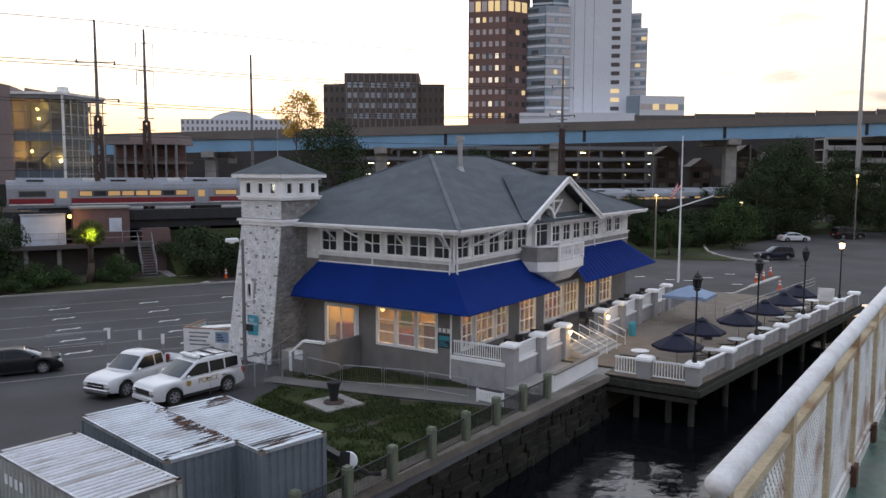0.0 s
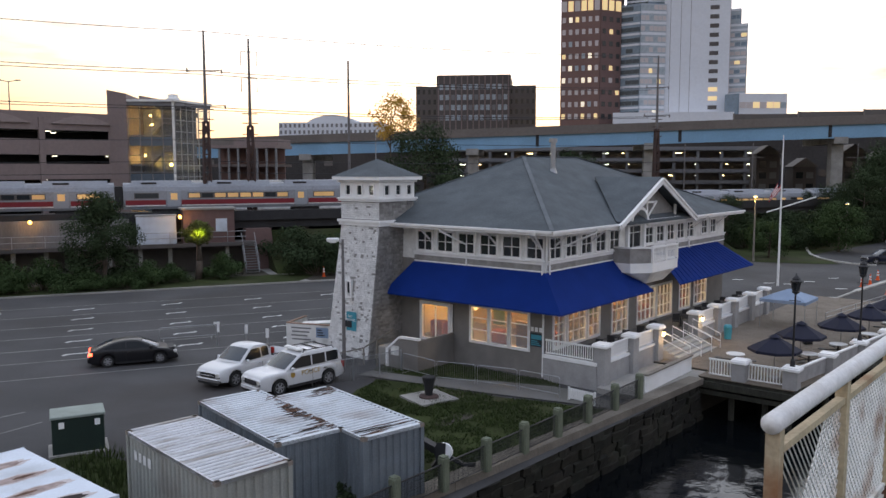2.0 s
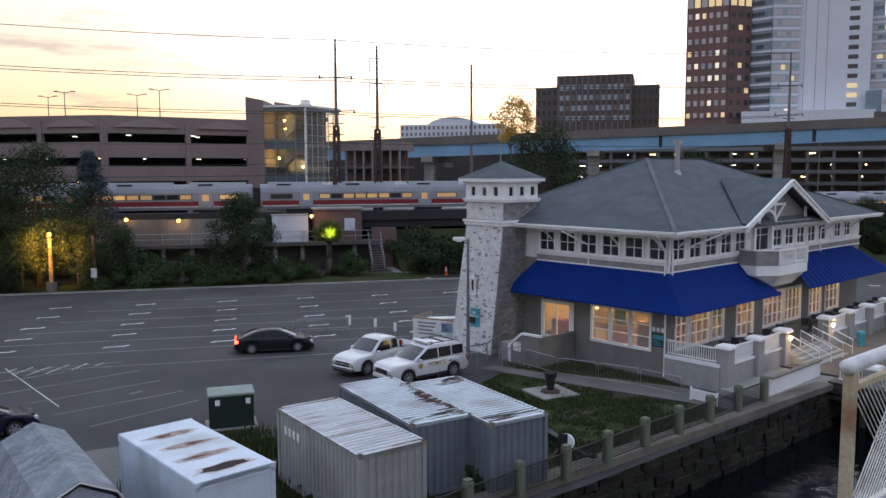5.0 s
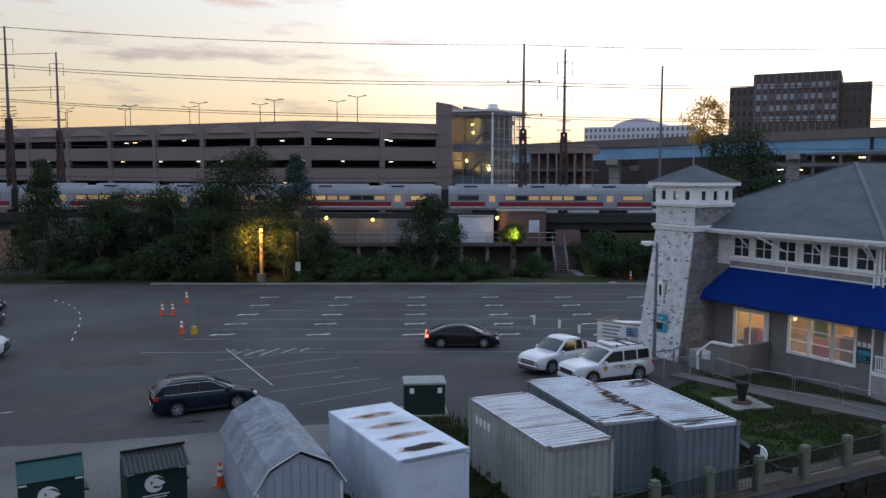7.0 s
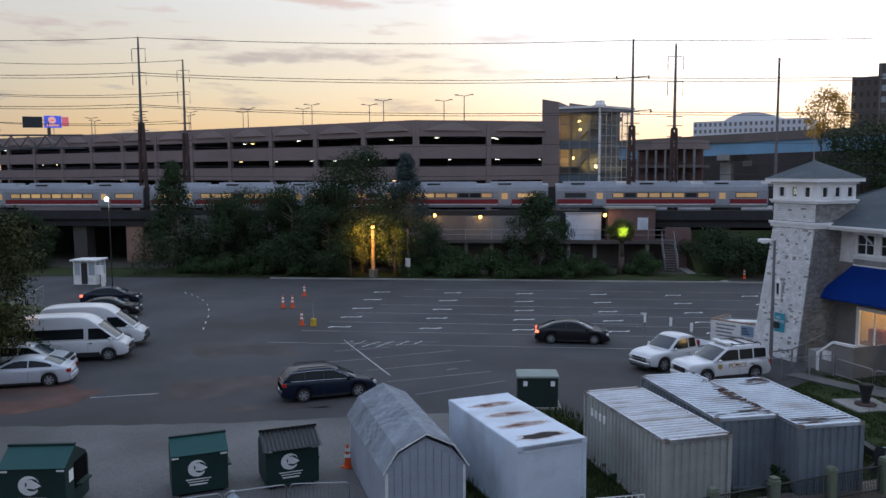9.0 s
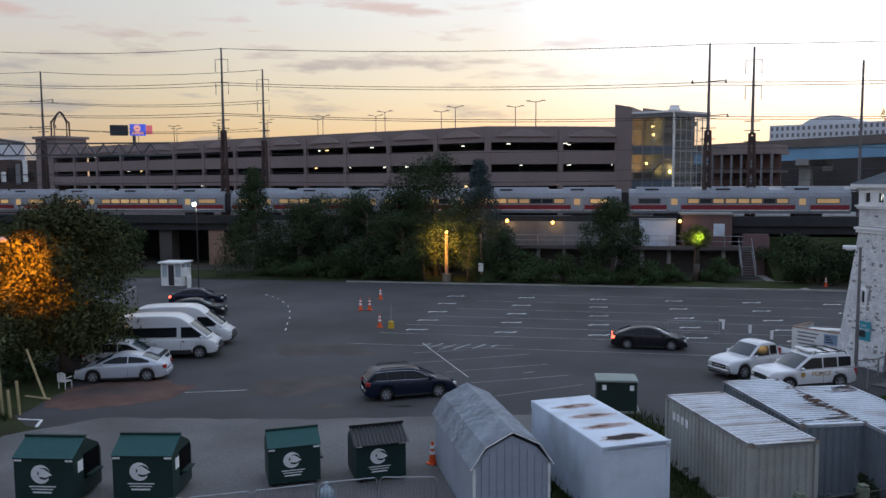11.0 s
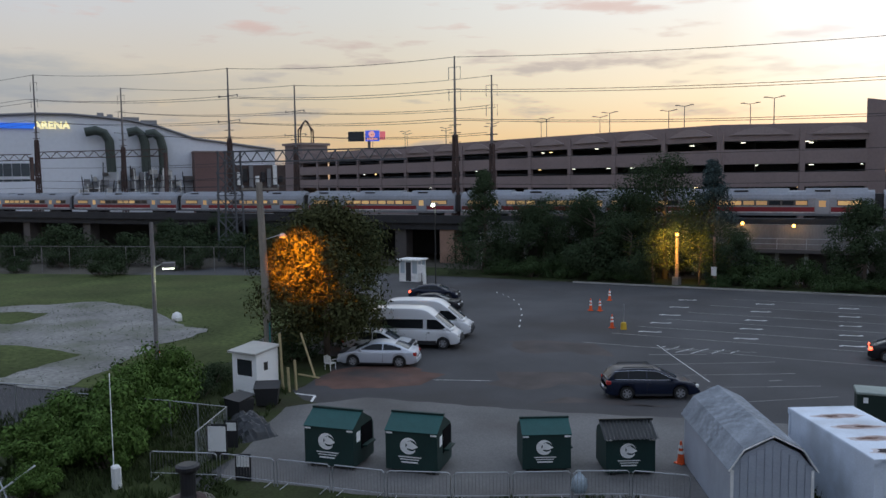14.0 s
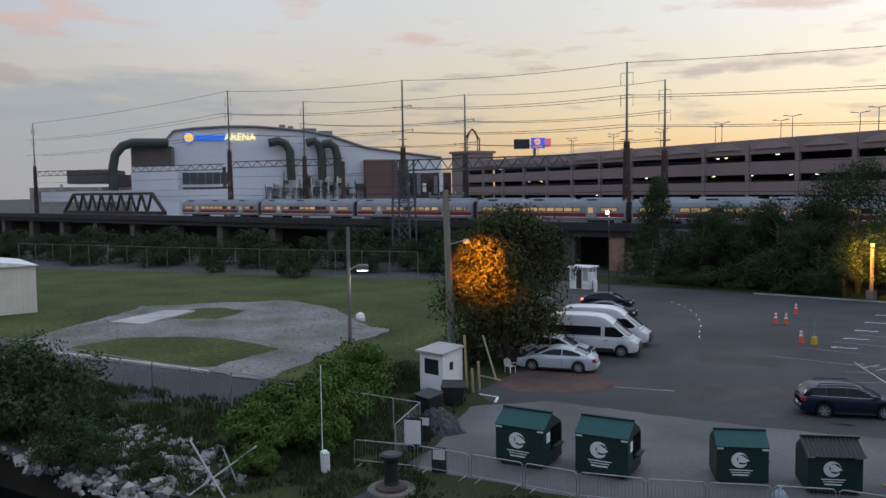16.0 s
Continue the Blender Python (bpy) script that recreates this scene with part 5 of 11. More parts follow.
for a, b in ((c0, r0), (c1, r0), (c2, r1), (c3, r1)):
    s.beam((*a, ez + 0.012), (b[0], b[1], b[2] + 0.012), 0.24, 0.02)
s.beam((r0[0], r0[1] - 0.1, rz + 0.01), (r1[0], r1[1] + 0.1, rz + 0.01), 0.26, 0.03)
M["ridge"] = material("ridge", (0.115, 0.13, 0.142), 0.9, 0.2, 1.0, 12, 0.3)
part("ridge_cap", s, M["ridge"], roof, "paler ridge shingles")
s = Shape()  # soffit
s.box(-LX - EV + 0.05, EV - 0.05, -EV + 0.05, 0.0, 7.88, 7.91)
s.box(0.05, EV - 0.05, 0.0, LY + EV, 7.88, 7.91)
part("soffit", s, M["white_worn"], rest)
s = Shape()  # fascia and gutter
s.box(-LX - EV, EV, -EV - 0.02, -EV + 0.03, 7.80, 8.03)
s.box(EV - 0.03, EV + 0.02, -EV + 0.03, 6.0, 7.80, 8.03)
s.box(-LX - EV, EV + 0.12, -EV - 0.14, -EV - 0.02, 7.94, 8.06)
s.box(EV + 0.02, EV + 0.14, -EV - 0.14, 6.0, 7.94, 8.06)
part("gutter", s, M["white"], rest, "white fascia and gutter")
part("gutter", Shape().box(EV - 0.03, EV + 0.02, 16.9, LY + EV, 7.80, 8.03).box(EV + 0.02, EV + 0.14, 16.9, LY + EV, 7.94, 8.06), M["white"], rest)
# downspouts and eave brackets
for pts in (((-6.3, -EV - 0.08, 7.94), (-6.3, -EV - 0.08, 7.75), (-5.2, -0.1, 6.95), (-5.2, -0.1, 5.75)), ((0.1, -EV - 0.08, 7.94), (0.1, -EV - 0.08, 7.78), (-0.1, -0.12, 6.9), (-0.1, -0.12, 5.2)), ((0.12, 0.25, 6.9), (0.12, 0.25, 5.2)), ((EV + 0.08, 3.4, 7.94), (EV + 0.08, 3.4, 7.75), (0.1, 1.7, 7.0)), ((-6.26, -0.1, 3.4), (-6.26, -0.1, 0.4)), ((-0.02, -0.1, 3.6), (-0.02, -0.1, 0.35), (0.1, -0.3, 0.2)), ((EV + 0.08, 19.5, 7.94), (0.1, 18.8, 7.2), (0.1, 18.8, 5.6))):
    part("downspout", Shape().path(pts, 0.06, 6), M["white"], rest, "white downpipe")
for x in (-8.0, -3.2, -0.4):
    part("bracket", Shape().beam((x, -EV + 0.1, 7.85), (x, -0.03, 7.1), 0.07, 0.09), M["white"], rest)
for y in (0.9, 5.0, 19.8, 24.0):
    part("bracket", Shape().beam((EV - 0.1, y, 7.85), (0.03, y, 7.1), 0.07, 0.09), M["white"], rest)
# chimney flue
s = Shape()
s.rod((-4.6, 8.1, 10.8), (-4.6, 8.1, 12.9), 0.16, None, 10)
s.rod((-4.6, 8.1, 12.9), (-4.6, 8.1, 13.15), 0.26, 0.26, 10)
s.rod((-4.6, 8.1, 10.85), (-4.6, 8.1, 11.25), 0.34, 0.18, 10)
part("flue", s, M["galv"], rest, "grey metal flue")

# cross gable over the balcony
GY, GH, GZ = 11.45, 5.35, 10.62
s = Shape()
def gable_side(sgn):
    y = GY + sgn * GH
    a, b = (EV + 0.15, y, 8.08), (EV + 0.15, GY, GZ)
    xa = -6.4 + 0.02
    c = (-3.4, GY, GZ)
    return a, b, c
for sgn in (-1, 1):
    a, b, c = gable_side(sgn)
    inner = (0.95, GY + sgn * GH, 8.10)
    quad = [a, b, c, inner] if sgn > 0 else [b, a, inner, c]
    s.sheet(*quad, 0.12)
part("gable_roof", s, M["shingle"], rest, "slate-grey shingled cross gable")
s = Shape()
for sgn in (-1, 1):
    a, b, c = gable_side(sgn)
    q0, q1 = Vector(a) + Vector((0.05, sgn * 0.25, -0.25)), Vector(b) + Vector((0.05, 0, -0.13))
    s.beam(q0, q1, 0.10, 0.36)
    s.beam(q0 + Vector((0.08, 0, 0.13)), q1 + Vector((0.08, 0, 0.13)), 0.10, 0.12)
s.beam((EV - 0.5, GY - GH + 0.2, 7.95), (EV - 0.5, GY - GH + 3.1, 7.95), 0.12, 0.2)
s.beam((EV - 0.5, GY + GH - 2.2, 7.95), (EV - 0.5, GY + GH, 7.95), 0.12, 0.2)
for y, z0, z1 in ((GY - 3.4, 8.0, 8.85), (GY - 0.9, 8.0, 9.5), (GY + 3.4, 8.0, 8.9)):
    s.beam((EV - 0.4, y, z0), (EV - 0.4, y, z1), 0.14, 0.14)
s.beam((EV - 0.4, GY - 2.5, 9.15), (EV - 0.4, GY + 0.2, 9.15), 0.12, 0.12)
s.beam((EV - 0.4, GY - 0.9, 8.1), (EV - 0.4, GY + 0.5, 9.2), 0.1, 0.1)
part("gable_trim", s, M["white"], rest, "white barge boards and struts")
s = Shape()
s.slab([(GY - GH + 0.5, 8.0), (GY + GH - 0.5, 8.0), (GY, GZ - 0.26)], 0.6 - EV, 0.72 - EV, RWALL)
part("gable_wall", s, M["stone_grey"], rest, "weathered grey gable wall")
s = Shape()  # arched surround of the balcony door
AY = GY - 2.3
arc = [(AY - 1.1 * math.cos(math.pi * i / 14), 7.9 + 0.95 * math.sin(math.pi * i / 14)) for i in range(15)]
ring = []
for y, z in arc:
    f = 1.2 / 1.1
    ring += [(x, AY + (y - AY) * q, 7.9 + (z - 7.9) * q) for x, q in ((EV - 0.6, 1 / f), (EV - 0.1, 1 / f), (EV - 0.1, f), (EV - 0.6, f))]
s.add(ring, [(i * 4 + j, i * 4 + (j + 1) % 4, i * 4 + 4 + (j + 1) % 4, i * 4 + 4 + j) for i in range(14) for j in range(4)] + [(3, 2, 1, 0), (56, 57, 58, 59)])
for y in (AY - 1.1, AY + 1.1):
    part("arch_post", Shape().beam((EV - 0.4, y, 5.6), (EV - 0.4, y, 7.9), 0.2, 0.2), M["white"], rest)
part("arch", s, M["white"], rest, "white arched door surround")
# upper bay roof band beside the arch
s = Shape()
s.box(0.0, EV - 0.2, AY + 1.25, GY + 4.9, 7.75, 8.0)
s.box(EV - 0.3, EV - 0.1, AY + 1.2, GY + 3.6, 8.0, 8.12)
part("bay_head", s, M["white"], rest)

# balcony
by0, by1, bx = 7.6, 13.1, 2.1
s = Shape()
s.prism([(0.05, by0 - 0.1), (1.2, by0 - 0.1), (bx, by0 + 1.0), (bx, by1 - 0.9), (1.2, by1), (0.05, by1)], 5.05, 5.62)
part("balcony_box", s, M["white"], rest, "white balcony front board")
s = Shape()
s.add([(0.05, by0, 5.05), (1.15, by0, 5.05), (bx - 0.08, by0 + 1.0, 5.05), (bx - 0.08, by1 - 1.0, 5.05), (1.15, by1, 5.05), (0.05, by1, 5.05), (0.05, by0 + 1.1, 4.3), (1.45, by0 + 1.5, 4.3), (1.45, by1 - 1.5, 4.3), (0.05, by1 - 1.1, 4.3)], [(0, 1, 7, 6), (1, 2, 7), (2, 3, 8, 7), (3, 4, 8), (4, 5, 9, 8), (6, 7, 8, 9)])
part("balcony_base", s, M["white_worn"], rest, "tapered pale balcony base")
# added grey panel stands for the darkness behind the balusters
part("balcony_wall", Shape().box(0.06, 0.1, by0 + 0.1, by1 - 0.1, 5.62, 6.3), M["stone_grey"], rest)
s = Shape()
s.box(0.05, 1.15, by0 - 0.08, by0, 5.62, 6.5)
s.sheet((1.15, by0 - 0.06, 5.62), (bx - 0.05, by0 + 1.0, 5.62), (bx - 0.05, by0 + 1.0, 6.5), (1.15, by0 - 0.06, 6.5), 0.06)
part("balcony_side", s, M["stone_grey"], rest, "dark weathered balcony side")
s = Shape()
s.box(bx - 0.08, bx + 0.04, by0 + 0.95, by1 - 0.9, 6.5, 6.6)
s.box(bx - 0.06, bx, by0 + 0.95, by1 - 0.9, 5.74, 5.80)
for y in (by0 + 1.0, by1 - 2.6, by1 - 0.95):
    s.box(bx - 0.09, bx + 0.03, y - 0.06, y + 0.06, 5.6, 6.66)
s.beam((0.1, by0 - 0.05, 6.55), (1.15, by0 - 0.05, 6.55), 0.12, 0.1)
s.beam((1.15, by0 - 0.05, 6.55), (bx - 0.03, by0 + 1.0, 6.55), 0.12, 0.1)
part("balcony_rail", s, M["white"], rest)
y = by0 + 1.12
while y < by1 - 1.0:
    part("baluster", Shape().box(bx - 0.055, bx - 0.005, y, y + 0.055, 5.8, 6.5), M["white"], rest)
    y += 0.2

# blue awnings
def awning(pts_top, pts_bot, seams, parent, name="awning"):
    for (ta, tb), (ba, bb), k in zip(zip(pts_top, pts_top[1:]), zip(pts_bot, pts_bot[1:]), seams):
        o = part(name, Shape().sheet(ba, bb, tb, ta, 0.03), M["awning"], parent, "deep blue canvas awning")
        lift = Vector((0, 0, 0.09))
        part("valance", Shape().sheet(Vector(ba) - lift, Vector(bb) - lift, bb, ba, 0.02), M["awning"], o)
        for i in range(1, k):
            f = i / k
            part("rib", Shape().beam(Vector(ba).lerp(Vector(bb), f) + Vector((0, 0, 0.02)), Vector(ta).lerp(Vector(tb), f) + Vector((0, 0, 0.02)), 0.04, 0.035), M["awning"], o)


awning([(-9.2, -0.08, 5.74), (0.06, -0.08, 5.74), (0.06, 7.6, 5.74)], [(-10.6, -1.35, 3.86), (1.75, -1.25, 3.86), (1.75, 9.6, 3.86)], (1, 1), rest)
awning([(0.06, 13.6, 5.74), (0.06, LY - 1.6, 5.74)], [(2.0, 12.9, 3.9), (2.0, LY + 1.0, 3.9)], (20,), rest)

# square tower, battered below
tb0, tb1, tm0, tm1 = (-13.9, -2.9), (-10.35, 0.75), (-13.35, -2.05), (-10.15, 0.95)
def rect(a, b, z):
    return [(a[0], a[1], z), (b[0], a[1], z), (b[0], b[1], z), (a[0], b[1], z)]
s = Shape()
s.add(rect(tb0, tb1, 0) + rect(tm0, tm1, 8.0) + rect(tm0, tm1, 9.4), [(0, 1, 5, 4), (1, 2, 6, 5), (2, 3, 7, 6), (3, 0, 4, 7), (4, 5, 9, 8), (5, 6, 10, 9), (6, 7, 11, 10), (7, 4, 8, 11), (8, 9, 10, 11)])
tower = part("tower", s, M["stone_grey"], rest, "square battered tower faced with flaking white-painted shingles and stone")


def facing(lo0, lo1, hi0, hi1, z0, z1, mat, name, rnd, push, hole=None, skip=0.0, sizes=(0.18, 0.6), course=0.17):
    """Small blocks laid in courses over a leaning face from lo0-lo1 at z0 to hi0-hi1 at z1."""
    sh = Shape()
    lo0, lo1, hi0, hi1, push = (Vector((*q, 0)) for q in (lo0, lo1, hi0, hi1, push))
    z = z0
    while z < z1 - 0.05:
        h = course * rnd.uniform(0.85, 1.15)
        t0, t1 = (z - z0) / (z1 - z0), min(1.0, (z + h - 0.012 - z0) / (z1 - z0))
        d = 0.0
        W = (lo1 - lo0).length
        while d < W:
            w = min(rnd.uniform(*sizes), W - d)
            f0, f1 = d / W + 0.004, (d + w) / W - 0.003
            d += w
            if rnd.random() < skip or w < 0.05:
                continue
            if hole and hole[0] < (f0 + f1) / 2 * W < hole[1] and hole[2] < z < hole[3]:
                continue
            pr = rnd.uniform(0.02, 0.05)
            pts = []
            for o in (0.0, pr):
                for f, t, zz in ((f0, t0, z), (f1, t0, z), (f1, t1, z + h - 0.012), (f0, t1, z + h - 0.012)):
                    q = lo0.lerp(hi0, t).lerp(lo1.lerp(hi1, t), f) + push * o
                    pts.append((q.x, q.y, min(zz, z1)))
            sh.add(pts, [(4, 5, 6, 7), (0, 1, 5, 4), (1, 2, 6, 5), (2, 3, 7, 6), (3, 0, 4, 7)])
        z += h
    return tagged(part(name, sh, mat, tower), kind="stuff")


rnd = random.Random(11)
facing(tb0, (tb1[0], tb0[1]), tm0, (tm1[0], tm0[1]), 0.0, 7.85, M["stone_white"], "painted_shingle", rnd, (0, -1), (1.35, 1.85, 3.4, 4.7), 0.06, (0.1, 0.3), 0.115)
facing(tm0, (tm1[0], tm0[1]), tm0, (tm1[0], tm0[1]), 8.25, 9.3, M["stone_white"], "painted_shingle", rnd, (0, -1), None, 0.03, (0.1, 0.3), 0.115)
facing((tb1[0], tb0[1]), tb1, (tm1[0], tm0[1]), tm1, 0.0, 7.85, M["stone_grey"], "stone_shingle", rnd, (1, 0), None, 0.05, (0.12, 0.36), 0.13)
facing((tm1[0], tm0[1]), tm1, (tm1[0], tm0[1]), tm1, 8.25, 9.3, M["stone_grey"], "stone_shingle", rnd, (1, 0), None, 0.02, (0.18, 0.5), 0.17)
facing((tb0[0], tb1[1]), tb0, (tm0[0], tm1[1]), tm0, 0.0, 7.85, M["stone_white"], "painted_shingle", rnd, (-1, 0), None, 0.05, (0.18, 0.5), 0.17)
s = Shape()
s.box(tm0[0] - 0.12, tm1[0] + 0.12, tm0[1] - 0.12, tm1[1] + 0.12, 7.86, 8.06)
s.box(tm0[0] - 0.2, tm1[0] + 0.2, tm0[1] - 0.2, tm1[1] + 0.2, 8.06, 8.2)
s.box(tm0[0] - 0.14, tm1[0] + 0.14, tm0[1] - 0.14, tm1[1] + 0.14, 9.3, 9.42)
s.box(tm0[0] - 0.2, tm1[0] + 0.2, tm0[1] - 0.2, tm1[1] + 0.2, 9.42, 9.52)
part("cornice", s, M["white"], tower, "white moulded band")
# lantern room
hx0, hx1, hy0, hy1 = tm0[0] - 0.05, tm1[0] + 0.05, tm0[1] - 0.05, tm1[1] + 0.05
TWF = [(hx0 + 0.48 + 0.98 * i, hx0 + 0.95 + 0.98 * i, 9.66, 10.3) for i in range(3)]
s = Shape()
wall_with_holes(s, hx0, hx1, 9.5, 10.45, 0, 0.15, TWF, Matrix.Translation((0, hy0, 0)))
TWR = [(hy0 + 0.4 + 0.98 * i, hy0 + 0.87 + 0.98 * i, 9.66, 10.3) for i in range(3)]
wall_with_holes(s, hy0 + 0.15, hy1, 9.5, 10.45, 0, 0.15, TWR, Matrix.Translation((hx1, 0, 0)) @ RWALL)
s.box(hx0, hx0 + 0.15, hy0 + 0.15, hy1, 9.5, 10.45)
s.box(hx0 + 0.15, hx1 - 0.15, hy1 - 0.15, hy1, 9.5, 10.45)
part("lantern_wall", s, M["white"], tower, "white boarded lantern room")
for h in TWF:
    window_unit(tower, Matrix.Translation((0, hy0, 0)), *h, 1, 1, M["dark_glass"], 0.04)
for h in TWR:
    window_unit(tower, Matrix.Translation((hx1, 0, 0)) @ RWALL, *h, 1, 1, M["dark_glass"], 0.04)
s = Shape()
s.box(hx0 - 0.12, hx1 + 0.12, hy0 - 0.12, hy1 + 0.12, 10.45, 10.58)
s.box(hx0 - 0.34, hx1 + 0.34, hy0 - 0.34, hy1 + 0.34, 10.58, 10.78)
part("tower_eave", s, M["white"], tower, "white eave board")
s = Shape()
ax, ay = (hx0 + hx1) / 2, (hy0 + hy1) / 2
s.add(rect((hx0 - 0.36, hy0 - 0.36), (hx1 + 0.36, hy1 + 0.36), 10.78) + [(ax, ay, 11.85)], [(0, 1, 4), (1, 2, 4), (2, 3, 4), (3, 0, 4), (3, 2, 1, 0)])
part("tower_roof", s, M["shingle"], tower, "slate-grey pyramid roof")
s = Shape()
s.rod((ax - 0.1, ay, 11.8), (ax - 0.1, ay, 13.7), 0.03, 0.015, 6)
part("aerial", s, M["galv"], tower)
window_unit(tower, Matrix.Translation((tb0[0] + 1.35, tb0[1] + 0.36, 0)), 0.06, 0.42, 3.55, 4.5, 1, 1, M["dark_glass"], 0.09)


# ---- far buildings, railway, highway ----
def az(deg, d, z=0.0):
    return Vector((-d * math.sin(radians(deg)), d * math.cos(radians(deg)), z))


M["parapet_brown"] = material("parapet_brown", (0.12, 0.095, 0.085), 0.9, 0.15, 0.2, 3, 0.1)
M["precast_pale"] = material("precast_pale", (0.29, 0.235, 0.22), 0.9, 0.1, 0.12, 3, 0.1, stain=0.2, dark=(0.24, 0.19, 0.18))
# parking garage: decks, spandrels, columns
g = thing("parking_garage", pose(0, 0, 0), "five-level brown precast concrete parking garage with dark open decks", "garage")
GP = [Vector((-192, 80)), Vector((-108, 85.5)), Vector((-70.5, 88.0)), Vector((-63.0, 96.0)), Vector((-56.6, 104.0))]
LV = [4.0, 7.2, 10.4, 13.6, 16.8]  # deck heights
sp, cols, slabs, shade_backs = Shape(), Shape(), Shape(), Shape()
for a, b in zip(GP, GP[1:]):
    d = (b - a).normalized()
    inn = Vector((-d.y, d.x))
    A, B = (*a, 0), (*b, 0)
    L = (b - a).length
    m = Matrix(((d.x, inn.x, 0, a.x), (d.y, inn.y, 0, a.y), (0, 0, 1, 0), (0, 0, 0, 1)))
    for z in LV:
        o = Shape()
        o.box(0, L, 0, 0.3, z - 0.42, z + 1.6 if z < 16 else z + 1.9, m)
        part("spandrel", o, M["precast"], g, "brown precast spandrel")
        part("deck", Shape().box(0, L, 0.3, 26, z - 0.3, z, m), M["concrete"], g)
    n = max(1, round(L / 9.0))
    for i in range(n + 1):
        o = Shape()
        o.box(i * L / n - 0.35, i * L / n + 0.35, -0.12, 0.5, 0, 18.0, m)
        part("column", o, M["precast"], g)
    # near-black wall close behind the openings stands for the decks' shade
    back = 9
    shade_backs.box(0, L, back, back + 0.4, 0, 17.5, m)
    for i in range(n):  # shallow arched top panel
        o = Shape()
        x0, x1 = (i + 0.12) * L / n, (i + 0.88) * L / n
        arcp = [(x0 + (x1 - x0) * k / 10, 17.2 + 1.15 * math.sin(math.pi * k / 10)) for k in range(11)]
        o.slab(arcp, -0.28, 0.0, m)
        part("arch_panel", o, M["precast_pale"], g, "paler arched panel")
L_end = (GP[-1] - GP[-2]).length
d_ = (GP[-1] - GP[-2]).normalized()
m_end = Matrix(((d_.x, -d_.y, 0, GP[-2].x), (d_.y, d_.x, 0, GP[-2].y), (0, 0, 1, 0), (0, 0, 0, 1)))
# end closed in near-black too, so no sky shows through the shaded decks
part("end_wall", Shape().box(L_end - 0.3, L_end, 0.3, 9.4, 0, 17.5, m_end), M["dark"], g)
part("back_wall", shade_backs, M["dark"], g)
glow_cool = glowing("garage_lamp", (1.0, 0.95, 0.8), 4)
glow_warm = glowing("warm_lamp", (1.0, 0.62, 0.25), 6)
rg = random.Random(5)
for i in range(34):
    t = rg.random()
    k = rg.choice((0, 0, 1, 1, 2, 3))
    a, b = GP[k], GP[k + 1]
    p = a.lerp(b, t)
    d = (b - a).normalized()
    q = p + Vector((-d.y, d.x)) * rg.uniform(2, 9)
    z = rg.choice(LV[1:]) - 0.55
    part("strip_light", Shape().box(q.x - 0.3, q.x + 0.3, q.y - 0.1, q.y + 0.1, z, z + 0.08), glow_cool if rg.random() < 0.8 else glow_warm, g)

# glass stair tower of the garage
stair_glow = glowing("stair_lamp", (1.0, 0.70, 0.25), 12)
st = thing("stair_tower", pose(0, 0, 0), "glazed stair tower lit yellow inside, with a brown concrete wall", "stair tower")
SA, SC, SB = Vector((-55.3, 103.7)), Vector((-49.2, 104.6)), Vector((-47.4, 112.2))


def face_frame(a, b):
    d = (b - a).normalized()
    return Matrix(((d.x, -d.y, 0, a.x), (d.y, d.x, 0, a.y), (0, 0, 1, 0), (0, 0, 0, 1))), (b - a).length


fa, la = face_frame(SA, SC)
fb, lb = face_frame(SC, SB)
part("slab_wall", Shape().add([fa @ Vector(p) for p in ((-2.6, -0.5, 0), (0.0, -0.5, 0), (0.0, 9.0, 0), (-2.6, 9.0, 0), (-2.6, -0.5, 22.0), (0.0, -0.5, 21.5), (0.0, 9.0, 21.0), (-2.6, 9.0, 21.6))], [(3, 2, 1, 0), (4, 5, 6, 7), (0, 1, 5, 4), (1, 2, 6, 5), (2, 3, 7, 6), (3, 0, 4, 7)]), M["precast"], st, "brown concrete wall with a sloping top")
part("slab_wing", Shape().add([fa @ Vector(p) for p in ((0.0, 4.5, 19.8), (5.2, 7.5, 19.8), (5.2, 8.0, 19.8), (0.0, 5.0, 19.8), (0.0, 4.5, 21.7), (5.2, 7.5, 20.9), (5.2, 8.0, 20.9), (0.0, 5.0, 21.7))], [(3, 2, 1, 0), (4, 5, 6, 7), (0, 1, 5, 4), (1, 2, 6, 5), (2, 3, 7, 6), (3, 0, 4, 7)]), M["precast"], st)
RF = [SA + Vector((-0.3, -0.5)), SC + Vector((0.3, -0.6)), SB + Vector((0.4, 0.3)), SA + Vector((-0.3, 9.0))]
part("flat_roof", Shape().prism([tuple(p) for p in RF], 20.45, 20.75), M["white_worn"], st, "pale flat roof with a deep edge")
part("fascia", Shape().box(0.0, la, -0.3, -0.2, 19.9, 20.45, fa).box(0.0, lb, -0.3, -0.2, 19.9, 20.45, fb), M["precast_grey"], st)
part("roof_fan", Shape().lathe([(0.9, 20.75), (0.9, 21.2), (0.7, 21.3), (0.7, 21.7), (0.2, 21.8)], 14, Matrix.Translation((*(SA.lerp(SC, 0.75) + Vector((0, 3.5))), 0))), M["white_worn"], st, "pale round roof fan")
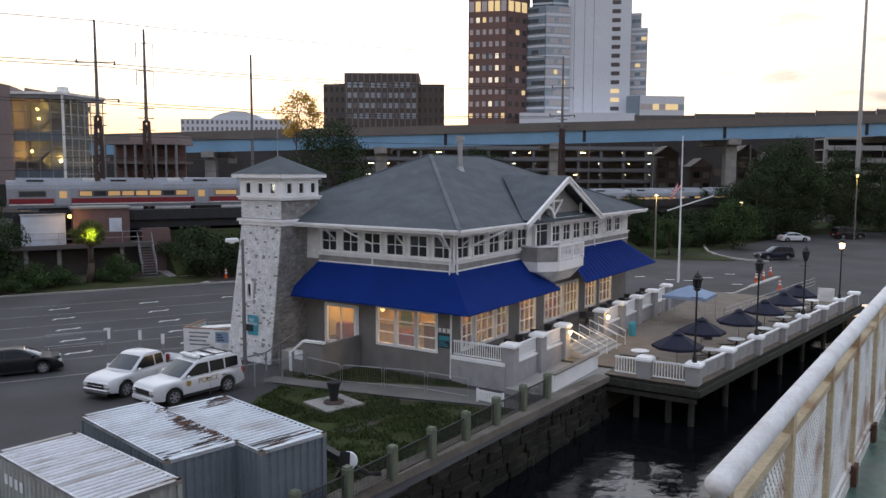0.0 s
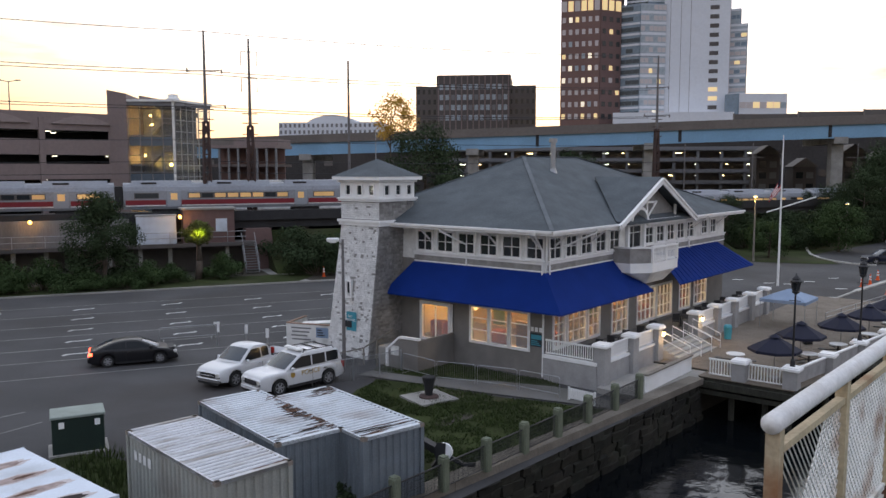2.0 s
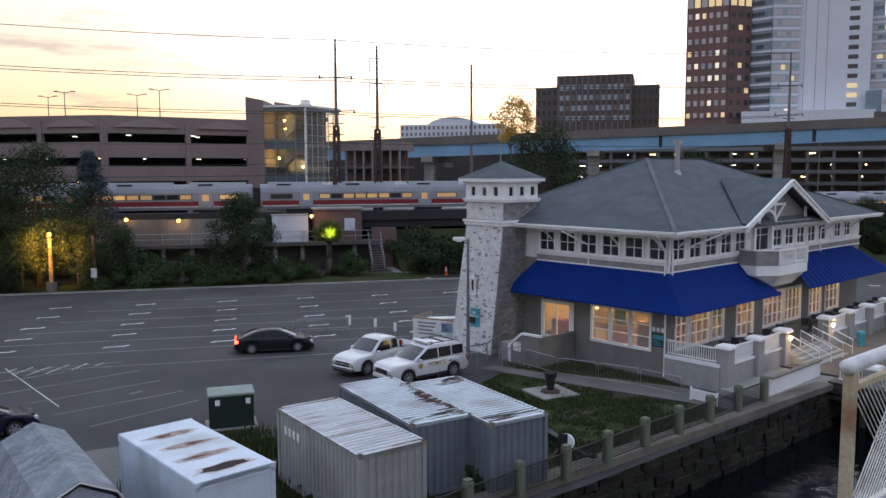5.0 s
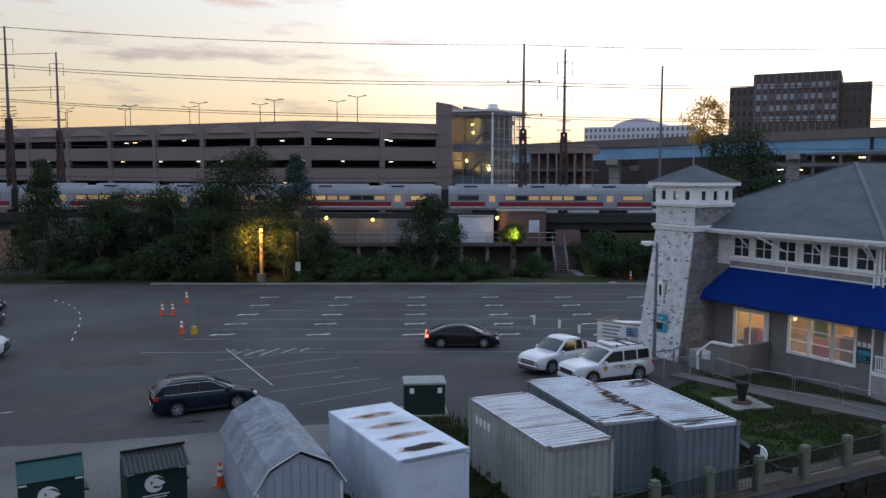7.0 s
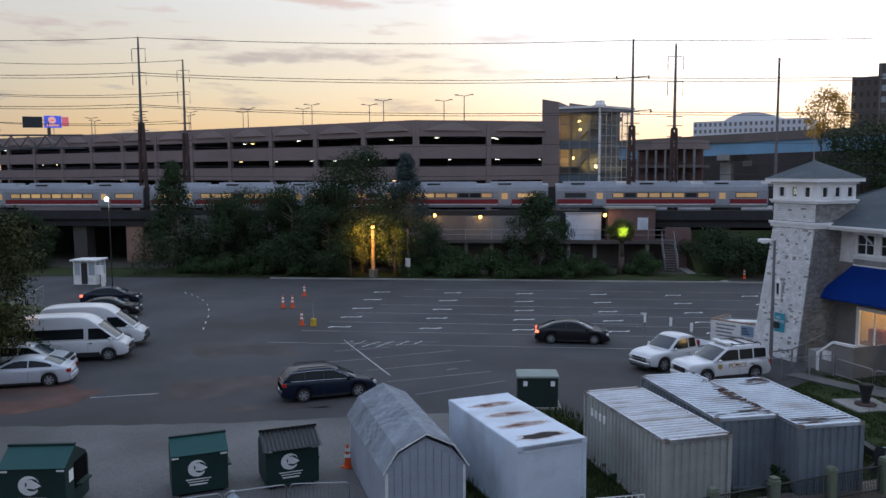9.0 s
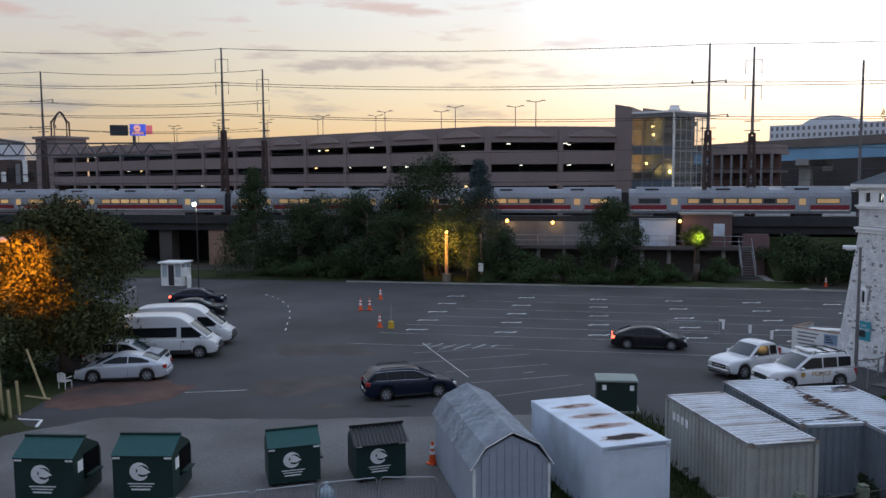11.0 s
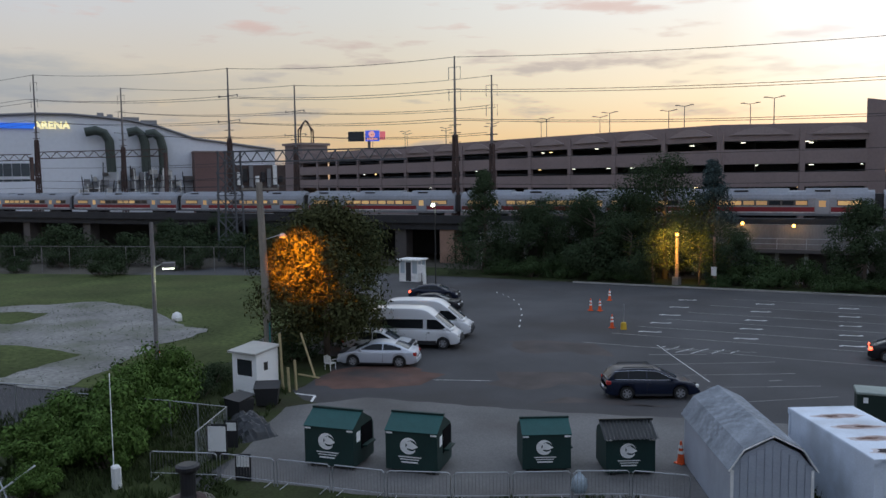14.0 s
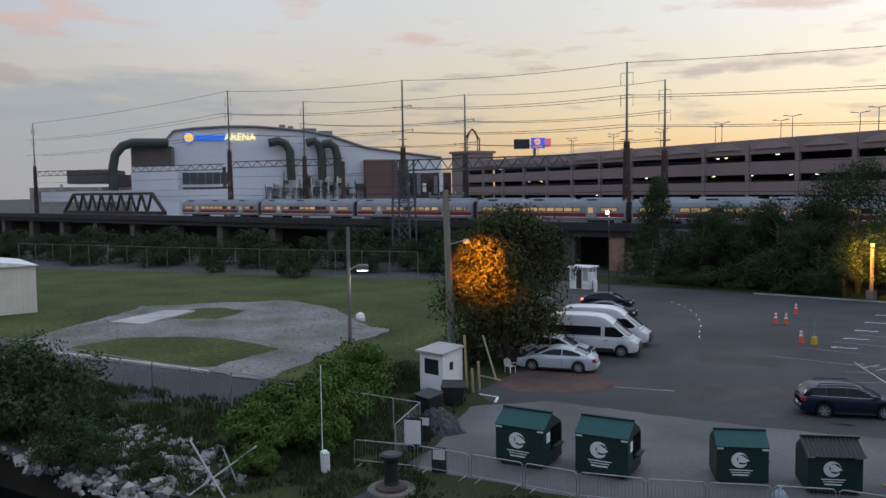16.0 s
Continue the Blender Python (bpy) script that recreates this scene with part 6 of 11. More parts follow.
# landings, zigzag flights and their solid balustrades
for i, z in enumerate((4.4, 8.2, 12.0, 15.8)):
    part("landing", Shape().box(0.1, 2.2, 0.5, 6.0, z - 0.2, z, fa), M["concrete"], st)
    part("landing", Shape().box(la - 2.0, la - 0.2, 0.5, 6.0, z + 1.7, z + 1.9, fa), M["concrete"], st)
    for x0, x1, z0, z1, y in ((2.2, la - 2.0, z, z + 1.9, 1.2), (la - 2.0, 2.2, z + 1.9, z + 3.8, 3.8)):
        part("flight", Shape().add([fa @ Vector(p) for p in ((x0, y, z0 - 0.25), (x1, y, z1 - 0.25), (x1, y + 1.4, z1 - 0.25), (x0, y + 1.4, z0 - 0.25), (x0, y, z0 + 0.9), (x1, y, z1 + 0.9), (x1, y + 0.08, z1 + 0.9), (x0, y + 0.08, z0 + 0.9))], [(3, 2, 1, 0), (0, 1, 5, 4), (4, 5, 6, 7), (7, 6, 2, 3), (1, 2, 6, 5), (3, 0, 4, 7)]), M["concrete"], st)
part("rear_wall", Shape().box(0.0, la - 0.3, 6.2, 6.5, 0, 20.4, fa), M["concrete"], st, "pale rear wall of the stairs")
# added ribbed wall behind the lattice face, blocks the sky beyond
part("lift_shaft", Shape().box(0.4, lb, 2.2, 2.5, 0, 20.4, fb), M["precast_grey"], st, "grey wall added behind the lattice to hide the sky")
for i in range(5):
    part("shaft_rib", Shape().box(0.4, lb, 1.9, 2.2, 3.6 + 3.8 * i, 4.3 + 3.8 * i, fb), M["concrete"], st)
# blue-grey glass bands at each landing and clear glass between
band = material("glass_band", (0.09, 0.12, 0.15), 0.25, 0.1, 0.3, 3, 0.0, spec=0.5)
for z0, z1 in ((0.2, 2.0), (5.6, 6.9), (9.2, 10.7), (14.5, 15.7)):
    part("glass_band", Shape().box(0.05, la - 0.1, 0.0, 0.04, z0, z1, fa), band, st, "blue-grey glass band")
stair_pane = glass_pane("stair_glass", (0.12, 0.14, 0.15), 0.05, 0.16)
for sh_, nm in ((Shape().box(0.05, la - 0.1, 0.06, 0.08, 0, 19.9, fa), "glazing"), (Shape().box(0.1, lb, 0.06, 0.08, 0, 19.9, fb), "glazing")):
    o = part(nm, sh_, stair_pane, st)
    o.visible_shadow = False
for i in range(5):
    x = la * i / 4
    part("mullion", Shape().box(x - 0.05, x + 0.05, -0.1, 0.02, 0, 19.9, fa), M["precast_grey"], st)
for z in (2.2, 4.8, 7.4, 10.9, 13.2, 15.9, 18.2):
    part("transom", Shape().box(0, la, -0.07, 0.01, z - 0.05, z + 0.05, fa), M["precast_grey"], st)
part("corner_post", Shape().rod((SC.x, SC.y - 0.2, 0), (SC.x, SC.y - 0.2, 20.4), 0.17, None, 8), M["white_worn"], st)
for i in range(7):
    x = lb * i / 6
    part("mullion", Shape().box(x - 0.045, x + 0.045, -0.16, -0.04, 0, 19.9, fb), M["galv"], st)
for i in range(13):
    part("transom", Shape().box(0, lb, -0.12, -0.03, 0.9 + 1.55 * i, 0.99 + 1.55 * i, fb), M["galv"], st)
for x, z in ((2.8, 18.6), (2.9, 17.4), (5.3, 15.2), (1.9, 13.2), (5.4, 11.9), (1.9, 6.9), (5.4, 5.8), (2.0, 3.6), (5.9, 18.6)):
    part("lamp_globe", Shape().ball(fa @ Vector((x, 0.7, z)), 0.2), stair_glow, st)
for x, z in ((3.0, 17.6), (1.6, 12.8), (5.0, 12.0), (2.2, 6.6), (5.0, 5.6)):
    lamp("stair_light", fa @ Vector((x, 2.6, z)), 270, (1.0, 0.72, 0.24), 0.3)

# open-framed brown station building behind the tracks
fbm = thing("frame_building", pose(-63.2, 150, 0), "brown open-framed station building behind the tracks", "building")
part("roof", Shape().box(0, 13.5, -0.4, 10, 15.4, 16.0).box(4.5, 13.5, 1, 9, 16.0, 17.2), M["precast"], fbm)
for i in range(8):
    part("column", Shape().box(1.9 * i - 0.18 + 0.1, 1.9 * i + 0.18 + 0.1, -0.3, 0.1, 0, 15.4), M["precast_grey"], fbm)
for z in (4.0, 8.0, 11.8):
    part("floor", Shape().box(0, 13.5, -0.2, 9.5, z, z + 0.5), M["parapet_brown"], fbm)
part("rear_wall", Shape().box(0, 13.5, 5, 5.3, 0, 15.4), M["brick_brown"], fbm)

# railway viaduct
NT = 94.0
s = Shape()
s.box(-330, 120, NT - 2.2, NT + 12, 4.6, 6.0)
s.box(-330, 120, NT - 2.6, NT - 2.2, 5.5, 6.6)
v = thing("railway_viaduct", RAIL, "concrete railway viaduct, its under-deck shade put into a near-black colour", "viaduct")
# near-black deck colour includes the shade under the viaduct
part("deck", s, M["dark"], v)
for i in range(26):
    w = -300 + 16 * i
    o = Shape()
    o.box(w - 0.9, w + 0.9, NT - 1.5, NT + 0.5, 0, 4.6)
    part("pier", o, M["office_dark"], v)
s = Shape()
# lit concrete pier: the warm light is put into its brown colour
part("pier", Shape().box(-53.5, -51.3, NT - 2.0, NT + 0.5, 0, 4.6).box(-51.2, -50.1, NT - 1.8, NT + 0.5, 0, 2.6), M["pier_brown"], v, "stained concrete pier, coloured brown as if lit")
# long near-black wall closes the underside, shade put into its colour
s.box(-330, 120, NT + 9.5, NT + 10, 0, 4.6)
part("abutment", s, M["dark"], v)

# commuter train
TRAIN_LIT = [glowing("train_window", (1.0, 0.60, 0.24), e) for e in (0.26, 0.09, 0.035)]
M["train_roof"] = material("train_roof", (0.30, 0.325, 0.36), 0.6, 0.1, 0.3, 4, 0.0, stain=0.3, dark=(0.3, 0.31, 0.33))


def train_car(m, first=False):
    c = thing("train_car", m, "silver commuter train car with a dark red stripe and lit windows", "train car", "train cars on the viaduct")
    half, h = 12.5, 3.15
    prof = [(-1.45, -0.25), (1.45, -0.25), (1.56, 0.3), (1.58, 1.0), (1.52, 2.1), (1.36, 2.6), (1.0, 2.95), (0.5, h), (-0.5, h), (-1.0, 2.95), (-1.36, 2.6), (-1.52, 2.1), (-1.58, 1.0), (-1.56, 0.3)]
    b = Shape()
    n = len(prof)
    b.add([(-half, y, z) for y, z in prof] + [(half, y, z) for y, z in prof], [tuple(range(n)), tuple(range(2 * n - 1, n - 1, -1))] + [((i + 1) % n, i, n + i, n + (i + 1) % n) for i in range(n)])
    part("body", b, M["train_silver"], c)
    for x0, x1 in ((-12.3, -8.1), (-6.4, 6.4), (8.1, 12.3)):
        part("stripe", Shape().box(x0, x1, -1.625, -1.55, 0.30, 0.92), M["train_red"], c, "dark red stripe")
        part("skirt_line", Shape().box(x0, x1, -1.61, -1.54, 0.14, 0.27), M["white_worn"], c)
    # roof fairings, grilles and current collector
    for x0, x1 in ((-11.6, -5.2), (-3.4, 3.6), (5.4, 11.8)):
        part("roof_fairing", Shape().add([(x, y, z) for x in (x0, x1) for y, z in ((-1.15, 2.8), (-0.85, 3.42), (0.85, 3.42), (1.15, 2.8))], [(0, 1, 2, 3), (7, 6, 5, 4), (0, 4, 5, 1), (1, 5, 6, 2), (2, 6, 7, 3)]), M["train_roof"], c, "pale grey roof fairing")
        part("roof_grille", Shape().box(x0 + 1.0, x0 + 2.6, -1.12, -0.9, 2.98, 3.2), M["dark"], c)
    part("window_band", Shape().box(-5.7, 5.7, -1.60, -1.5, 1.12, 1.86), M["office_dark"], c, "dark window band")
    for x0 in (-11.4, 8.7):
        part("window_band", Shape().box(x0, x0 + 2.6, -1.60, -1.5, 1.12, 1.86), M["office_dark"], c)
    glow_row = rg.random()
    for x in [-5.0 + 1.43 * i for i in range(8)] + [-10.7, -9.5, 9.4, 10.6]:
        pick = rg.random()
        mt = TRAIN_LIT[0] if pick < 0.22 * (0.4 + glow_row) else (TRAIN_LIT[1] if pick < 0.36 else (TRAIN_LIT[2] if pick < 0.75 else M["dark_glass"]))
        part("window", Shape().box(x - 0.60, x + 0.60, -1.615, -1.55, 1.2, 1.76), mt, c)
    for x in (-7.2, 7.2):
        d = part("door", Shape().box(x - 0.72, x + 0.72, -1.60, -1.5, 0.05, 2.1), M["train_roof"], c, "sliding door pair")
        part("door_window", Shape().box(x - 0.36, x + 0.36, -1.615, -1.55, 0.95, 1.8), TRAIN_LIT[0] if rg.random() < 0.35 else TRAIN_LIT[1], d)
    for bx_ in (-8, 8):
        part("bogie", Shape().box(bx_ - 1.5, bx_ + 1.5, -1.2, 1.2, -1.1, -0.26), M["dark"], c)
    part("gangway", Shape().box(half, half + 0.85, -1.2, 1.2, 0.0, 2.7), M["black_metal"], c, "black rubber gangway")
    part("end_door", Shape().box(-12.56, -12.49, -0.5, 0.5, 0.4, 2.4), M["dark_glass"], c)
    return c


for i in range(7):
    train_car(RAIL @ Matrix.Translation((-142.3 + 25.9 * i, NT + 1.6, 7.05)) @ Matrix.Diagonal((1, 1, 0.86, 1)))
for i in range(2):
    train_car(RAIL @ Matrix.Translation((92.0 + 25.9 * i, NT + 4.6, 5.1)) @ Matrix.Diagonal((1, 1, 0.86, 1)))

# highway bridge on the far side
hw = thing("highway_bridge", pose(0, 0, 0), "long highway bridge with light blue steel girders on concrete piers", "bridge")
HA, HB = Vector((-190, 186, 11.2)), Vector((240, 172, 22.7))
s = Shape()
s.sheet(HA + Vector((0, 0, 2.6)), HB + Vector((0, 0, 2.4)), HB + Vector((2, 22, 2.4)), HA + Vector((2, 22, 2.6)), 0.5)
part("road_deck", s, M["concrete"], hw)
s = Shape()
s.beam(HA + Vector((0, 0, 1.2)), HB + Vector((0, 0, 1.1)), 0.4, 2.8)
part("girder", s, M["blue_steel"], hw, "light blue painted girder")
s = Shape()
s.beam(HA + Vector((0, -0.4, 3.5)), HB + Vector((0, -0.4, 3.4)), 0.4, 1.9)
M["parapet_dim"] = material("parapet_dim", (0.17, 0.15, 0.135), 0.9, 0.12, 0.1, 2, 0.1, stain=0.4)
part("parapet", s, M["parapet_dim"], hw)
for i in range(13):  # dark sound screen on the far carriageway
    p, q = HA.lerp(HB, 0.545 + 0.032 * i), HA.lerp(HB, 0.545 + 0.032 * i + 0.03205)
    part("sound_screen", Shape().box(p.x, q.x, p.y + 9, p.y + 9.3, p.z + 3.6, p.z + 6.1), M["office_dark"], hw, "dark brown sound screen")
    part("screen_post", Shape().box(p.x - 0.15, p.x + 0.15, p.y + 8.8, p.y + 9.0, p.z + 3.6, p.z + 6.2), M["parapet_dim"], hw)
for i in range(14):
    p = HA.lerp(HB, (i + 0.2) / 14)
    part("girder_gap", Shape().box(p.x - 0.35, p.x + 0.35, p.y - 0.26, p.y - 0.2, p.z + 0.0, p.z + 2.55), M["dark"], hw, "dark joint between girders")
for i in range(11):
    p = HA.lerp(HB, (i + 0.5) / 11)
    o = Shape()
    o.box(p.x - 1.2, p.x + 1.2, p.y + 1.5, p.y + 4, 0, p.z)
    o.box(p.x - 1.4, p.x + 1.4, p.y - 0.5, p.y + 20, p.z - 1.4, p.z)
    part("pier", o, M["concrete"], hw)


def block(name, m, w, d, h, mat, label, cat, rows, cols, win, z0=0.0, side_cols=0, wz=(0.3, 0.75), wx=0.6, lit=0.0, litmat=None, sill=False):
    """An office block whose front looks along -y, with separate windows."""
    t = thing(name, m, label, cat)
    part("wall", Shape().box(0, w, 0, d, 0, h), mat, t)
    fh = (h - z0) / rows
    proto = {}
    for face in range(2 if side_cols else 1):
        nc, span = (cols, w) if face == 0 else (side_cols, d)
        cw = span / nc
        for key, mt in (("dark", win), ("lit", litmat or win)):
            sh = Shape()
            if face == 0:
                sh.box(-cw * wx / 2, cw * wx / 2, -0.12, 0.02, 0, fh * (wz[1] - wz[0]))
            else:
                sh.box(-0.12, 0.02, -cw * wx / 2, cw * wx / 2, 0, fh * (wz[1] - wz[0]))
            proto[key] = sh.mesh("window", mt)
        for r in range(rows):
            for c in range(nc):
                o = bpy.data.objects.new("window", proto["lit" if rg.random() < lit else "dark"])
                scene.collection.objects.link(o)
                o.parent = t
                z = z0 + fh * (r + wz[0])
                o.location = ((c + 0.5) * cw, 0, z) if face == 0 else (0, (c + 0.5) * cw, z)
    return t


lit_white = glowing("lit_pane", (1.0, 0.88, 0.74), 0.3)
lit_yellow = glowing("lit_pane_yellow", (1.0, 0.82, 0.6), 0.35)
pale_win = material("pale_window", (0.55, 0.50, 0.49), 0.3, 0.1, 0.2, 2, 0)
# brown brick tower, white and glass tower: outlines in plan, seen face by face
def tower(name, pts, z0, z1, mats, label, grids, roof_mat=None):
    """A tower over plan corners; each visible face has its own wall and grid of windows:
    (columns, heights, width share, window height, materials with their odds)."""
    t = thing(name, pose(0, 0, 0), label, "tower block")
    back = [Vector(p) + Vector((4, 26)) for p in (pts[-1], pts[0])]
    ring = [Vector(p) for p in pts] + back
    core = Shape().prism([tuple(p) for p in ring], 0, z1)
    part("core", core, mats[0], t)
    for i, (p, q) in enumerate(zip(pts, pts[1:])):
        f, L = face_frame(Vector(p), Vector(q))
        part("wall", Shape().box(0, L, -0.3, 0.05, 0, z1, f), mats[i % len(mats)], t)
        for cols, zs, share, wh, odds in grids[i]:
            cw = L / cols
            protos = [Shape().box(-cw * share / 2, cw * share / 2, -0.42, -0.2, 0, wh).mesh("window", mt) for mt, _ in odds]
            for z in zs:
                for cidx in range(cols):
                    v, pick = rg.random(), 0
                    while pick < len(odds) - 1 and v > odds[pick][1]:
                        v -= odds[pick][1]
                        pick += 1
                    o = bpy.data.objects.new("window", protos[pick])
                    scene.collection.objects.link(o)
                    o.parent, o.matrix_basis = t, f @ Matrix.Translation(((cidx + 0.5) * cw, 0, z))
    return t


# darker brick: shade on the tower's side, plain dark brick elsewhere
M["brick_shade"] = material("brick_shade", (0.16, 0.10, 0.092), 0.9, 0.1, 0.1, 2, 0.05)
M["glass_blue"] = material("glass_blue", (0.20, 0.27, 0.33), 0.2, 0.15, 0.1, 1, 0.0, spec=0.4)
M["glass_deep"] = material("glass_deep", (0.055, 0.075, 0.09), 0.15, 0.15, 0.1, 1, 0.0, spec=0.4)
lit_dim = glowing("lit_pane_dim", (1.0, 0.74, 0.38), 0.42)
lit_pale = glowing("lit_pane_pale", (1.0, 0.9, 0.72), 0.55)
rows_b = [12.6 + 5.02 * i for i in range(13)]
# brick and glass towers: side faces shaded by darker wall and pane colours
tower("brick_tower", [(10.5, 349), (26.6, 345), (35.6, 351)], 0, 122, [M["brick_brown"], M["brick_shade"]], "tall brown brick office tower with small square windows", [
    [(6, rows_b, 0.52, 2.1, ((pale_win, 0.70), (lit_pale, 0.12), (lit_dim, 0.06), (M["tower_glass"], 0.12))), (6, [77.4], 0.78, 4.2, ((lit_dim, 0.6), (pale_win, 0.4))), (6, [84 + 5 * i for i in range(7)], 0.52, 2.1, ((pale_win, 0.8), (lit_pale, 0.2)))],
    [(3, rows_b, 0.5, 2.0, ((M["dark_glass"], 0.7), (pale_win, 0.18), (lit_dim, 0.12))), (3, [77.4], 0.75, 4.2, ((lit_dim, 0.6), (pale_win, 0.4))), (3, [84 + 5 * i for i in range(7)], 0.5, 2.0, ((M["dark_glass"], 1.0),))]])
rows_g = [15.0 + 4.35 * i for i in range(15)]
tower("glass_tower", [(35.2, 352), (43.2, 347), (54.0, 350)], 0, 80, [M["glass_blue"], M["tower_glass"]], "grey glass office tower with white floor bands", [
    [(1, rows_g, 1.0, 0.9, ((M["tower_white"], 1),)), (3, [z + 1.5 for z in rows_g], 0.96, 1.7, ((M["glass_deep"], 0.74), (lit_dim, 0.08), (M["glass_blue"], 0.18)))],
    [(1, rows_g, 1.0, 1.1, ((M["tower_white"], 1),)), (6, [z + 1.7 for z in rows_g], 0.86, 1.9, ((pale_win, 0.62), (lit_pale, 0.06), (lit_dim, 0.05), (M["tower_glass"], 0.27)))]])
tower("glass_penthouse", [(38.5, 357), (47.0, 354), (54.0, 356)], 0, 90, [M["glass_deep"], M["glass_blue"]], "set-back dark glass top floors of the office tower", [
    [(1, [82.0, 86.5], 1.0, 0.8, ((M["tower_white"], 1),))], [(1, [82.0, 86.5], 1.0, 0.8, ((M["tower_white"], 1),))]])
# narrow side wall is tinted pink, sunset light put into its colour
wt_ = tower("white_tower", [(53.4, 351), (79.6, 348), (80.8, 356)], 0, 128, [M["tower_white"], M["rust_rim"]], "plain white concrete tower with one column of dark windows", [
    [(1, [127.0], 1.0, 0.8, ((M["tower_white"], 1),))], []])
f_w, L_w = face_frame(Vector((53.4, 351)), Vector((79.6, 348)))
for x in (2.6, 6.9, 10.8):
    part("joint", Shape().box(x - 0.09, x + 0.09, -0.34, -0.28, 0, 126, f_w), M["precast_grey"], wt_, "dark joint between panels")
for i in range(26):
    z = 32.5 + 3.72 * i
    part("window", Shape().box(18.4, 22.0, -0.36, -0.2, z, z + 1.7, f_w), lit_dim if i in (2, 3) else M["office_dark"], wt_)
rows_w = [16.0 + 3.75 * i for i in range(15)]
for nm, pp, zz in (("side_wing", [(80.2, 352), (87.0, 350), (88.4, 356)], 71.5), ("side_wing", [(80.0, 353.5), (84.6, 352), (86.0, 357)], 78.0)):
    tower(nm, pp, 0, zz, [M["tower_glass"], M["glass_blue"]], "narrow stepped glass wing beside the white tower", [
        [(1, [z for z in rows_w if z < zz - 1] + [zz - 1.0], 1.0, 0.9, ((M["tower_white"], 1),)), (3, [z + 1.4 for z in rows_w + [72.4] if z < zz - 3], 0.9, 1.5, ((M["glass_blue"], 0.55), (pale_win, 0.38), (lit_dim, 0.07)))], []])
tower("low_wing", [(77.6, 343), (82.0, 339), (101.5, 342)], 0, 41.8, [M["glass_blue"], M["tower_white"]], "low white wing with a lit window band", [
    [], [(7, [36.0], 0.92, 2.4, ((pale_win, 0.6), (lit_dim, 0.2), (M["tower_glass"], 0.2)))]])
tower("podium", [(31.6, 337), (62.0, 336), (80.0, 338)], 0, 34.4, [M["tower_white"]], "plain white podium under the towers", [[], []])
# dark office block
p = az(8.45, 420)
do = block("dark_office", pose(p.x, p.y, 0), 62, 40, 54, M["office_dark"], "dark brown office block with vertical ribs and a taller middle", "office block", 5, 22, M["dark_glass"], 28, 0, (0.25, 0.7), 0.45)
part("middle_block", Shape().box(11, 49, -1.5, 36, 0, 59.5), M["office_dark"], do)
for r in range(4):
    for i in range(12):
        part("window", Shape().box(12.6 + 3 * i, 14.4 + 3 * i, -1.6, -1.45, 36.5 + 5.2 * r, 39.2 + 5.2 * r), M["tower_glass"] if (i * 3 + r) % 4 else M["precast_grey"], do)
for i in range(13):
    part("rib", Shape().box(12 + 3 * i - 0.3, 12 + 3 * i + 0.3, -2.0, -1.4, 20, 59), M["precast"], do)
# pale building with a curved roof
p = az(18.05, 520)
t = block("pale_hall", pose(p.x, p.y, 0), 66, 30, 41, M["tower_white"], "pale hall with a shallow curved roof", "hall", 2, 22, M["precast_grey"], 33, 0, (0.2, 0.75), 0.45)
s = Shape()
s.slab([(18 + 32 * k / 12, 41 + 4.6 * math.sin(math.pi * k / 12) ** 0.7) for k in range(13)], 1, 28)
part("curved_roof", s, M["tower_white"], t)


# ---- containers and sheds on the quay ----
M["cont_corner"] = material("cont_corner", (0.26, 0.22, 0.19), 0.85, 0.25, 3.0, 20, 0.2, stain=0.6, dark=(0.14, 0.07, 0.04))

# darker strips for the roof grooves: rib shading and grime in one colour
M["groove_dirt"] = material("groove_dirt", (0.20, 0.205, 0.21), 0.8, 0.3, 1.5, 18, 0.1, stain=0.9, dark=(0.36, 0.38, 0.40), stretch=(0.4, 2.5, 1))


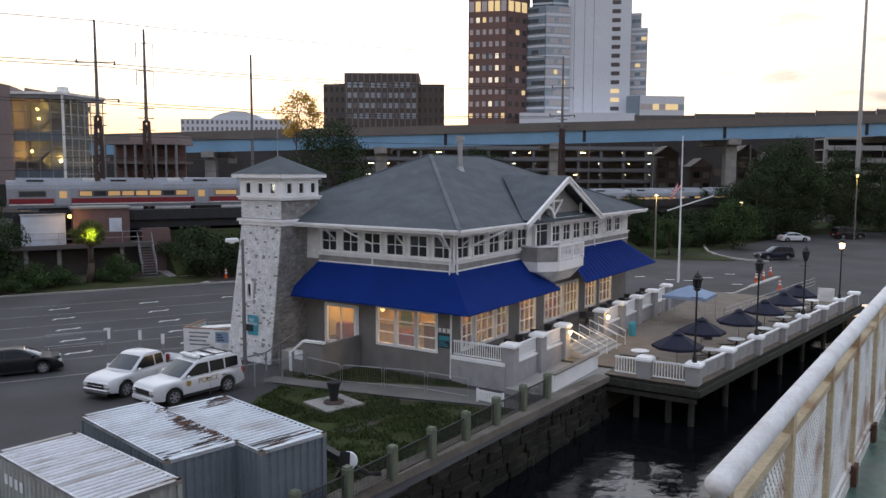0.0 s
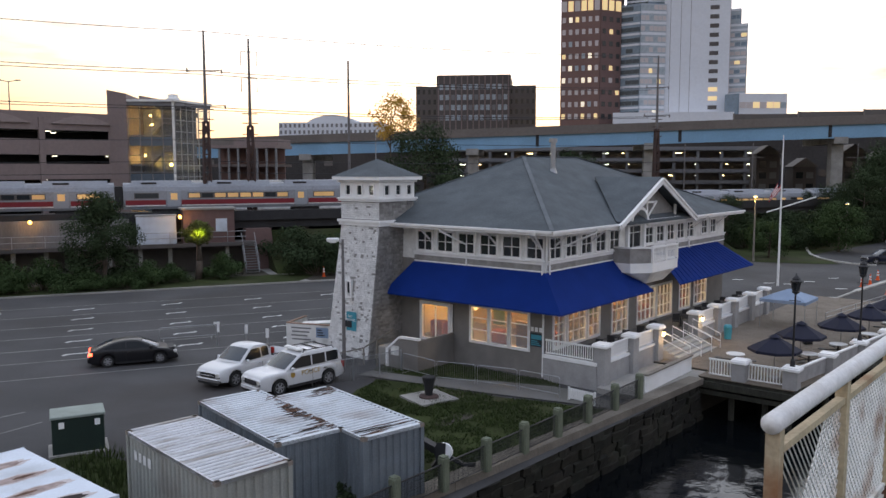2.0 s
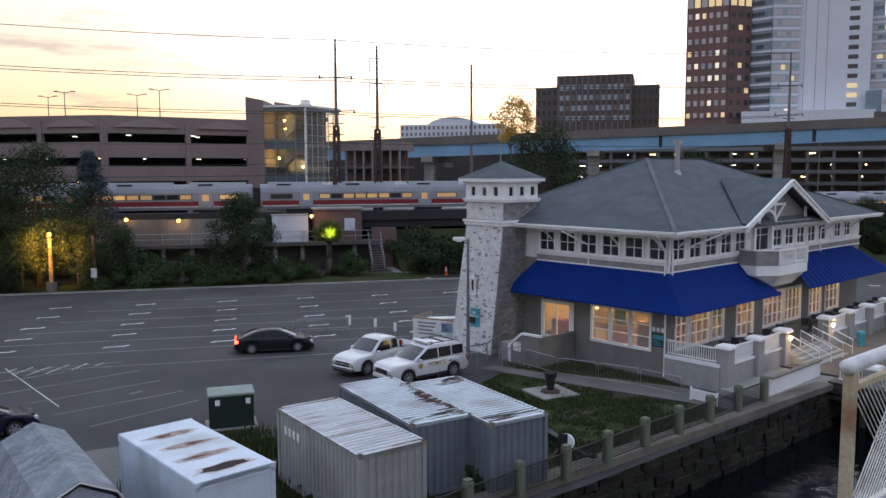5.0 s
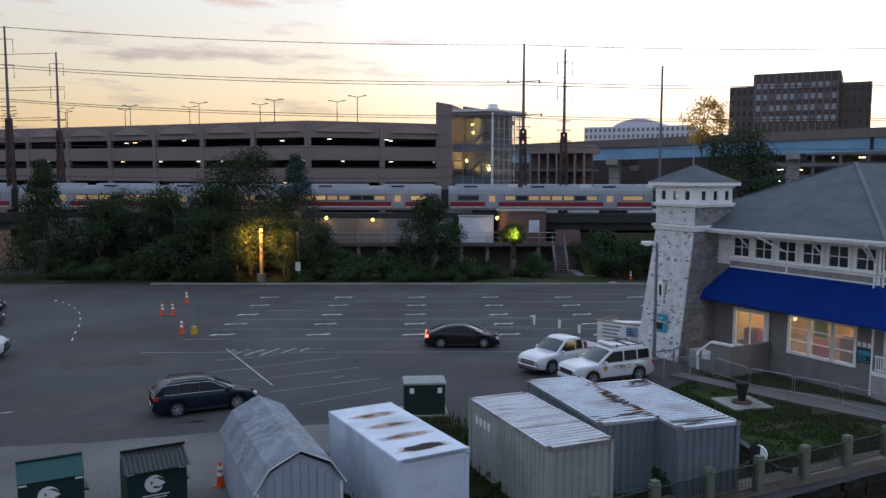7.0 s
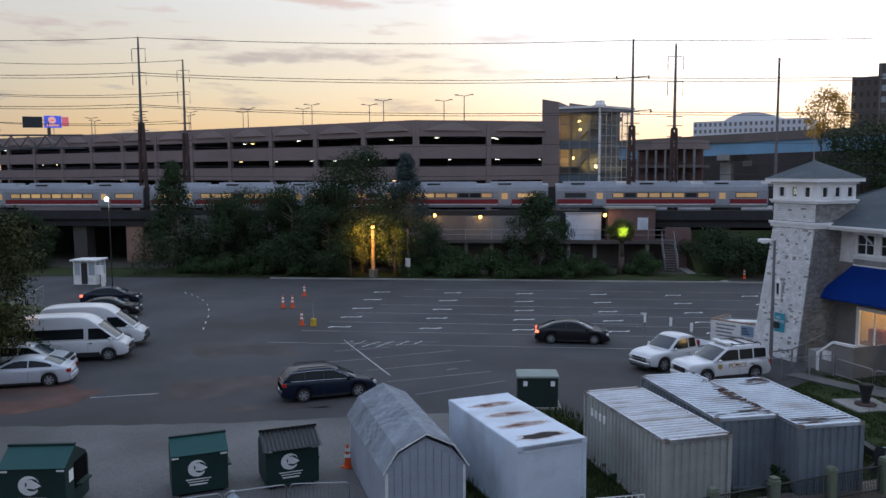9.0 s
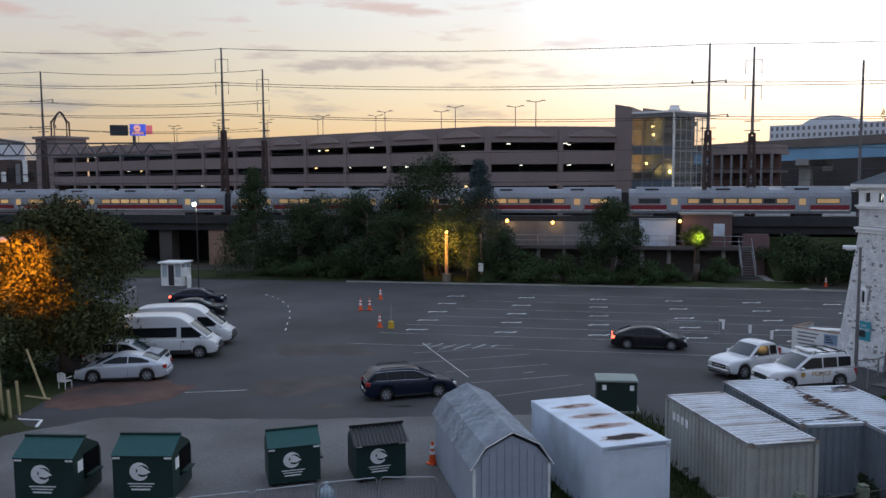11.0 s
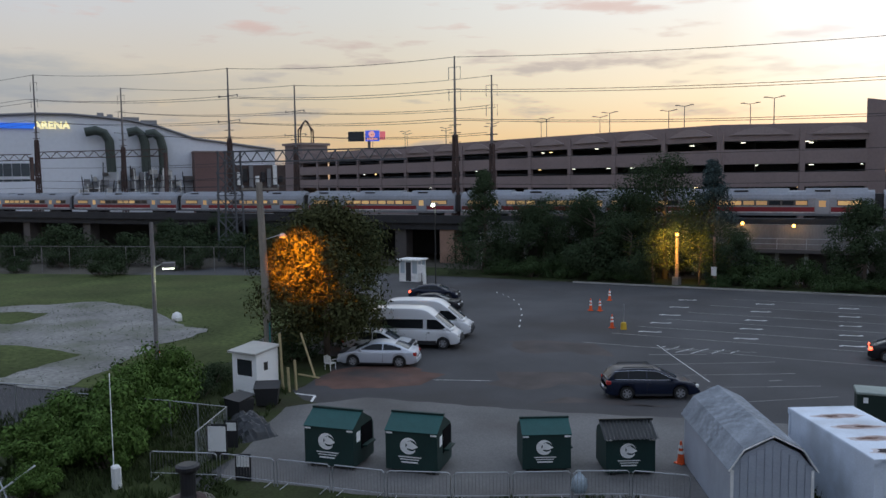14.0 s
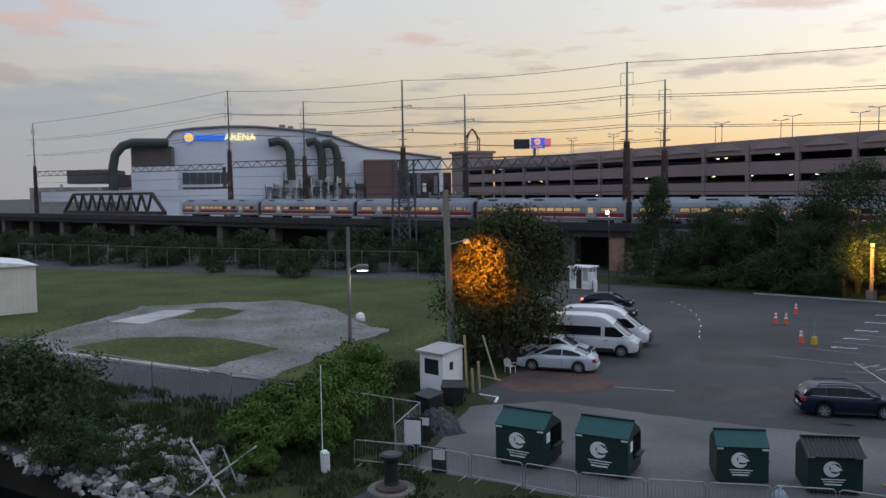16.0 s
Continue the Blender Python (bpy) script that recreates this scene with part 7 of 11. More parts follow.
def container(m, L, W, H, side, top, label, flat_sides=False, rib=0.085):
    c = thing("shipping_container", m, label, "container", "containers on the quay")
    fr = Shape()
    for x in (0, W - 0.14):
        for y in (0, L - 0.14):
            fr.box(x, x + 0.14, y, y + 0.14, 0, H)
    for z in (0, H - 0.12):
        fr.box(0.14, W - 0.14, 0, 0.1, z, z + 0.12)
        fr.box(0.14, W - 0.14, L - 0.1, L, z, z + 0.12)
        fr.box(0, 0.1, 0.14, L - 0.14, z, z + 0.12)
        fr.box(W - 0.1, W, 0.14, L - 0.14, z, z + 0.12)
    part("frame", fr, side, c)

    def corrugated(n, width, z0, z1, depth=0.05):
        pts = []
        for i in range(n):
            x = width * i / n
            q = width / n
            pts += [(x, 0), (x + q * 0.35, 0), (x + q * 0.5, depth), (x + q * 0.85, depth)]
        pts.append((width, 0))
        return pts

    for nm, wid, org, dx, dn in (("end_wall", W - 0.2, (0.1, 0.02), (1, 0), (0, 1)), ("end_wall", W - 0.2, (0.1, L - 0.02), (1, 0), (0, -1)), ("side_wall", L - 0.2, (0.02, 0.1), (0, 1), (1, 0)), ("side_wall", L - 0.2, (W - 0.02, 0.1), (0, 1), (-1, 0))):
        sh = Shape()
        pts = corrugated(max(6, round(wid / 0.28)), wid, 0, H) if not flat_sides else [(0, 0), (wid, 0)]
        for (a, da), (b, db) in zip(pts, pts[1:]):
            pa = (org[0] + dx[0] * a + dn[0] * da, org[1] + dx[1] * a + dn[1] * da)
            pb = (org[0] + dx[0] * b + dn[0] * db, org[1] + dx[1] * b + dn[1] * db)
            sh.add([(*pa, 0.1), (*pb, 0.1), (*pb, H - 0.1), (*pa, H - 0.1)], [(0, 1, 2, 3)])
        part(nm, sh, side, c)
    sh = Shape()
    if flat_sides:
        sh.box(0.02, W - 0.02, 0.02, L - 0.02, H, H + 0.03)
    else:
        n = round(L / 0.25)
        pts = corrugated(n, L - 0.24, 0, 0, rib)
        for (a, da), (b, db) in zip(pts, pts[1:]):
            sh.add([(0.05, 0.12 + a, H - da + 0.005), (W - 0.05, 0.12 + a, H - da + 0.005), (W - 0.05, 0.12 + b, H - db + 0.005), (0.05, 0.12 + b, H - db + 0.005)], [(0, 1, 2, 3)])
        for i in range(n):
            # one dark strip per groove adds the shading the ribs lack
            q = (L - 0.24) / n
            part("groove_dirt", Shape().box(0.07, W - 0.07, 0.12 + q * (i + 0.50), 0.12 + q * (i + 0.85), H - rib + 0.006, H - rib + 0.009), M["groove_dirt"], c)
        sh.box(0, W, 0, 0.14, H - 0.1, H + 0.015).box(0, W, L - 0.14, L, H - 0.1, H + 0.015)
        sh.box(0, 0.06, 0.14, L - 0.14, H - 0.1, H + 0.012).box(W - 0.06, W, 0.14, L - 0.14, H - 0.1, H + 0.012)
    part("roof", sh, top, c, "pale rust-stained roof" if not flat_sides else "")
    for x in (-0.01, W - 0.16):
        for y in (-0.01, L - 0.16):
            for z in (-0.005, H - 0.11):
                part("corner_casting", Shape().box(x, x + 0.17, y, y + 0.17, z, z + 0.125), M["cont_corner"] if not flat_sides else side, c)
    return c


M["cont_side_pale"] = material("cont_side_pale", (0.34, 0.345, 0.315), 0.7, 0.12, 0.8, 20, 0.1, stain=0.45, dark=(0.20, 0.17, 0.14))
k1 = container(pose(-8.61, 19.02, 0.12, 0, 0, 50), 6.06, 2.44, 2.62, M["cont_side_pale"], M["cont_top_wet"], "pale grey corrugated shipping container standing on the grass", rib=0.035)
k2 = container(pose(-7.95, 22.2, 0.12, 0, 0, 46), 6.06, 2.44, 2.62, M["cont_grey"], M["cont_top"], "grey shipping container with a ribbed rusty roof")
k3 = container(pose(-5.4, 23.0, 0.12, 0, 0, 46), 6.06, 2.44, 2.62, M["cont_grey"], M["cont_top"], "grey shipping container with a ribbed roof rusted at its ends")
rr = random.Random(8)


def rust_streaks(c, x0, x1, y0, y1, n, ln):
    """Ragged rust stains lying along the ribs of a roof."""
    for i in range(n):
        x, y, w_, l_ = rr.uniform(x0, x1), y0 + (y1 - y0) * i / n + rr.uniform(0, 0.1), rr.uniform(0.018, 0.05), ln * rr.uniform(0.3, 1.3)
        top_ = []
        for k in range(10):
            a = 2 * math.pi * k / 10
            top_.append((min(2.4, max(0.04, x + l_ / 2 * math.cos(a) * rr.uniform(0.7, 1.1))), y + w_ * math.sin(a) * rr.uniform(0.6, 1.2)))
        part("rust_stain", Shape().prism(top_, 2.628, 2.634 + 0.0003 * i), M["rust_black"] if rr.random() < 0.35 else M["rust"], c)


rust_streaks(k2, 1.9, 2.4, 0.3, 3.6, 44, 0.6)
rust_streaks(k2, 2.1, 2.4, 3.6, 5.0, 8, 0.5)
rust_streaks(k2, 0.1, 2.3, 0.1, 0.7, 12, 0.8)
rust_streaks(k3, 0.3, 2.2, 0.15, 0.8, 16, 1.1)
rust_streaks(k3, 1.0, 2.3, 5.0, 5.9, 16, 0.8)
rust_streaks(k1, 0.1, 2.3, 0.05, 0.25, 4, 0.5)
for i in range(4):
    part("marking", Shape().box(-0.012, 0.0, 5.2 - 0.34 * i, 5.4 - 0.34 * i, 1.85, 2.15), M["white_worn"], k1)
wc_ = container(pose(-12.3, 16.1, 0.12, 0, 0, 57), 5.7, 2.5, 2.5, M["cont_white"], M["cont_white"], "smooth white box container with rust patches on its roof", True)


# rust patches on the white container's roof
rr = random.Random(3)
for i in range(4):
    y = 0.75 + i * 1.25
    ring = [1 + rr.uniform(-0.2, 0.2) for k in range(18)]
    for j, (grow, mat_) in enumerate(((1.12, "rust_rim"), (0.86, "rust_pale"), (0.34, "rust"))):
        if i == 0:
            mat_ = ("rust_rim", "rust_black", "rust_black")[j]
        off = 0.0 if j < 2 else (-0.25 if i % 2 else 0.2)
        pts = [(1.25 + off + 0.85 * grow * f * math.cos(2 * math.pi * k / 18), y + (0.30 if i == 0 else 0.24) * grow * f * math.sin(2 * math.pi * k / 18)) for k, f in enumerate(ring)]
        part("rust_patch", Shape().prism(pts, 2.53, 2.534 + 0.003 * j), M[mat_], wc_, "blistered rust patch" if j else "")
for y in (0.0, 5.68):
    part("roof_edge", Shape().box(-0.02, 2.52, y, y + 0.04, 2.3, 2.54), M["cont_white"], wc_)

# garden shed with a gambrel roof
sh_ = thing("garden_shed", pose(-15.45, 13.39, 0.05, 0, 0, 52), "grey boarded garden shed with a shingled gambrel roof", "shed")
SW, SL = 2.56, 6.1
prof = [(-0.12, 1.95), (0.35, 2.66), (SW / 2, 3.12), (SW - 0.35, 2.66), (SW + 0.12, 1.95)]
s = Shape()
s.slab([(0, 0), (SW, 0), (SW, 2.0), (SW - 0.42, 2.5), (SW / 2, 2.95), (0.42, 2.5), (0, 2.0)], 0, SL)
part("body", s, M["shed_grey"], sh_)
for i in range(10):
    part("board", Shape().box(i * SW / 10 + 0.012, (i + 1) * SW / 10 - 0.012, -0.025, 0.0, 0.05, min(2.0 + 0.9 * (1 - abs((i + 0.5) / 5 - 1)), 2.85)), M["shed_grey"], sh_)
s = Shape()
for (xa, za), (xb, zb) in zip(prof, prof[1:]):
    s.sheet((xa, -0.1, za), (xb, -0.1, zb), (xb, SL + 0.1, zb), (xa, SL + 0.1, za), 0.05)
roof_ = part("roof", s, M["shed_shingle"], sh_, "grey-green shingles")
for (xa, za), (xb, zb) in zip(prof, prof[1:]):
    ln = math.hypot(xb - xa, zb - za)
    rows = max(2, round(ln / 0.14))
    for j in range(rows):
        f0, f1 = j / rows, (j + 1) / rows
        y = -0.1
        strip = Shape()
        while y < SL + 0.05:
            w_ = rr.uniform(0.14, 0.3)
            lift = 0.012 if za < zb else 0.012
            fa, fb = (f0, f1) if za < zb else (f1, f0)
            p0 = Vector((xa + (xb - xa) * fa, y + 0.006, za + (zb - za) * fa + 0.018 + rr.uniform(0, 0.008)))
            p1 = Vector((xa + (xb - xa) * fb, y + 0.006, za + (zb - za) * fb + 0.012))
            y2 = min(y + w_, SL + 0.1)
            strip.add([p0, p1, (p1.x, y2, p1.z), (p0.x, y2, p0.z)], [(0, 1, 2, 3)])
            y += w_
        tagged(part("shingle_course", strip, M["shed_shingle"], roof_), kind="stuff")
s = Shape()
for (xa, za), (xb, zb) in zip(prof, prof[1:]):
    s.beam((xa, -0.13, za - 0.02), (xb, -0.13, zb - 0.02), 0.025, 0.04)
s.box(-0.03, 0.06, -0.05, 0.0, 0, 1.95).box(SW - 0.06, SW + 0.03, -0.05, 0.0, 0, 1.95)
part("trim", s, M["white_worn"], sh_)

# transformer cabinet
tb = thing("transformer_cabinet", pose(-18.7, 27.3, 0, 0, 0, 33), "dark green electrical cabinet with a paler lid", "electrical cabinet")
part("body", Shape().cbox(0, 1.9, 0, 1.3, 0.08, 1.5, 0.03), M["cab_green"], tb)
part("lid", Shape().cbox(-0.05, 1.95, -0.06, 1.36, 1.5, 1.6, 0.03), M["cab_lid"], tb, "pale grey-green lid")
for x in (0.25, 1.55):
    part("sticker", Shape().box(x, x + 0.2, -0.008, 0.0, 1.1, 1.35), M["white"], tb)
part("plinth", Shape().box(-0.15, 2.05, -0.15, 1.45, 0, 0.08), M["concrete"], tb)


# bins
M["dark_hole"] = material("dark_hole", (0.006, 0.006, 0.007), 0.95, 0.2, 2, 20, 0.0, spec=0.05)


def bin_logo(parent, x, z, sc):
    s = Shape()
    arc1 = [(x + sc * math.cos(a), z + sc * 0.95 * math.sin(a)) for a in [radians(20 + 300 * i / 20) for i in range(21)]]
    arc2 = [(x + 0.30 * sc + sc * 0.66 * math.cos(a), z + 0.06 * sc + sc * 0.62 * math.sin(a)) for a in [radians(320 - 300 * i / 20) for i in range(21)]]
    s.slab(arc1 + arc2, -0.012, -0.002)
    part("emblem_ring", s, M["white_worn"], parent, "white round emblem")
    s = Shape().slab([(x - 0.55 * sc, z - 0.5 * sc), (x - 0.1 * sc, z - 0.25 * sc), (x + 0.5 * sc, z - 0.35 * sc), (x + 1.15 * sc, z - 0.05 * sc), (x + 0.75 * sc, z + 0.25 * sc), (x + 0.2 * sc, z + 0.6 * sc), (x - 0.3 * sc, z + 0.45 * sc), (x - 0.15 * sc, z + 0.1 * sc)], -0.014, -0.003)
    part("emblem", s, M["white_worn"], parent)
    for i, (w_, h_) in enumerate(((0.85, 0.035), (0.7, 0.03), (0.6, 0.05))):
        part("caption_bar", Shape().box(x - w_ * 0.45, x + w_ * 0.55, -0.012, -0.002, z - sc * 1.2 - 0.09 * i - h_, z - sc * 1.2 - 0.09 * i), M["white_worn"], parent)


def dumpster(m, style, label):
    d = thing("dumpster", m, label, "dumpster", "dumpsters behind the fence")
    W_, D_ = 1.9, 1.65
    prof = [(0, 0.12), (D_, 0.12), (D_, 1.35), (D_ - 0.1, 1.5), (0.75, 1.92), (0, 1.5)]
    s = Shape()
    n = len(prof)
    s.add([(0, y, z) for y, z in prof] + [(W_, y, z) for y, z in prof], [tuple(range(n - 1, -1, -1)), tuple(range(n, 2 * n))] + [(i, (i + 1) % n, n + (i + 1) % n, n + i) for i in range(n)])
    part("body", s, M["green_bin"], d)
    for x in (0.0, 0.6, 1.25, W_ - 0.06):
        part("rib", Shape().box(x, x + 0.06, D_, D_ + 0.05, 0.15, 1.3), M["green_bin"], d)
    if style == "corrugated":
        s = Shape()
        k = 14
        row = [(-0.1 + (W_ + 0.2) * i / (2 * k), 0.05 * (i % 2)) for i in range(2 * k + 1)]
        n2 = len(row)
        s.add([(x, -0.2, 1.46 + z) for x, z in row] + [(x, 0.8, 1.94 + z) for x, z in row], [(i, i + 1, n2 + i + 1, n2 + i) for i in range(n2 - 1)])
        part("lid", s, M["lid_black"], d, "dark corrugated lid")
        part("lid_bar", Shape().box(-0.1, W_ + 0.1, 0.72, 0.84, 1.93, 2.02), M["lid_black"], d)
    else:
        part("lid", Shape().sheet((-0.02, -0.06, 1.5), (W_ + 0.02, -0.06, 1.5), (W_ + 0.02, 0.76, 1.96), (-0.02, 0.76, 1.96), 0.03), M["bin_lid"], d, "teal plastic lid")
        part("lid_bar", Shape().box(-0.03, W_ + 0.03, 0.68, 0.8, 1.93, 2.0), M["green_bin"], d)
    # side hatch: a near-black plate, the inner shade put into its colour
    part("hatch", Shape().box(W_ + 0.002, W_ + 0.02, 0.62, 1.56, 0.62, 1.42), M["dark_hole"], d, "near-black plate for the open hatch")
    part("hatch_shelf", Shape().box(W_, W_ + 0.2, 0.7, 1.45, 0.68, 0.74), M["green_bin"], d)
    part("notice", Shape().box(W_ + 0.002, W_ + 0.012, 0.25, 0.55, 0.95, 1.3), M["white"], d)
    for x in (0.02, W_ - 0.25):
        part("reflector", Shape().box(x, x + 0.23, -0.012, 0.0, 1.38, 1.44), M["white"], d)
    for x in (0.15, W_ - 0.25):
        for y in (0.15, D_ - 0.25):
            part("castor", Shape().box(x, x + 0.1, y, y + 0.1, 0, 0.12), M["trim_black"], d)
    bin_logo(d, 0.85, 0.98, 0.31)
    return d


dumpster(pose(-29.05, 4.8, 0.02, 0, 0, 36) @ Matrix.Scale(1.13, 4), "lid", "dark green dumpster with a teal lid and open side hatch")
dumpster(pose(-26.6, 7.1, 0.02, 0, 0, 38) @ Matrix.Scale(1.12, 4), "lid", "dark green dumpster with a teal lid standing askew")
dumpster(pose(-23.3, 11.3, 0.02, 0, 0, 57), "lid", "dark green dumpster with a flat teal lid")
dumpster(pose(-21.1, 13.6, 0.02, 0, 0, 57), "corrugated", "dark green dumpster under a dark corrugated lid")


# a clear rubbish bag hung by the bins
M["bag_clear"] = material("bag_clear", (0.30, 0.36, 0.40), 0.25, 0.3, 3.0, 20, 0.3, spec=0.6)
t = thing("rubbish_bag", pose(-20.5, 11.6, 0.03), "pale clear plastic rubbish bag tied at the top", "rubbish bag")
bag = Shape().lathe([(0.05, 0.0), (0.26, 0.05), (0.32, 0.25), (0.27, 0.5), (0.14, 0.68), (0.05, 0.74), (0.09, 0.84), (0.02, 0.86)], 12)
hb = random.Random(5)
bag.v = [(x * hb.uniform(0.8, 1.15), y * hb.uniform(0.8, 1.15), z) for x, y, z in bag.v]
part("bag", bag, M["bag_clear"], t, smooth=True)


# crowd barriers
def crowd_barrier(a, b, label, group, h=1.05, mesh_panel=False):
    a, b = Vector((*a, 0)), Vector((*b, 0))
    L = (b - a).length
    t = thing("crowd_barrier", pose(a.x, a.y, 0.02, 0, 0, math.degrees(math.atan2(b.y - a.y, b.x - a.x))), label, "barrier", group)
    s = Shape()
    s.path([(0.03, 0, 0.0), (0.03, 0, h - 0.08), (0.12, 0, h), (L - 0.12, 0, h), (L - 0.03, 0, h - 0.08), (L - 0.03, 0, 0.0)], 0.022, 6)
    s.rod((0.03, 0, 0.2), (L - 0.03, 0, 0.2), 0.018)
    for x in (0.3, L - 0.3):
        s.rod((x, -0.3, 0.02), (x, 0.3, 0.02), 0.02)
    part("hoop", s, M["galv"], t)
    x = 0.16
    bar = None
    while x < L - 0.1:
        if bar is None:
            bar = part("bar", Shape().rod((0, 0, 0.2), (0, 0, h), 0.006, None, 5), M["pole_grey"], t, at=Matrix.Translation((x, 0, 0)))
        else:
            twin(bar, t, Matrix.Translation((x, 0, 0)))
        x += 0.125
    return t


pts = [(-31.5, -0.6), (-29.6, 1.5), (-27.7, 3.0), (-25.9, 4.4), (-24.2, 5.7), (-22.6, 7.5), (-21.4, 9.2), (-20.2, 11.0), (-19.0, 12.7), (-17.4, 14.0)]
for a, b in zip(pts, pts[1:]):
    bb = Vector(a).lerp(Vector(b), 0.97)
    crowd_barrier(a, bb, "galvanised crowd barrier in a row before the bins", "barriers before the bins")
pts = [(-7.3, 42.0), (-5.2, 40.3), (-3.0, 39.7), (-0.8, 38.9), (1.3, 37.6)]
for a, b in zip(pts, pts[1:]):
    bb = Vector(a).lerp(Vector(b), 0.97)
    crowd_barrier(a, bb, "galvanised crowd barrier along the footpath", "barriers along the footpath")
t = thing("white_barrier", pose(1.6, 37.3, 0.05, 0, 0, -36), "short white slatted barrier by the footpath", "barrier")
for i in range(14):
    part("slat", Shape().box(0.02 + i * 0.105, 0.09 + i * 0.105, 0, 0.03, 0.1, 0.62), M["white"], t)
part("rail", Shape().box(0, 1.5, 0.03, 0.06, 0.15, 0.22).box(0, 1.5, 0.03, 0.06, 0.5, 0.57).box(0.0, 0.06, 0.0, 0.1, 0, 0.66).box(1.44, 1.5, 0.0, 0.1, 0, 0.66), M["white"], t)

# quay fence: heavy timber posts with dark mesh between
qa, qb = Vector((4.95, 37.06, 0.3)), Vector((-2.89, 25.42, 0.3))
qstep = (qb - qa) / 5.85
QP = [qa + qstep * i for i in range(-1, 16)]
for i, p in enumerate(QP):
    if i == 0 or p.y < -6:
        continue
    po = thing("timber_post", pose(p.x, p.y, 0.28, 0, 0, 54 + RNG.uniform(-3, 3)), "squared weathered timber fender post on the quay", "post", "timber posts along the quay")
    part("shaft", Shape().cbox(-0.16, 0.16, -0.16, 0.16, 0, 1.2 + RNG.uniform(-0.04, 0.04), 0.04), M["timber"], po)
    part("cap", Shape().box(-0.13, 0.13, -0.13, 0.13, 1.19, 1.225), M["timber"], po)
for a, b in zip(QP[1:], QP[2:]):
    if b.y < -6:
        continue
    L = (b - a).length
    t = thing("mesh_fence", pose(a.x, a.y, 0.28, 0, 0, math.degrees(math.atan2(b.y - a.y, b.x - a.x))), "low dark wire mesh fence panel between timber posts", "fence", "mesh panels along the quay")
    part("rail", Shape().rod((0.16, 0, 0.95), (L - 0.16, 0, 0.95), 0.03).rod((0.16, 0, 0.12), (L - 0.16, 0, 0.12), 0.02), M["black_metal"], t)
    s = Shape()
    x = 0.2
    while x < L - 0.16:
        s.rod((x, 0, 0.12), (x, 0, 0.95), 0.011, None, 4, False)
        x += 0.07
    for z in (0.25, 0.38, 0.51, 0.64, 0.77):
        s.rod((0.16, 0, z), (L - 0.16, 0, z), 0.006, None, 4, False)
    tagged(part("mesh_wire", s, M["black_metal"], t), kind="stuff")

# anchor-like winch beside the containers
t = thing("deck_winch", pose(-3.5, 28.1, 0.05, 0, 0, -38), "black deck winch with a white disc beside the containers", "winch")
part("frame", Shape().beam((-1.9, 0, 0.85), (0.2, 0, 0.45), 0.3, 0.26), M["black_metal"], t)
part("leg", Shape().beam((-1.7, 0.3, 0.0), (-1.2, 0, 0.7), 0.12, 0.12), M["black_metal"], t)
part("leg", Shape().beam((-0.1, -0.4, 0.0), (0.1, 0, 0.5), 0.14, 0.14), M["black_metal"], t)
disc_at = Matrix.Translation((0.25, -0.12, 0.62)) @ Matrix.Rotation(radians(35), 4, "Z") @ Matrix.Rotation(radians(78), 4, "X")
part("disc", Shape().lathe([(0.02, -0.05), (0.3, -0.05), (0.33, 0.0), (0.3, 0.06), (0.02, 0.08)], 22, disc_at), M["white"], t, "white painted disc")
part("cheek", Shape().lathe([(0.02, -0.14), (0.31, -0.13), (0.33, -0.06), (0.02, -0.055)], 22, disc_at), M["black_metal"], t, "black cheek plate")
part("guard", Shape().box(-0.3, 0.06, -0.32, 0.32, 0.075, 0.11).box(-0.34, -0.28, -0.2, 0.2, -0.1, 0.11), M["black_metal"], t, at=disc_at)
part("hook", Shape().path([(0.5, 0.0, 0.4), (1.1, 0.1, 0.25), (1.5, 0.2, 0.35)], 0.09), M["black_metal"], t)
# cast bollard on a round base, and planter pot on the grass
t = thing("planter", pose(-5.15, 36.9, 0.02, 0, 0, 40), "dark rusty iron bollard on a square paved base", "bollard")
part("base_slab", Shape().box(-1.05, 1.05, -1.05, 1.05, 0, 0.09), M["concrete"], t)
part("ring", Shape().lathe([(0.5, 0.08), (0.48, 0.16), (0.3, 0.2)], 14), M["pole_rust"], t)
part("bollard", Shape().lathe([(0.2, 0.1), (0.19, 0.3), (0.26, 0.75), (0.34, 1.05), (0.33, 1.1), (0.24, 1.12)], 14), M["black_metal"], t)
t = thing("mooring_bollard", pose(-28.0, -0.2, 0.02), "dark iron mooring bollard on a concrete base", "bollard")
part("base_slab", Shape().lathe([(0.95, 0), (0.9, 0.12)], 18), M["kerb_worn"], t)
part("ring", Shape().lathe([(0.62, 0.12), (0.6, 0.22), (0.35, 0.28)], 16), M["pole_rust"], t)
part("bollard", Shape().lathe([(0.34, 0.14), (0.27, 0.4), (0.27, 1.15), (0.42, 1.3), (0.42, 1.42), (0.3, 1.48)], 16), M["black_metal"], t)


# cones and drums
def cone(m, label="orange traffic cone with white bands", h=0.75):
    c = thing("traffic_cone", m, label, "cone", "traffic cones")
    part("base", Shape().box(-0.19, 0.19, -0.19, 0.19, 0, 0.04), M["orange"], c)
    part("body", Shape().lathe([(0.15, 0.04), (0.035, h)], 12), M["orange"], c)
    for z in (0.33, 0.52):
        q = 0.15 - 0.115 * (z - 0.04) / (h - 0.04)
        part("band", Shape().lathe([(q + 0.004, z * h / 0.75), (q - 0.012, (z + 0.1) * h / 0.75)], 12), M["white"], c)
    return c


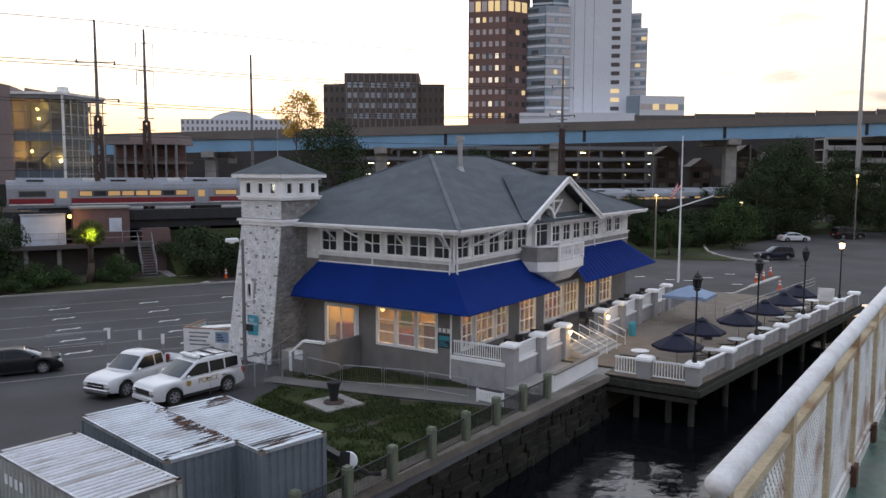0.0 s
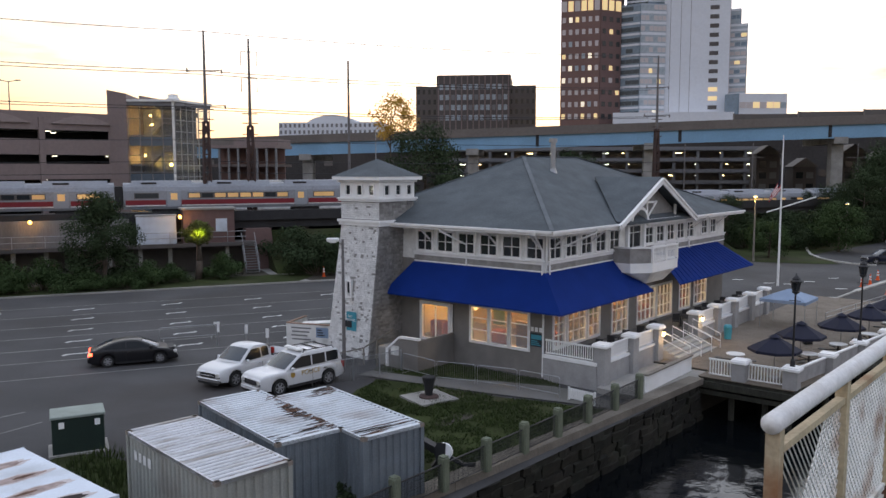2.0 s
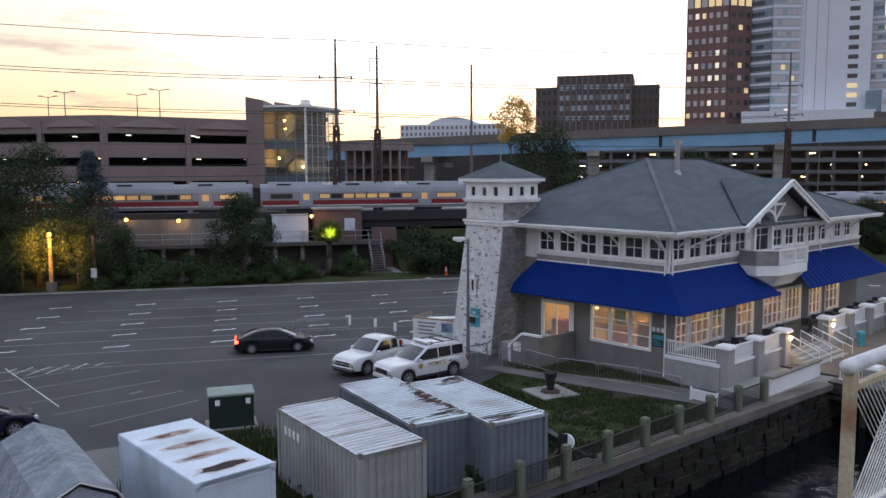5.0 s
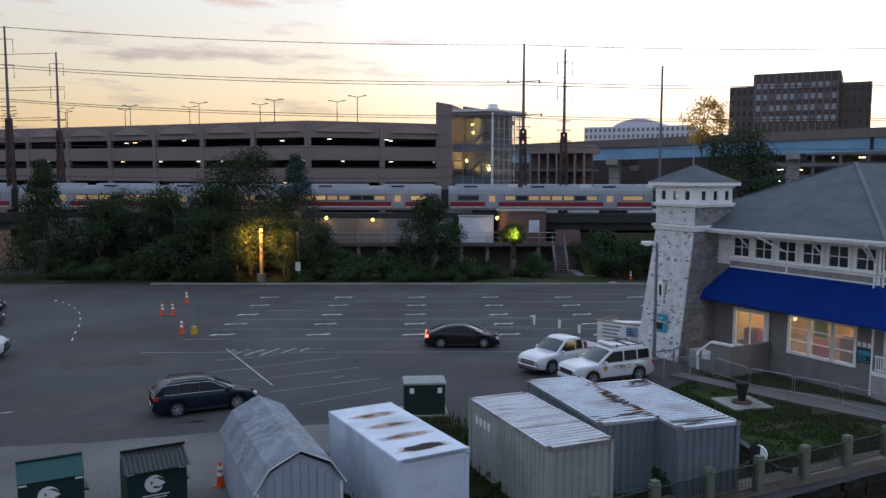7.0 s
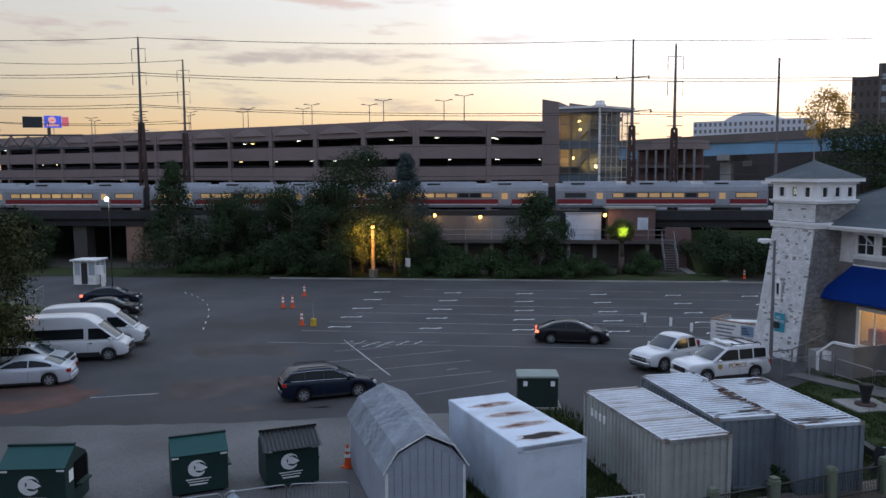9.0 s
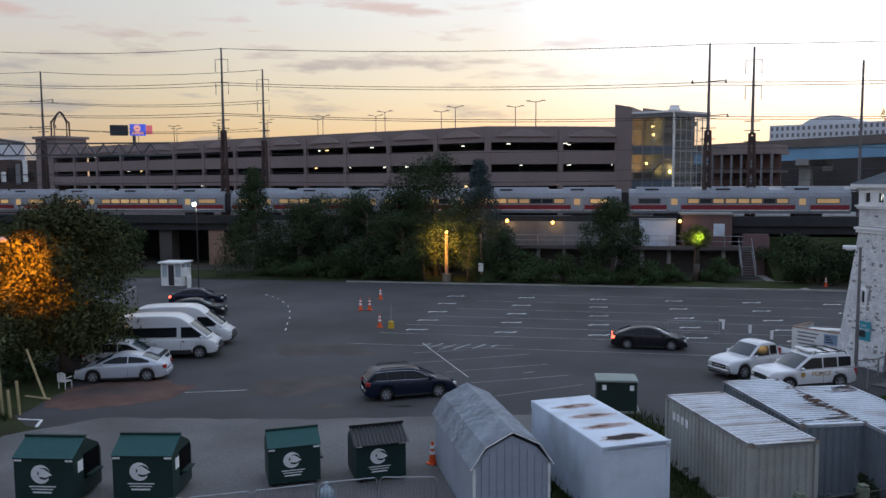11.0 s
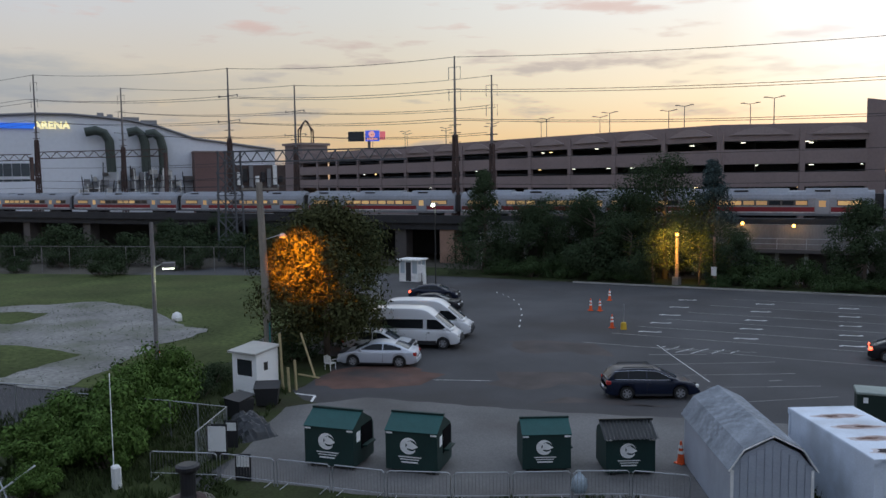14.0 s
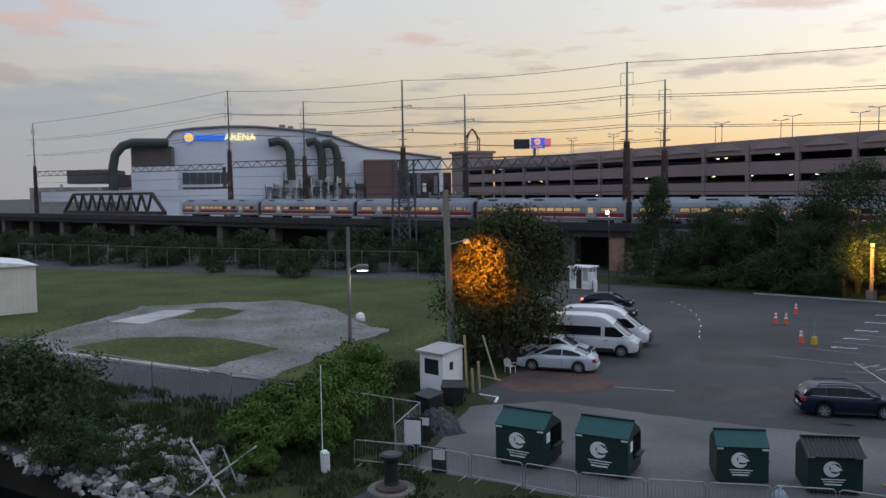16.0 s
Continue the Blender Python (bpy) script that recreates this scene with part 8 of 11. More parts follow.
cone(pose(-20.3, 17.0, 0.03), "orange traffic cone standing beside the shed", 0.9)
c0_ = cone(pose(-42.4, 36.6, 0.0), h=1.05)
for x, y in ((-49.1, 41.1), (-48.5, 41.6), (-52.1, 46.6), (-22.0, 80.3), (34.5, 83.6), (32.3, 79.9), (31.0, 78.5), (31.3, 73.6), (-50.5, 5.0)):
    copy_thing(c0_, pose(x, y, 0.03))
copy_thing(c0_, pose(-17.9, 16.6, 0.02))
t = thing("yellow_post", pose(-41.5, 36.9, 0), "short post in a yellow base on the lot", "sign post")
part("foot", Shape().lathe([(0.25, 0), (0.2, 0.5), (0.12, 0.55)], 12), M["yellow"], t)
part("pole", Shape().rod((0, 0, 0.5), (0, 0, 1.9), 0.03), M["galv"], t)
for (x, y), h in (((-20.2, 47.4), 1.4), ((-18.8, 48.8), 1.1), ((-17.0, 47.7), 1.1)):
    t = thing("lane_sign", pose(x, y, 0, 0, 0, 20), "small white lane sign on a post in the lot", "sign", "lane signs")
    part("post", Shape().rod((0, 0, 0), (0, 0, h), 0.03), M["galv"], t)
    part("plate", Shape().box(-0.22, 0.16, -0.03, -0.01, h - 0.02, h + 0.12).box(-0.02, 0.14, -0.03, -0.01, h - 0.55, h - 0.02) if h > 1.2 else Shape().box(-0.1, 0.1, -0.03, -0.01, 0.5, h), M["white"], t)
crowd_barrier((-24.4, 47.9), (-21.2, 49.6), "low white barrier standing on the lot", "barriers on the lot", 0.9)

# white box store beside the tower
t = thing("white_enclosure", pose(-15.7, 47.6, 0, 0, 0, -12), "low white flaking walled enclosure beside the tower", "enclosure")
part("wall", Shape().box(0, 3.2, 0, 0.15, 0, 1.5).box(0, 0.15, 0.15, 2.5, 0, 1.5).box(3.05, 3.2, 0.15, 2.5, 0, 1.5), M["white_worn"], t)
part("notice", Shape().box(2.1, 2.95, -0.02, -0.002, 0.7, 1.35), M["pale_blue"], t, "pale blue notice with dark bars")
for i in range(3):
    part("notice_bar", Shape().box(2.2, 2.7 - 0.1 * i, -0.03, -0.02, 0.82 + 0.16 * i, 0.9 + 0.16 * i), M["sign_black"], t)
part("rim", Shape().beam((0, 0.07, 1.52), (3.2, 0.07, 1.52), 0.19, 0.06).beam((0.07, 0.1, 1.53), (0.07, 2.5, 1.53), 0.19, 0.06).beam((3.12, 0.1, 1.53), (3.12, 2.5, 1.53), 0.19, 0.06), M["pier_brown"], t, "brown weathered rim")
part("rubbish_bin", Shape().cbox(0.5, 2.7, 0.5, 2.2, 0, 1.25, 0.05), M["duct_green"], t, "dark bin inside the walls")
part("board", Shape().sheet((0.9, 0.4, 1.42), (2.9, 1.2, 1.5), (2.7, 1.7, 1.56), (0.7, 0.9, 1.48), 0.03), M["white_worn"], t)
for i in range(4):
    part("lettering_bar", Shape().box(0.35 + 0.06 * (i % 2), 1.75 - 0.13 * (i % 3), -0.014, -0.002, 1.2 - 0.24 * i, 1.29 - 0.24 * i), M["precast_grey"], t, "faded grey lettering")

# street lamp before the tower
def cobra_lamp(m, h, arm, label, mat, on=False, name="street_lamp"):
    t = thing(name, m, label, "street lamp")
    part("pole", Shape().rod((0, 0, 0), (0, 0, h), 0.11, 0.07, 8), mat, t)
    part("arm", Shape().path([(0, 0, h - 0.25), (-arm * 0.5, 0, h - 0.02), (-arm, 0, h - 0.02)], 0.03), M["galv"], t)
    part("head", Shape().cbox(-arm - 0.55, -arm + 0.15, -0.17, 0.17, h - 0.1, h + 0.1, 0.05), M["white_worn"], t)
    part("lens", Shape().lathe([(0.22, 0.0), (0.2, -0.07), (0.1, -0.1)], 12, Matrix.Translation((-arm - 0.2, 0, h - 0.09))), M["lamp_cool"] if on else M["white"], t)
    return t


M["lamp_cool"] = glowing("lamp_cool", (0.95, 1.0, 0.8), 5)
cobra_lamp(pose(-10.9, 43.2, 0, 0, 0, 20), 7.25, 0.35, "grey street lamp pole before the tower", M["pole_grey"])

# ramp wall and steps to the tower door
t = thing("entrance_ramp", BLD, "grey boarded ramp wall with a sloping white handrail", "ramp")
part("wall", Shape().slab([(-8.3, 0.0), (-6.1, 0.0), (-6.1, 1.75), (-7.4, 1.7), (-8.3, 0.95)], -3.3, -3.15).box(-6.25, -6.1, -3.15, -0.1, 0, 1.75), M["siding"], t)
part("handrail", Shape().beam((-8.4, -3.25, 1.05), (-7.45, -3.25, 1.82), 0.22, 0.12).beam((-7.45, -3.25, 1.82), (-6.0, -3.25, 1.86), 0.22, 0.12).box(-8.5, -8.3, -3.35, -3.1, 0, 1.1), M["white"], t, "white timber handrail")
part("floor", Shape().box(-9.3, -6.25, -3.1, -0.05, 0.0, 1.05), M["concrete"], t)
part("notice", Shape().box(-8.1, -7.5, -3.33, -3.31, 0.75, 1.3), M["white_worn"], t)
t = thing("handrail", BLD, "pale timber handrail beside the tower foot", "handrail")
part("rail", Shape().path([(-10.6, -5.6, 0.75), (-9.7, -3.9, 1.0), (-9.0, -2.2, 1.9)], 0.04), M["wood_grey"], t)
for p in ((-10.6, -5.6, 0.75), (-9.7, -3.9, 1.0), (-8.95, -3.6, 1.5)):
    part("post", Shape().rod((p[0], p[1], 0), p, 0.05), M["wood_grey"], t)
# chain-link fence between the lot and the grass
fpts = [(-11.5, 38.6), (-9.6, 39.9), (-8.4, 41.0), (-7.4, 42.2)]
t = thing("chain_link_fence", pose(0, 0, 0), "low grey chain-link fence beside the grass", "fence")
for a in fpts:
    part("post", Shape().rod((*a, 0), (*a, 1.25), 0.035), M["galv"], t)
for a, b in zip(fpts, fpts[1:]):
    part("rail", Shape().rod((*a, 1.2), (*b, 1.2), 0.022), M["galv"], t)
    s = Shape()
    for i in range(26):
        q = Vector((*a, 0)).lerp(Vector((*b, 0)), i / 26)
        s.rod(q, q + Vector((0, 0, 1.2)), 0.006, None, 4, False)
    tagged(part("wire", s, M["galv"], t), kind="stuff")

# sign on the tower and on the restaurant wall
t = thing("parking_sign", BLD @ Matrix.Translation((0.5, 0, 0)), "teal and black no parking banner on the tower", "sign")
part("plate", Shape().box(-12.75, -11.95, -2.80, -2.76, 1.55, 2.7), M["teal"], t)
part("dark_band", Shape().box(-12.95, -12.3, -2.83, -2.805, 1.75, 2.15), M["sign_black"], t)
words("NO\nPARKING", 0.22, M["white"], t, Matrix.Translation((-12.4, -2.84, 2.32)) @ Matrix.Rotation(radians(90), 4, "X"))
t = thing("notice_board", BLD, "dark notice board with a teal heading beside the window", "sign")
part("board", Shape().box(-0.88, -0.06, -0.05, -0.01, 1.7, 2.45), M["sign_black"], t)
part("heading", Shape().box(-0.8, -0.14, -0.06, -0.051, 2.1, 2.35), M["teal"], t)
for i in range(3):
    part("text_bar", Shape().box(-0.8, -0.2 - 0.1 * i, -0.058, -0.051, 1.78 + 0.1 * i, 1.83 + 0.1 * i), M["teal"], t)
for i in range(3):
    part("picture", Shape().box(-0.85 + 0.27 * i, -0.68 + 0.27 * i, -0.04, -0.01, 2.52, 2.75), M["white"], t)
# dark weeds grown up between the containers
weed = shrub(pose(-6.7, 24.2, 0), 1.3, 0.95, 88, M["leaf_dark"], "dark weeds grown up between the containers", 0.11, 12, 120, "weeds by the containers")
for x, y, sc in ((-6.0, 23.6, 0.7), (-11.4, 22.0, 0.6), (-11.0, 21.2, 0.45)):
    again(weed, pose(x, y, 0, 0, 0, x * 31), sc)


# ---- terrace, steps and waterside deck of the restaurant ----
def pillar(m, h, label, group, w=0.66, lamp_on=False):
    t = thing("brick_pillar", m, label, "pillar", group)
    part("shaft", Shape().cbox(-w / 2, w / 2, -w / 2, w / 2, 0, h - 0.2, 0.02), M["pillar_grey"], t)
    part("cap", Shape().cbox(-w / 2 - 0.09, w / 2 + 0.09, -w / 2 - 0.09, w / 2 + 0.09, h - 0.2, h - 0.06, 0.03).cbox(-w / 2 - 0.03, w / 2 + 0.03, -w / 2 - 0.03, w / 2 + 0.03, h - 0.06, h, 0.02), M["white"], t, "white cap stone")
    return t


M["pillar_grey"] = material("pillar_grey", (0.34, 0.335, 0.33), 0.8, 0.1, 2.0, 20, 0.15, stain=0.25)
terr = thing("terrace", BLD, "raised paved terrace along the restaurant", "terrace", kind="structure")
part("slab", Shape().box(0.02, 3.3, -0.1, 25.0, 0.0, 1.12), M["brick_path"], terr)
part("retaining_wall", Shape().box(3.3, 3.5, -0.2, 6.6, 0.0, 1.3).box(3.3, 3.5, 11.8, 25.2, 0.0, 1.3).box(0.1, 3.3, -0.28, -0.1, 0.0, 1.25), M["pillar_grey"], terr)
part("coping", Shape().box(3.26, 3.54, -0.2, 6.6, 1.3, 1.42).box(3.26, 3.54, 11.8, 25.2, 1.3, 1.42).box(0.1, 3.3, -0.32, -0.06, 1.25, 1.42), M["white"], terr, "white coping")
PY = [0.1, 3.3, 6.4, 12.1, 15.4, 18.6, 22.0, 25.2]
for y in PY:
    pillar(BLD @ Matrix.Translation((3.4, y, 0.0)), 2.42, "grey brick terrace pillar with a white cap", "terrace pillars")


def baluster_run(m, L, z0, z1, label, group, panel=False, step=0.13):
    t = thing("railing", m, label, "railing", group)
    part("top_rail", Shape().box(0, L, -0.05, 0.05, z1 - 0.08, z1), M["white"], t)
    part("bottom_rail", Shape().box(0, L, -0.03, 0.03, z0, z0 + 0.06), M["white"], t)
    x = 0.06
    first = None
    while x < L - 0.04:
        if first is None:
            first = part("baluster", Shape().box(-0.02, 0.02, -0.02, 0.02, z0 + 0.06, z1 - 0.08), M["white"], t, at=Matrix.Translation((x, 0, 0)))
        else:
            twin(first, t, Matrix.Translation((x, 0, 0)))
        x += step
    return t


ROT90 = Matrix.Rotation(radians(90), 4, "Z")
for a, b in zip(PY, PY[1:]):
    if a == 6.4:
        continue
    baluster_run(BLD @ Matrix.Translation((3.4, a + 0.34, 0)) @ ROT90, b - a - 0.68, 1.5, 2.25, "white terrace railing between pillars", "terrace railings", step=0.075)
baluster_run(BLD @ Matrix.Translation((0.2, -0.18, 0)), 2.85, 1.5, 2.25, "white baluster railing at the terrace end", "terrace railings")
# wall lights on two pillars
for y in (6.4, 12.1):
    q = BLD @ Vector((3.86, y, 1.95))
    t = thing("wall_light", Matrix.Translation(q), "lit lantern on a terrace pillar", "wall lamp", "terrace lanterns")
    part("globe", Shape().cbox(-0.07, 0.07, -0.07, 0.07, -0.12, 0.12, 0.02), glowing("lantern_glow", (1.0, 0.72, 0.38), 7), t)
    part("hood", Shape().lathe([(0.12, 0.12), (0.03, 0.2)], 8), M["black_metal"], t)
    lamp("lantern_light", q + Vector((0.12, -0.03, 0)), 60, (1.0, 0.66, 0.34), 0.08)
# steps down to the deck
st_ = thing("patio_steps", BLD, "wide pale steps with white pipe rails", "steps")
for i in range(5):
    part("tread", Shape().box(3.3 + 0.34 * i, 3.3 + 0.34 * (i + 1), 6.9, 11.7, 0.0, 1.0 - 0.14 * i), M["concrete_pale"], st_)
for y in (7.0, 8.6, 10.2, 11.6):
    part("rail", Shape().path([(3.45, y, 1.1), (3.45, y, 2.0), (5.2, y, 1.3), (5.2, y, 0.45)], 0.035), M["white"], st_, "white pipe rail")
    part("mid_rail", Shape().path([(3.45, y, 1.55), (5.2, y, 0.85)], 0.025), M["white"], st_)
# white screen wall on the quay
t = thing("quay_screen", BLD, "low white boarded screen wall on the quay edge", "screen wall")
part("panel", Shape().box(5.75, 5.87, 0.1, 5.6, 0.3, 1.12), M["white"], t)
part("cap", Shape().box(5.68, 5.94, 0.05, 5.65, 1.12, 1.2), M["wood_grey"], t)
flat("quay_walk", [tuple((BLD @ Vector(p)).xy) for p in ((3.5, -0.3, 0), (6.6, 0.0, 0), (6.9, 6.0, 0), (3.5, 6.0, 0))], 0.29, M["concrete"], "worn concrete walk behind the quay edge", "pavement")
s = Shape()
s.prism([tuple(p) for p in ((3.5, -0.6), (6.4, -0.9), (6.8, 5.5), (3.5, 5.5))], 0.0, 0.28)
solid("quay_step", s, M["concrete"], "concrete edge of the quay walk", "kerb", kind="structure", m=BLD)
# deck on piles
dk = thing("waterside_deck", BLD, "weathered timber deck on piles over the water", "deck")
edge = lambda y: 11.5 + 0.13 * (y - 4.6)
part("joist_edge", Shape().prism([(6.7, 4.55), (edge(4.6), 4.55), (edge(37), 37), (3.5, 37), (3.5, 6.0), (6.7, 6.0)], -0.05, 0.36), M["timber_dark"], dk)
part("fascia_beam", Shape().beam((6.6, 4.45, 0.02), (edge(4.6) + 0.1, 4.45, 0.02), 0.16, 0.34).beam((edge(4.6) + 0.12, 4.45, 0.02), (edge(37) + 0.12, 37, 0.02), 0.16, 0.34).beam((6.6, 4.6, -0.4), (edge(4.6), 4.6, -0.4), 0.2, 0.25), M["timber_dark"], dk)
for k in range(150):
    y = 4.5 + k * 0.215
    part("deck_board", Shape().box(3.52 if y > 6 else 6.7, edge(y) - 0.02, y, y + 0.2, 0.36, 0.40 + RNG.uniform(0, 0.006)), M["ipe"], dk)
for y in (5.0, 9.5, 14.0, 18.5, 23.0, 28.0, 33.0):
    for x in (8.3, 10.0, edge(y) - 0.4):
        part("deck_post", Shape().rod((x, y, -4.5), (x, y, -0.05), 0.17, 0.16, 10), M["timber_dark"], dk)
    part("cross_beam", Shape().beam((6.9, y, -0.22), (edge(y) - 0.1, y, -0.22), 0.28, 0.3), M["timber_dark"], dk)
DP = [(6.75, 4.85), (8.75, 4.85), (edge(4.9) - 0.3, 4.95)] + [(edge(y) - 0.3, y) for y in (9.3, 13.7, 18.1, 22.5, 26.9, 31.3, 35.6)]
for i, (x, y) in enumerate(DP):
    if i == 0:
        continue
    pillar(BLD @ Matrix.Translation((x, y, 0.4)), 1.12, "low grey deck pillar with a white cap", "deck pillars", 0.7)
for i, (a, b) in enumerate(zip(DP, DP[1:])):
    a, b = Vector((*a, 0)), Vector((*b, 0))
    d = (b - a).normalized()
    ang_ = math.degrees(math.atan2(d.y, d.x))
    L = (b - a).length - 0.74
    m_ = BLD @ Matrix.Translation((*(a + d * 0.37).xy, 0.4)) @ Matrix.Rotation(radians(ang_), 4, "Z")
    if i < 2:
        baluster_run(m_, L, 0.1, 0.95, "white baluster railing at the deck end", "deck railings", step=0.15)
    else:
        t = thing("deck_railing", m_, "grey boarded rail panel along the deck", "railing", "deck rail panels")
        part("board", Shape().box(0, L, -0.04, 0.04, 0.12, 0.86), M["pillar_grey"], t)
        part("top_rail", Shape().box(0, L, -0.08, 0.08, 0.86, 0.94), M["white"], t)


# patio lamps
def patio_lamp(m, on):
    t = thing("patio_lamp", m, "black lantern lamp post on the deck" + (", lit" if on else ""), "lamp post", "deck lamp posts")
    part("pole", Shape().lathe([(0.14, 0), (0.12, 0.3), (0.06, 0.4), (0.05, 4.0)], 10), M["black_metal"], t)
    part("crossbar", Shape().rod((-0.3, 0, 3.55), (0.3, 0, 3.55), 0.02), M["black_metal"], t)
    part("cup", Shape().lathe([(0.06, 3.9), (0.2, 4.0), (0.2, 4.06), (0.1, 4.08)], 8), M["black_metal"], t)
    part("lantern", Shape().lathe([(0.1, 4.07), (0.16, 4.1), (0.23, 4.55), (0.2, 4.6)], 6), glowing("patio_glow", (1.0, 0.68, 0.35), 9) if on else M["dark_glass"], t, "lit pane" if on else "dark panes")
    for i in range(6):
        a = math.pi * i / 3
        part("glazing_bar", Shape().beam((0.17 * math.cos(a), 0.17 * math.sin(a), 4.08), (0.245 * math.cos(a), 0.245 * math.sin(a), 4.58), 0.03, 0.03), M["black_metal"], t)
    part("hood", Shape().lathe([(0.31, 4.54), (0.32, 4.6), (0.2, 4.7), (0.22, 4.74), (0.12, 4.86), (0.05, 4.92), (0.02, 5.02)], 8), M["black_metal"], t)
    return t


for y, on in ((4.95, False), (13.7, False), (22.5, False), (31.3, True)):
    patio_lamp(BLD @ Matrix.Translation((edge(y) - 0.3, y, 1.52)) @ Matrix.Scale(0.92, 4), on)


def umbrella(m):
    t = thing("patio_umbrella", m, "navy canvas patio umbrella over a table", "umbrella", "navy umbrellas on the deck")
    part("pole", Shape().rod((0, 0, 0), (0, 0, 2.3), 0.025), M["grey_metal"], t)
    n = 8
    s = Shape()
    v = [(0, 0, 2.26)] + [(1.32 * math.cos(2 * math.pi * (i + 0.5) / n), 1.32 * math.sin(2 * math.pi * (i + 0.5) / n), 1.56) for i in range(n)]
    low = [(x * 1.0, y * 1.0, z - 0.14) for x, y, z in v[1:]]
    s.add(v + low, [(0, 1 + i, 1 + (i + 1) % n) for i in range(n)] + [(1 + i, 1 + n + i, 1 + n + (i + 1) % n, 1 + (i + 1) % n) for i in range(n)])
    part("canopy", s, M["navy"], t)
    part("vent", Shape().lathe([(0.34, 2.17), (0.03, 2.33)], 8), M["navy"], t)
    part("base", Shape().lathe([(0.28, 0), (0.26, 0.07), (0.05, 0.12)], 12), M["concrete"], t)
    return t


u0 = umbrella(pose(12.3, 41.2, 0.42, 0, 0, 10))
for x, y in ((14.8, 45.0), (18.0, 47.9), (21.0, 51.5), (23.7, 55.0), (26.3, 58.6)):
    copy_thing(u0, pose(x, y, 0.42, 0, 0, 37 * x))


def picnic_table(m):
    t = thing("patio_table", m, "round pale patio table with attached seats on a black frame", "table", "tables on the deck")
    part("tabletop", Shape().lathe([(0.47, 0.70), (0.5, 0.72), (0.5, 0.75), (0.47, 0.76)], 18), M["plastic_white"], t)
    part("frame", Shape().lathe([(0.08, 0), (0.05, 0.7)], 8).rod((-0.9, 0, 0.4), (0.9, 0, 0.4), 0.03).rod((0, -0.9, 0.4), (0, 0.9, 0.4), 0.03).lathe([(0.4, 0), (0.4, 0.03)], 12), M["black_metal"], t)
    for a in range(4):
        x, y = 0.9 * math.cos(a * math.pi / 2), 0.9 * math.sin(a * math.pi / 2)
        part("seat", Shape().lathe([(0.19, 0.42), (0.19, 0.46)], 12, Matrix.Translation((x, y, 0))), M["black_metal"], t)
    return t


t0 = picnic_table(pose(14.9, 43.9, 0.42, 0, 0, 20))
for x, y in ((10.9, 43.4), (17.4, 46.6), (20.4, 49.8), (23.3, 53.9), (26.0, 57.6), (28.4, 60.8)):
    copy_thing(t0, pose(x, y, 0.42, 0, 0, 31 * x))
# pop-up tent
t = thing("canopy_tent", pose(17.4, 55.8, 0.42, 0, 0, -33), "pale blue pop-up canopy tent on thin legs", "tent")
part("canopy", Shape().add([(-1.5, -1.5, 1.95), (1.5, -1.5, 1.95), (1.5, 1.5, 1.95), (-1.5, 1.5, 1.95), (0, 0, 2.6), (-1.5, -1.5, 1.75), (1.5, -1.5, 1.75), (1.5, 1.5, 1.75), (-1.5, 1.5, 1.75)], [(0, 1, 4), (1, 2, 4), (2, 3, 4), (3, 0, 4), (5, 6, 1, 0), (6, 7, 2, 1), (7, 8, 3, 2), (8, 5, 0, 3)]), M["pale_blue"], t)
for x in (-1.45, 1.45):
    for y in (-1.45, 1.45):
        part("leg", Shape().rod((x, y, 0), (x, y, 1.9), 0.02), M["galv"], t)
# teal bin, red sign
t = thing("litter_bin", BLD @ Matrix.Translation((4.6, 14.5, 0.42)), "small teal litter bin on the deck", "bin")
part("body", Shape().lathe([(0.22, 0), (0.26, 0.75)], 12), M["teal"], t)
part("lid", Shape().lathe([(0.28, 0.75), (0.2, 0.9)], 12), M["teal"], t)
t = thing("chalkboard", pose(30.5, 63.0, 0.42, 0, 0, -30), "pale standing notice board on the deck", "board")
part("panel", Shape().cbox(-0.6, 0.6, -0.04, 0.04, 0.3, 1.35, 0.02), M["white_worn"], t)
part("leg", Shape().box(-0.6, -0.5, -0.2, 0.2, 0, 0.3).box(0.5, 0.6, -0.2, 0.2, 0, 0.3), M["white_worn"], t)
t = thing("red_board", pose(16.8, 49.9, 0.42, 0, 0, 0), "small red free-standing sign on the deck", "sign")
part("panel", Shape().cbox(-0.25, 0.25, -0.03, 0.03, 0.15, 0.95, 0.02), M["train_red"], t)
part("foot", Shape().box(-0.25, 0.25, -0.15, 0.15, 0, 0.15), M["black_metal"], t)
# dark chairs and round tables on the terrace
def terrace_set(m):
    t = thing("terrace_table", m, "dark round terrace table", "table", "terrace tables")
    part("tabletop", Shape().lathe([(0.45, 0.71), (0.45, 0.75)], 14), M["trim_black"], t)
    part("stem", Shape().lathe([(0.25, 0), (0.05, 0.05), (0.04, 0.71)], 10), M["black_metal"], t)
    return t


def terrace_chair(m):
    t = thing("terrace_chair", m, "dark metal terrace chair", "chair", "terrace chairs")
    part("seat", Shape().cbox(-0.22, 0.22, -0.22, 0.22, 0.43, 0.47, 0.01), M["trim_black"], t)
    part("backrest", Shape().cbox(-0.22, 0.22, 0.2, 0.24, 0.55, 0.95, 0.01), M["trim_black"], t)
    for x in (-0.2, 0.2):
        for y in (-0.2, 0.22):
            part("leg", Shape().rod((x, y, 0), (x, y, 0.44 if y < 0 else 0.95), 0.015), M["black_metal"], t)
    return t


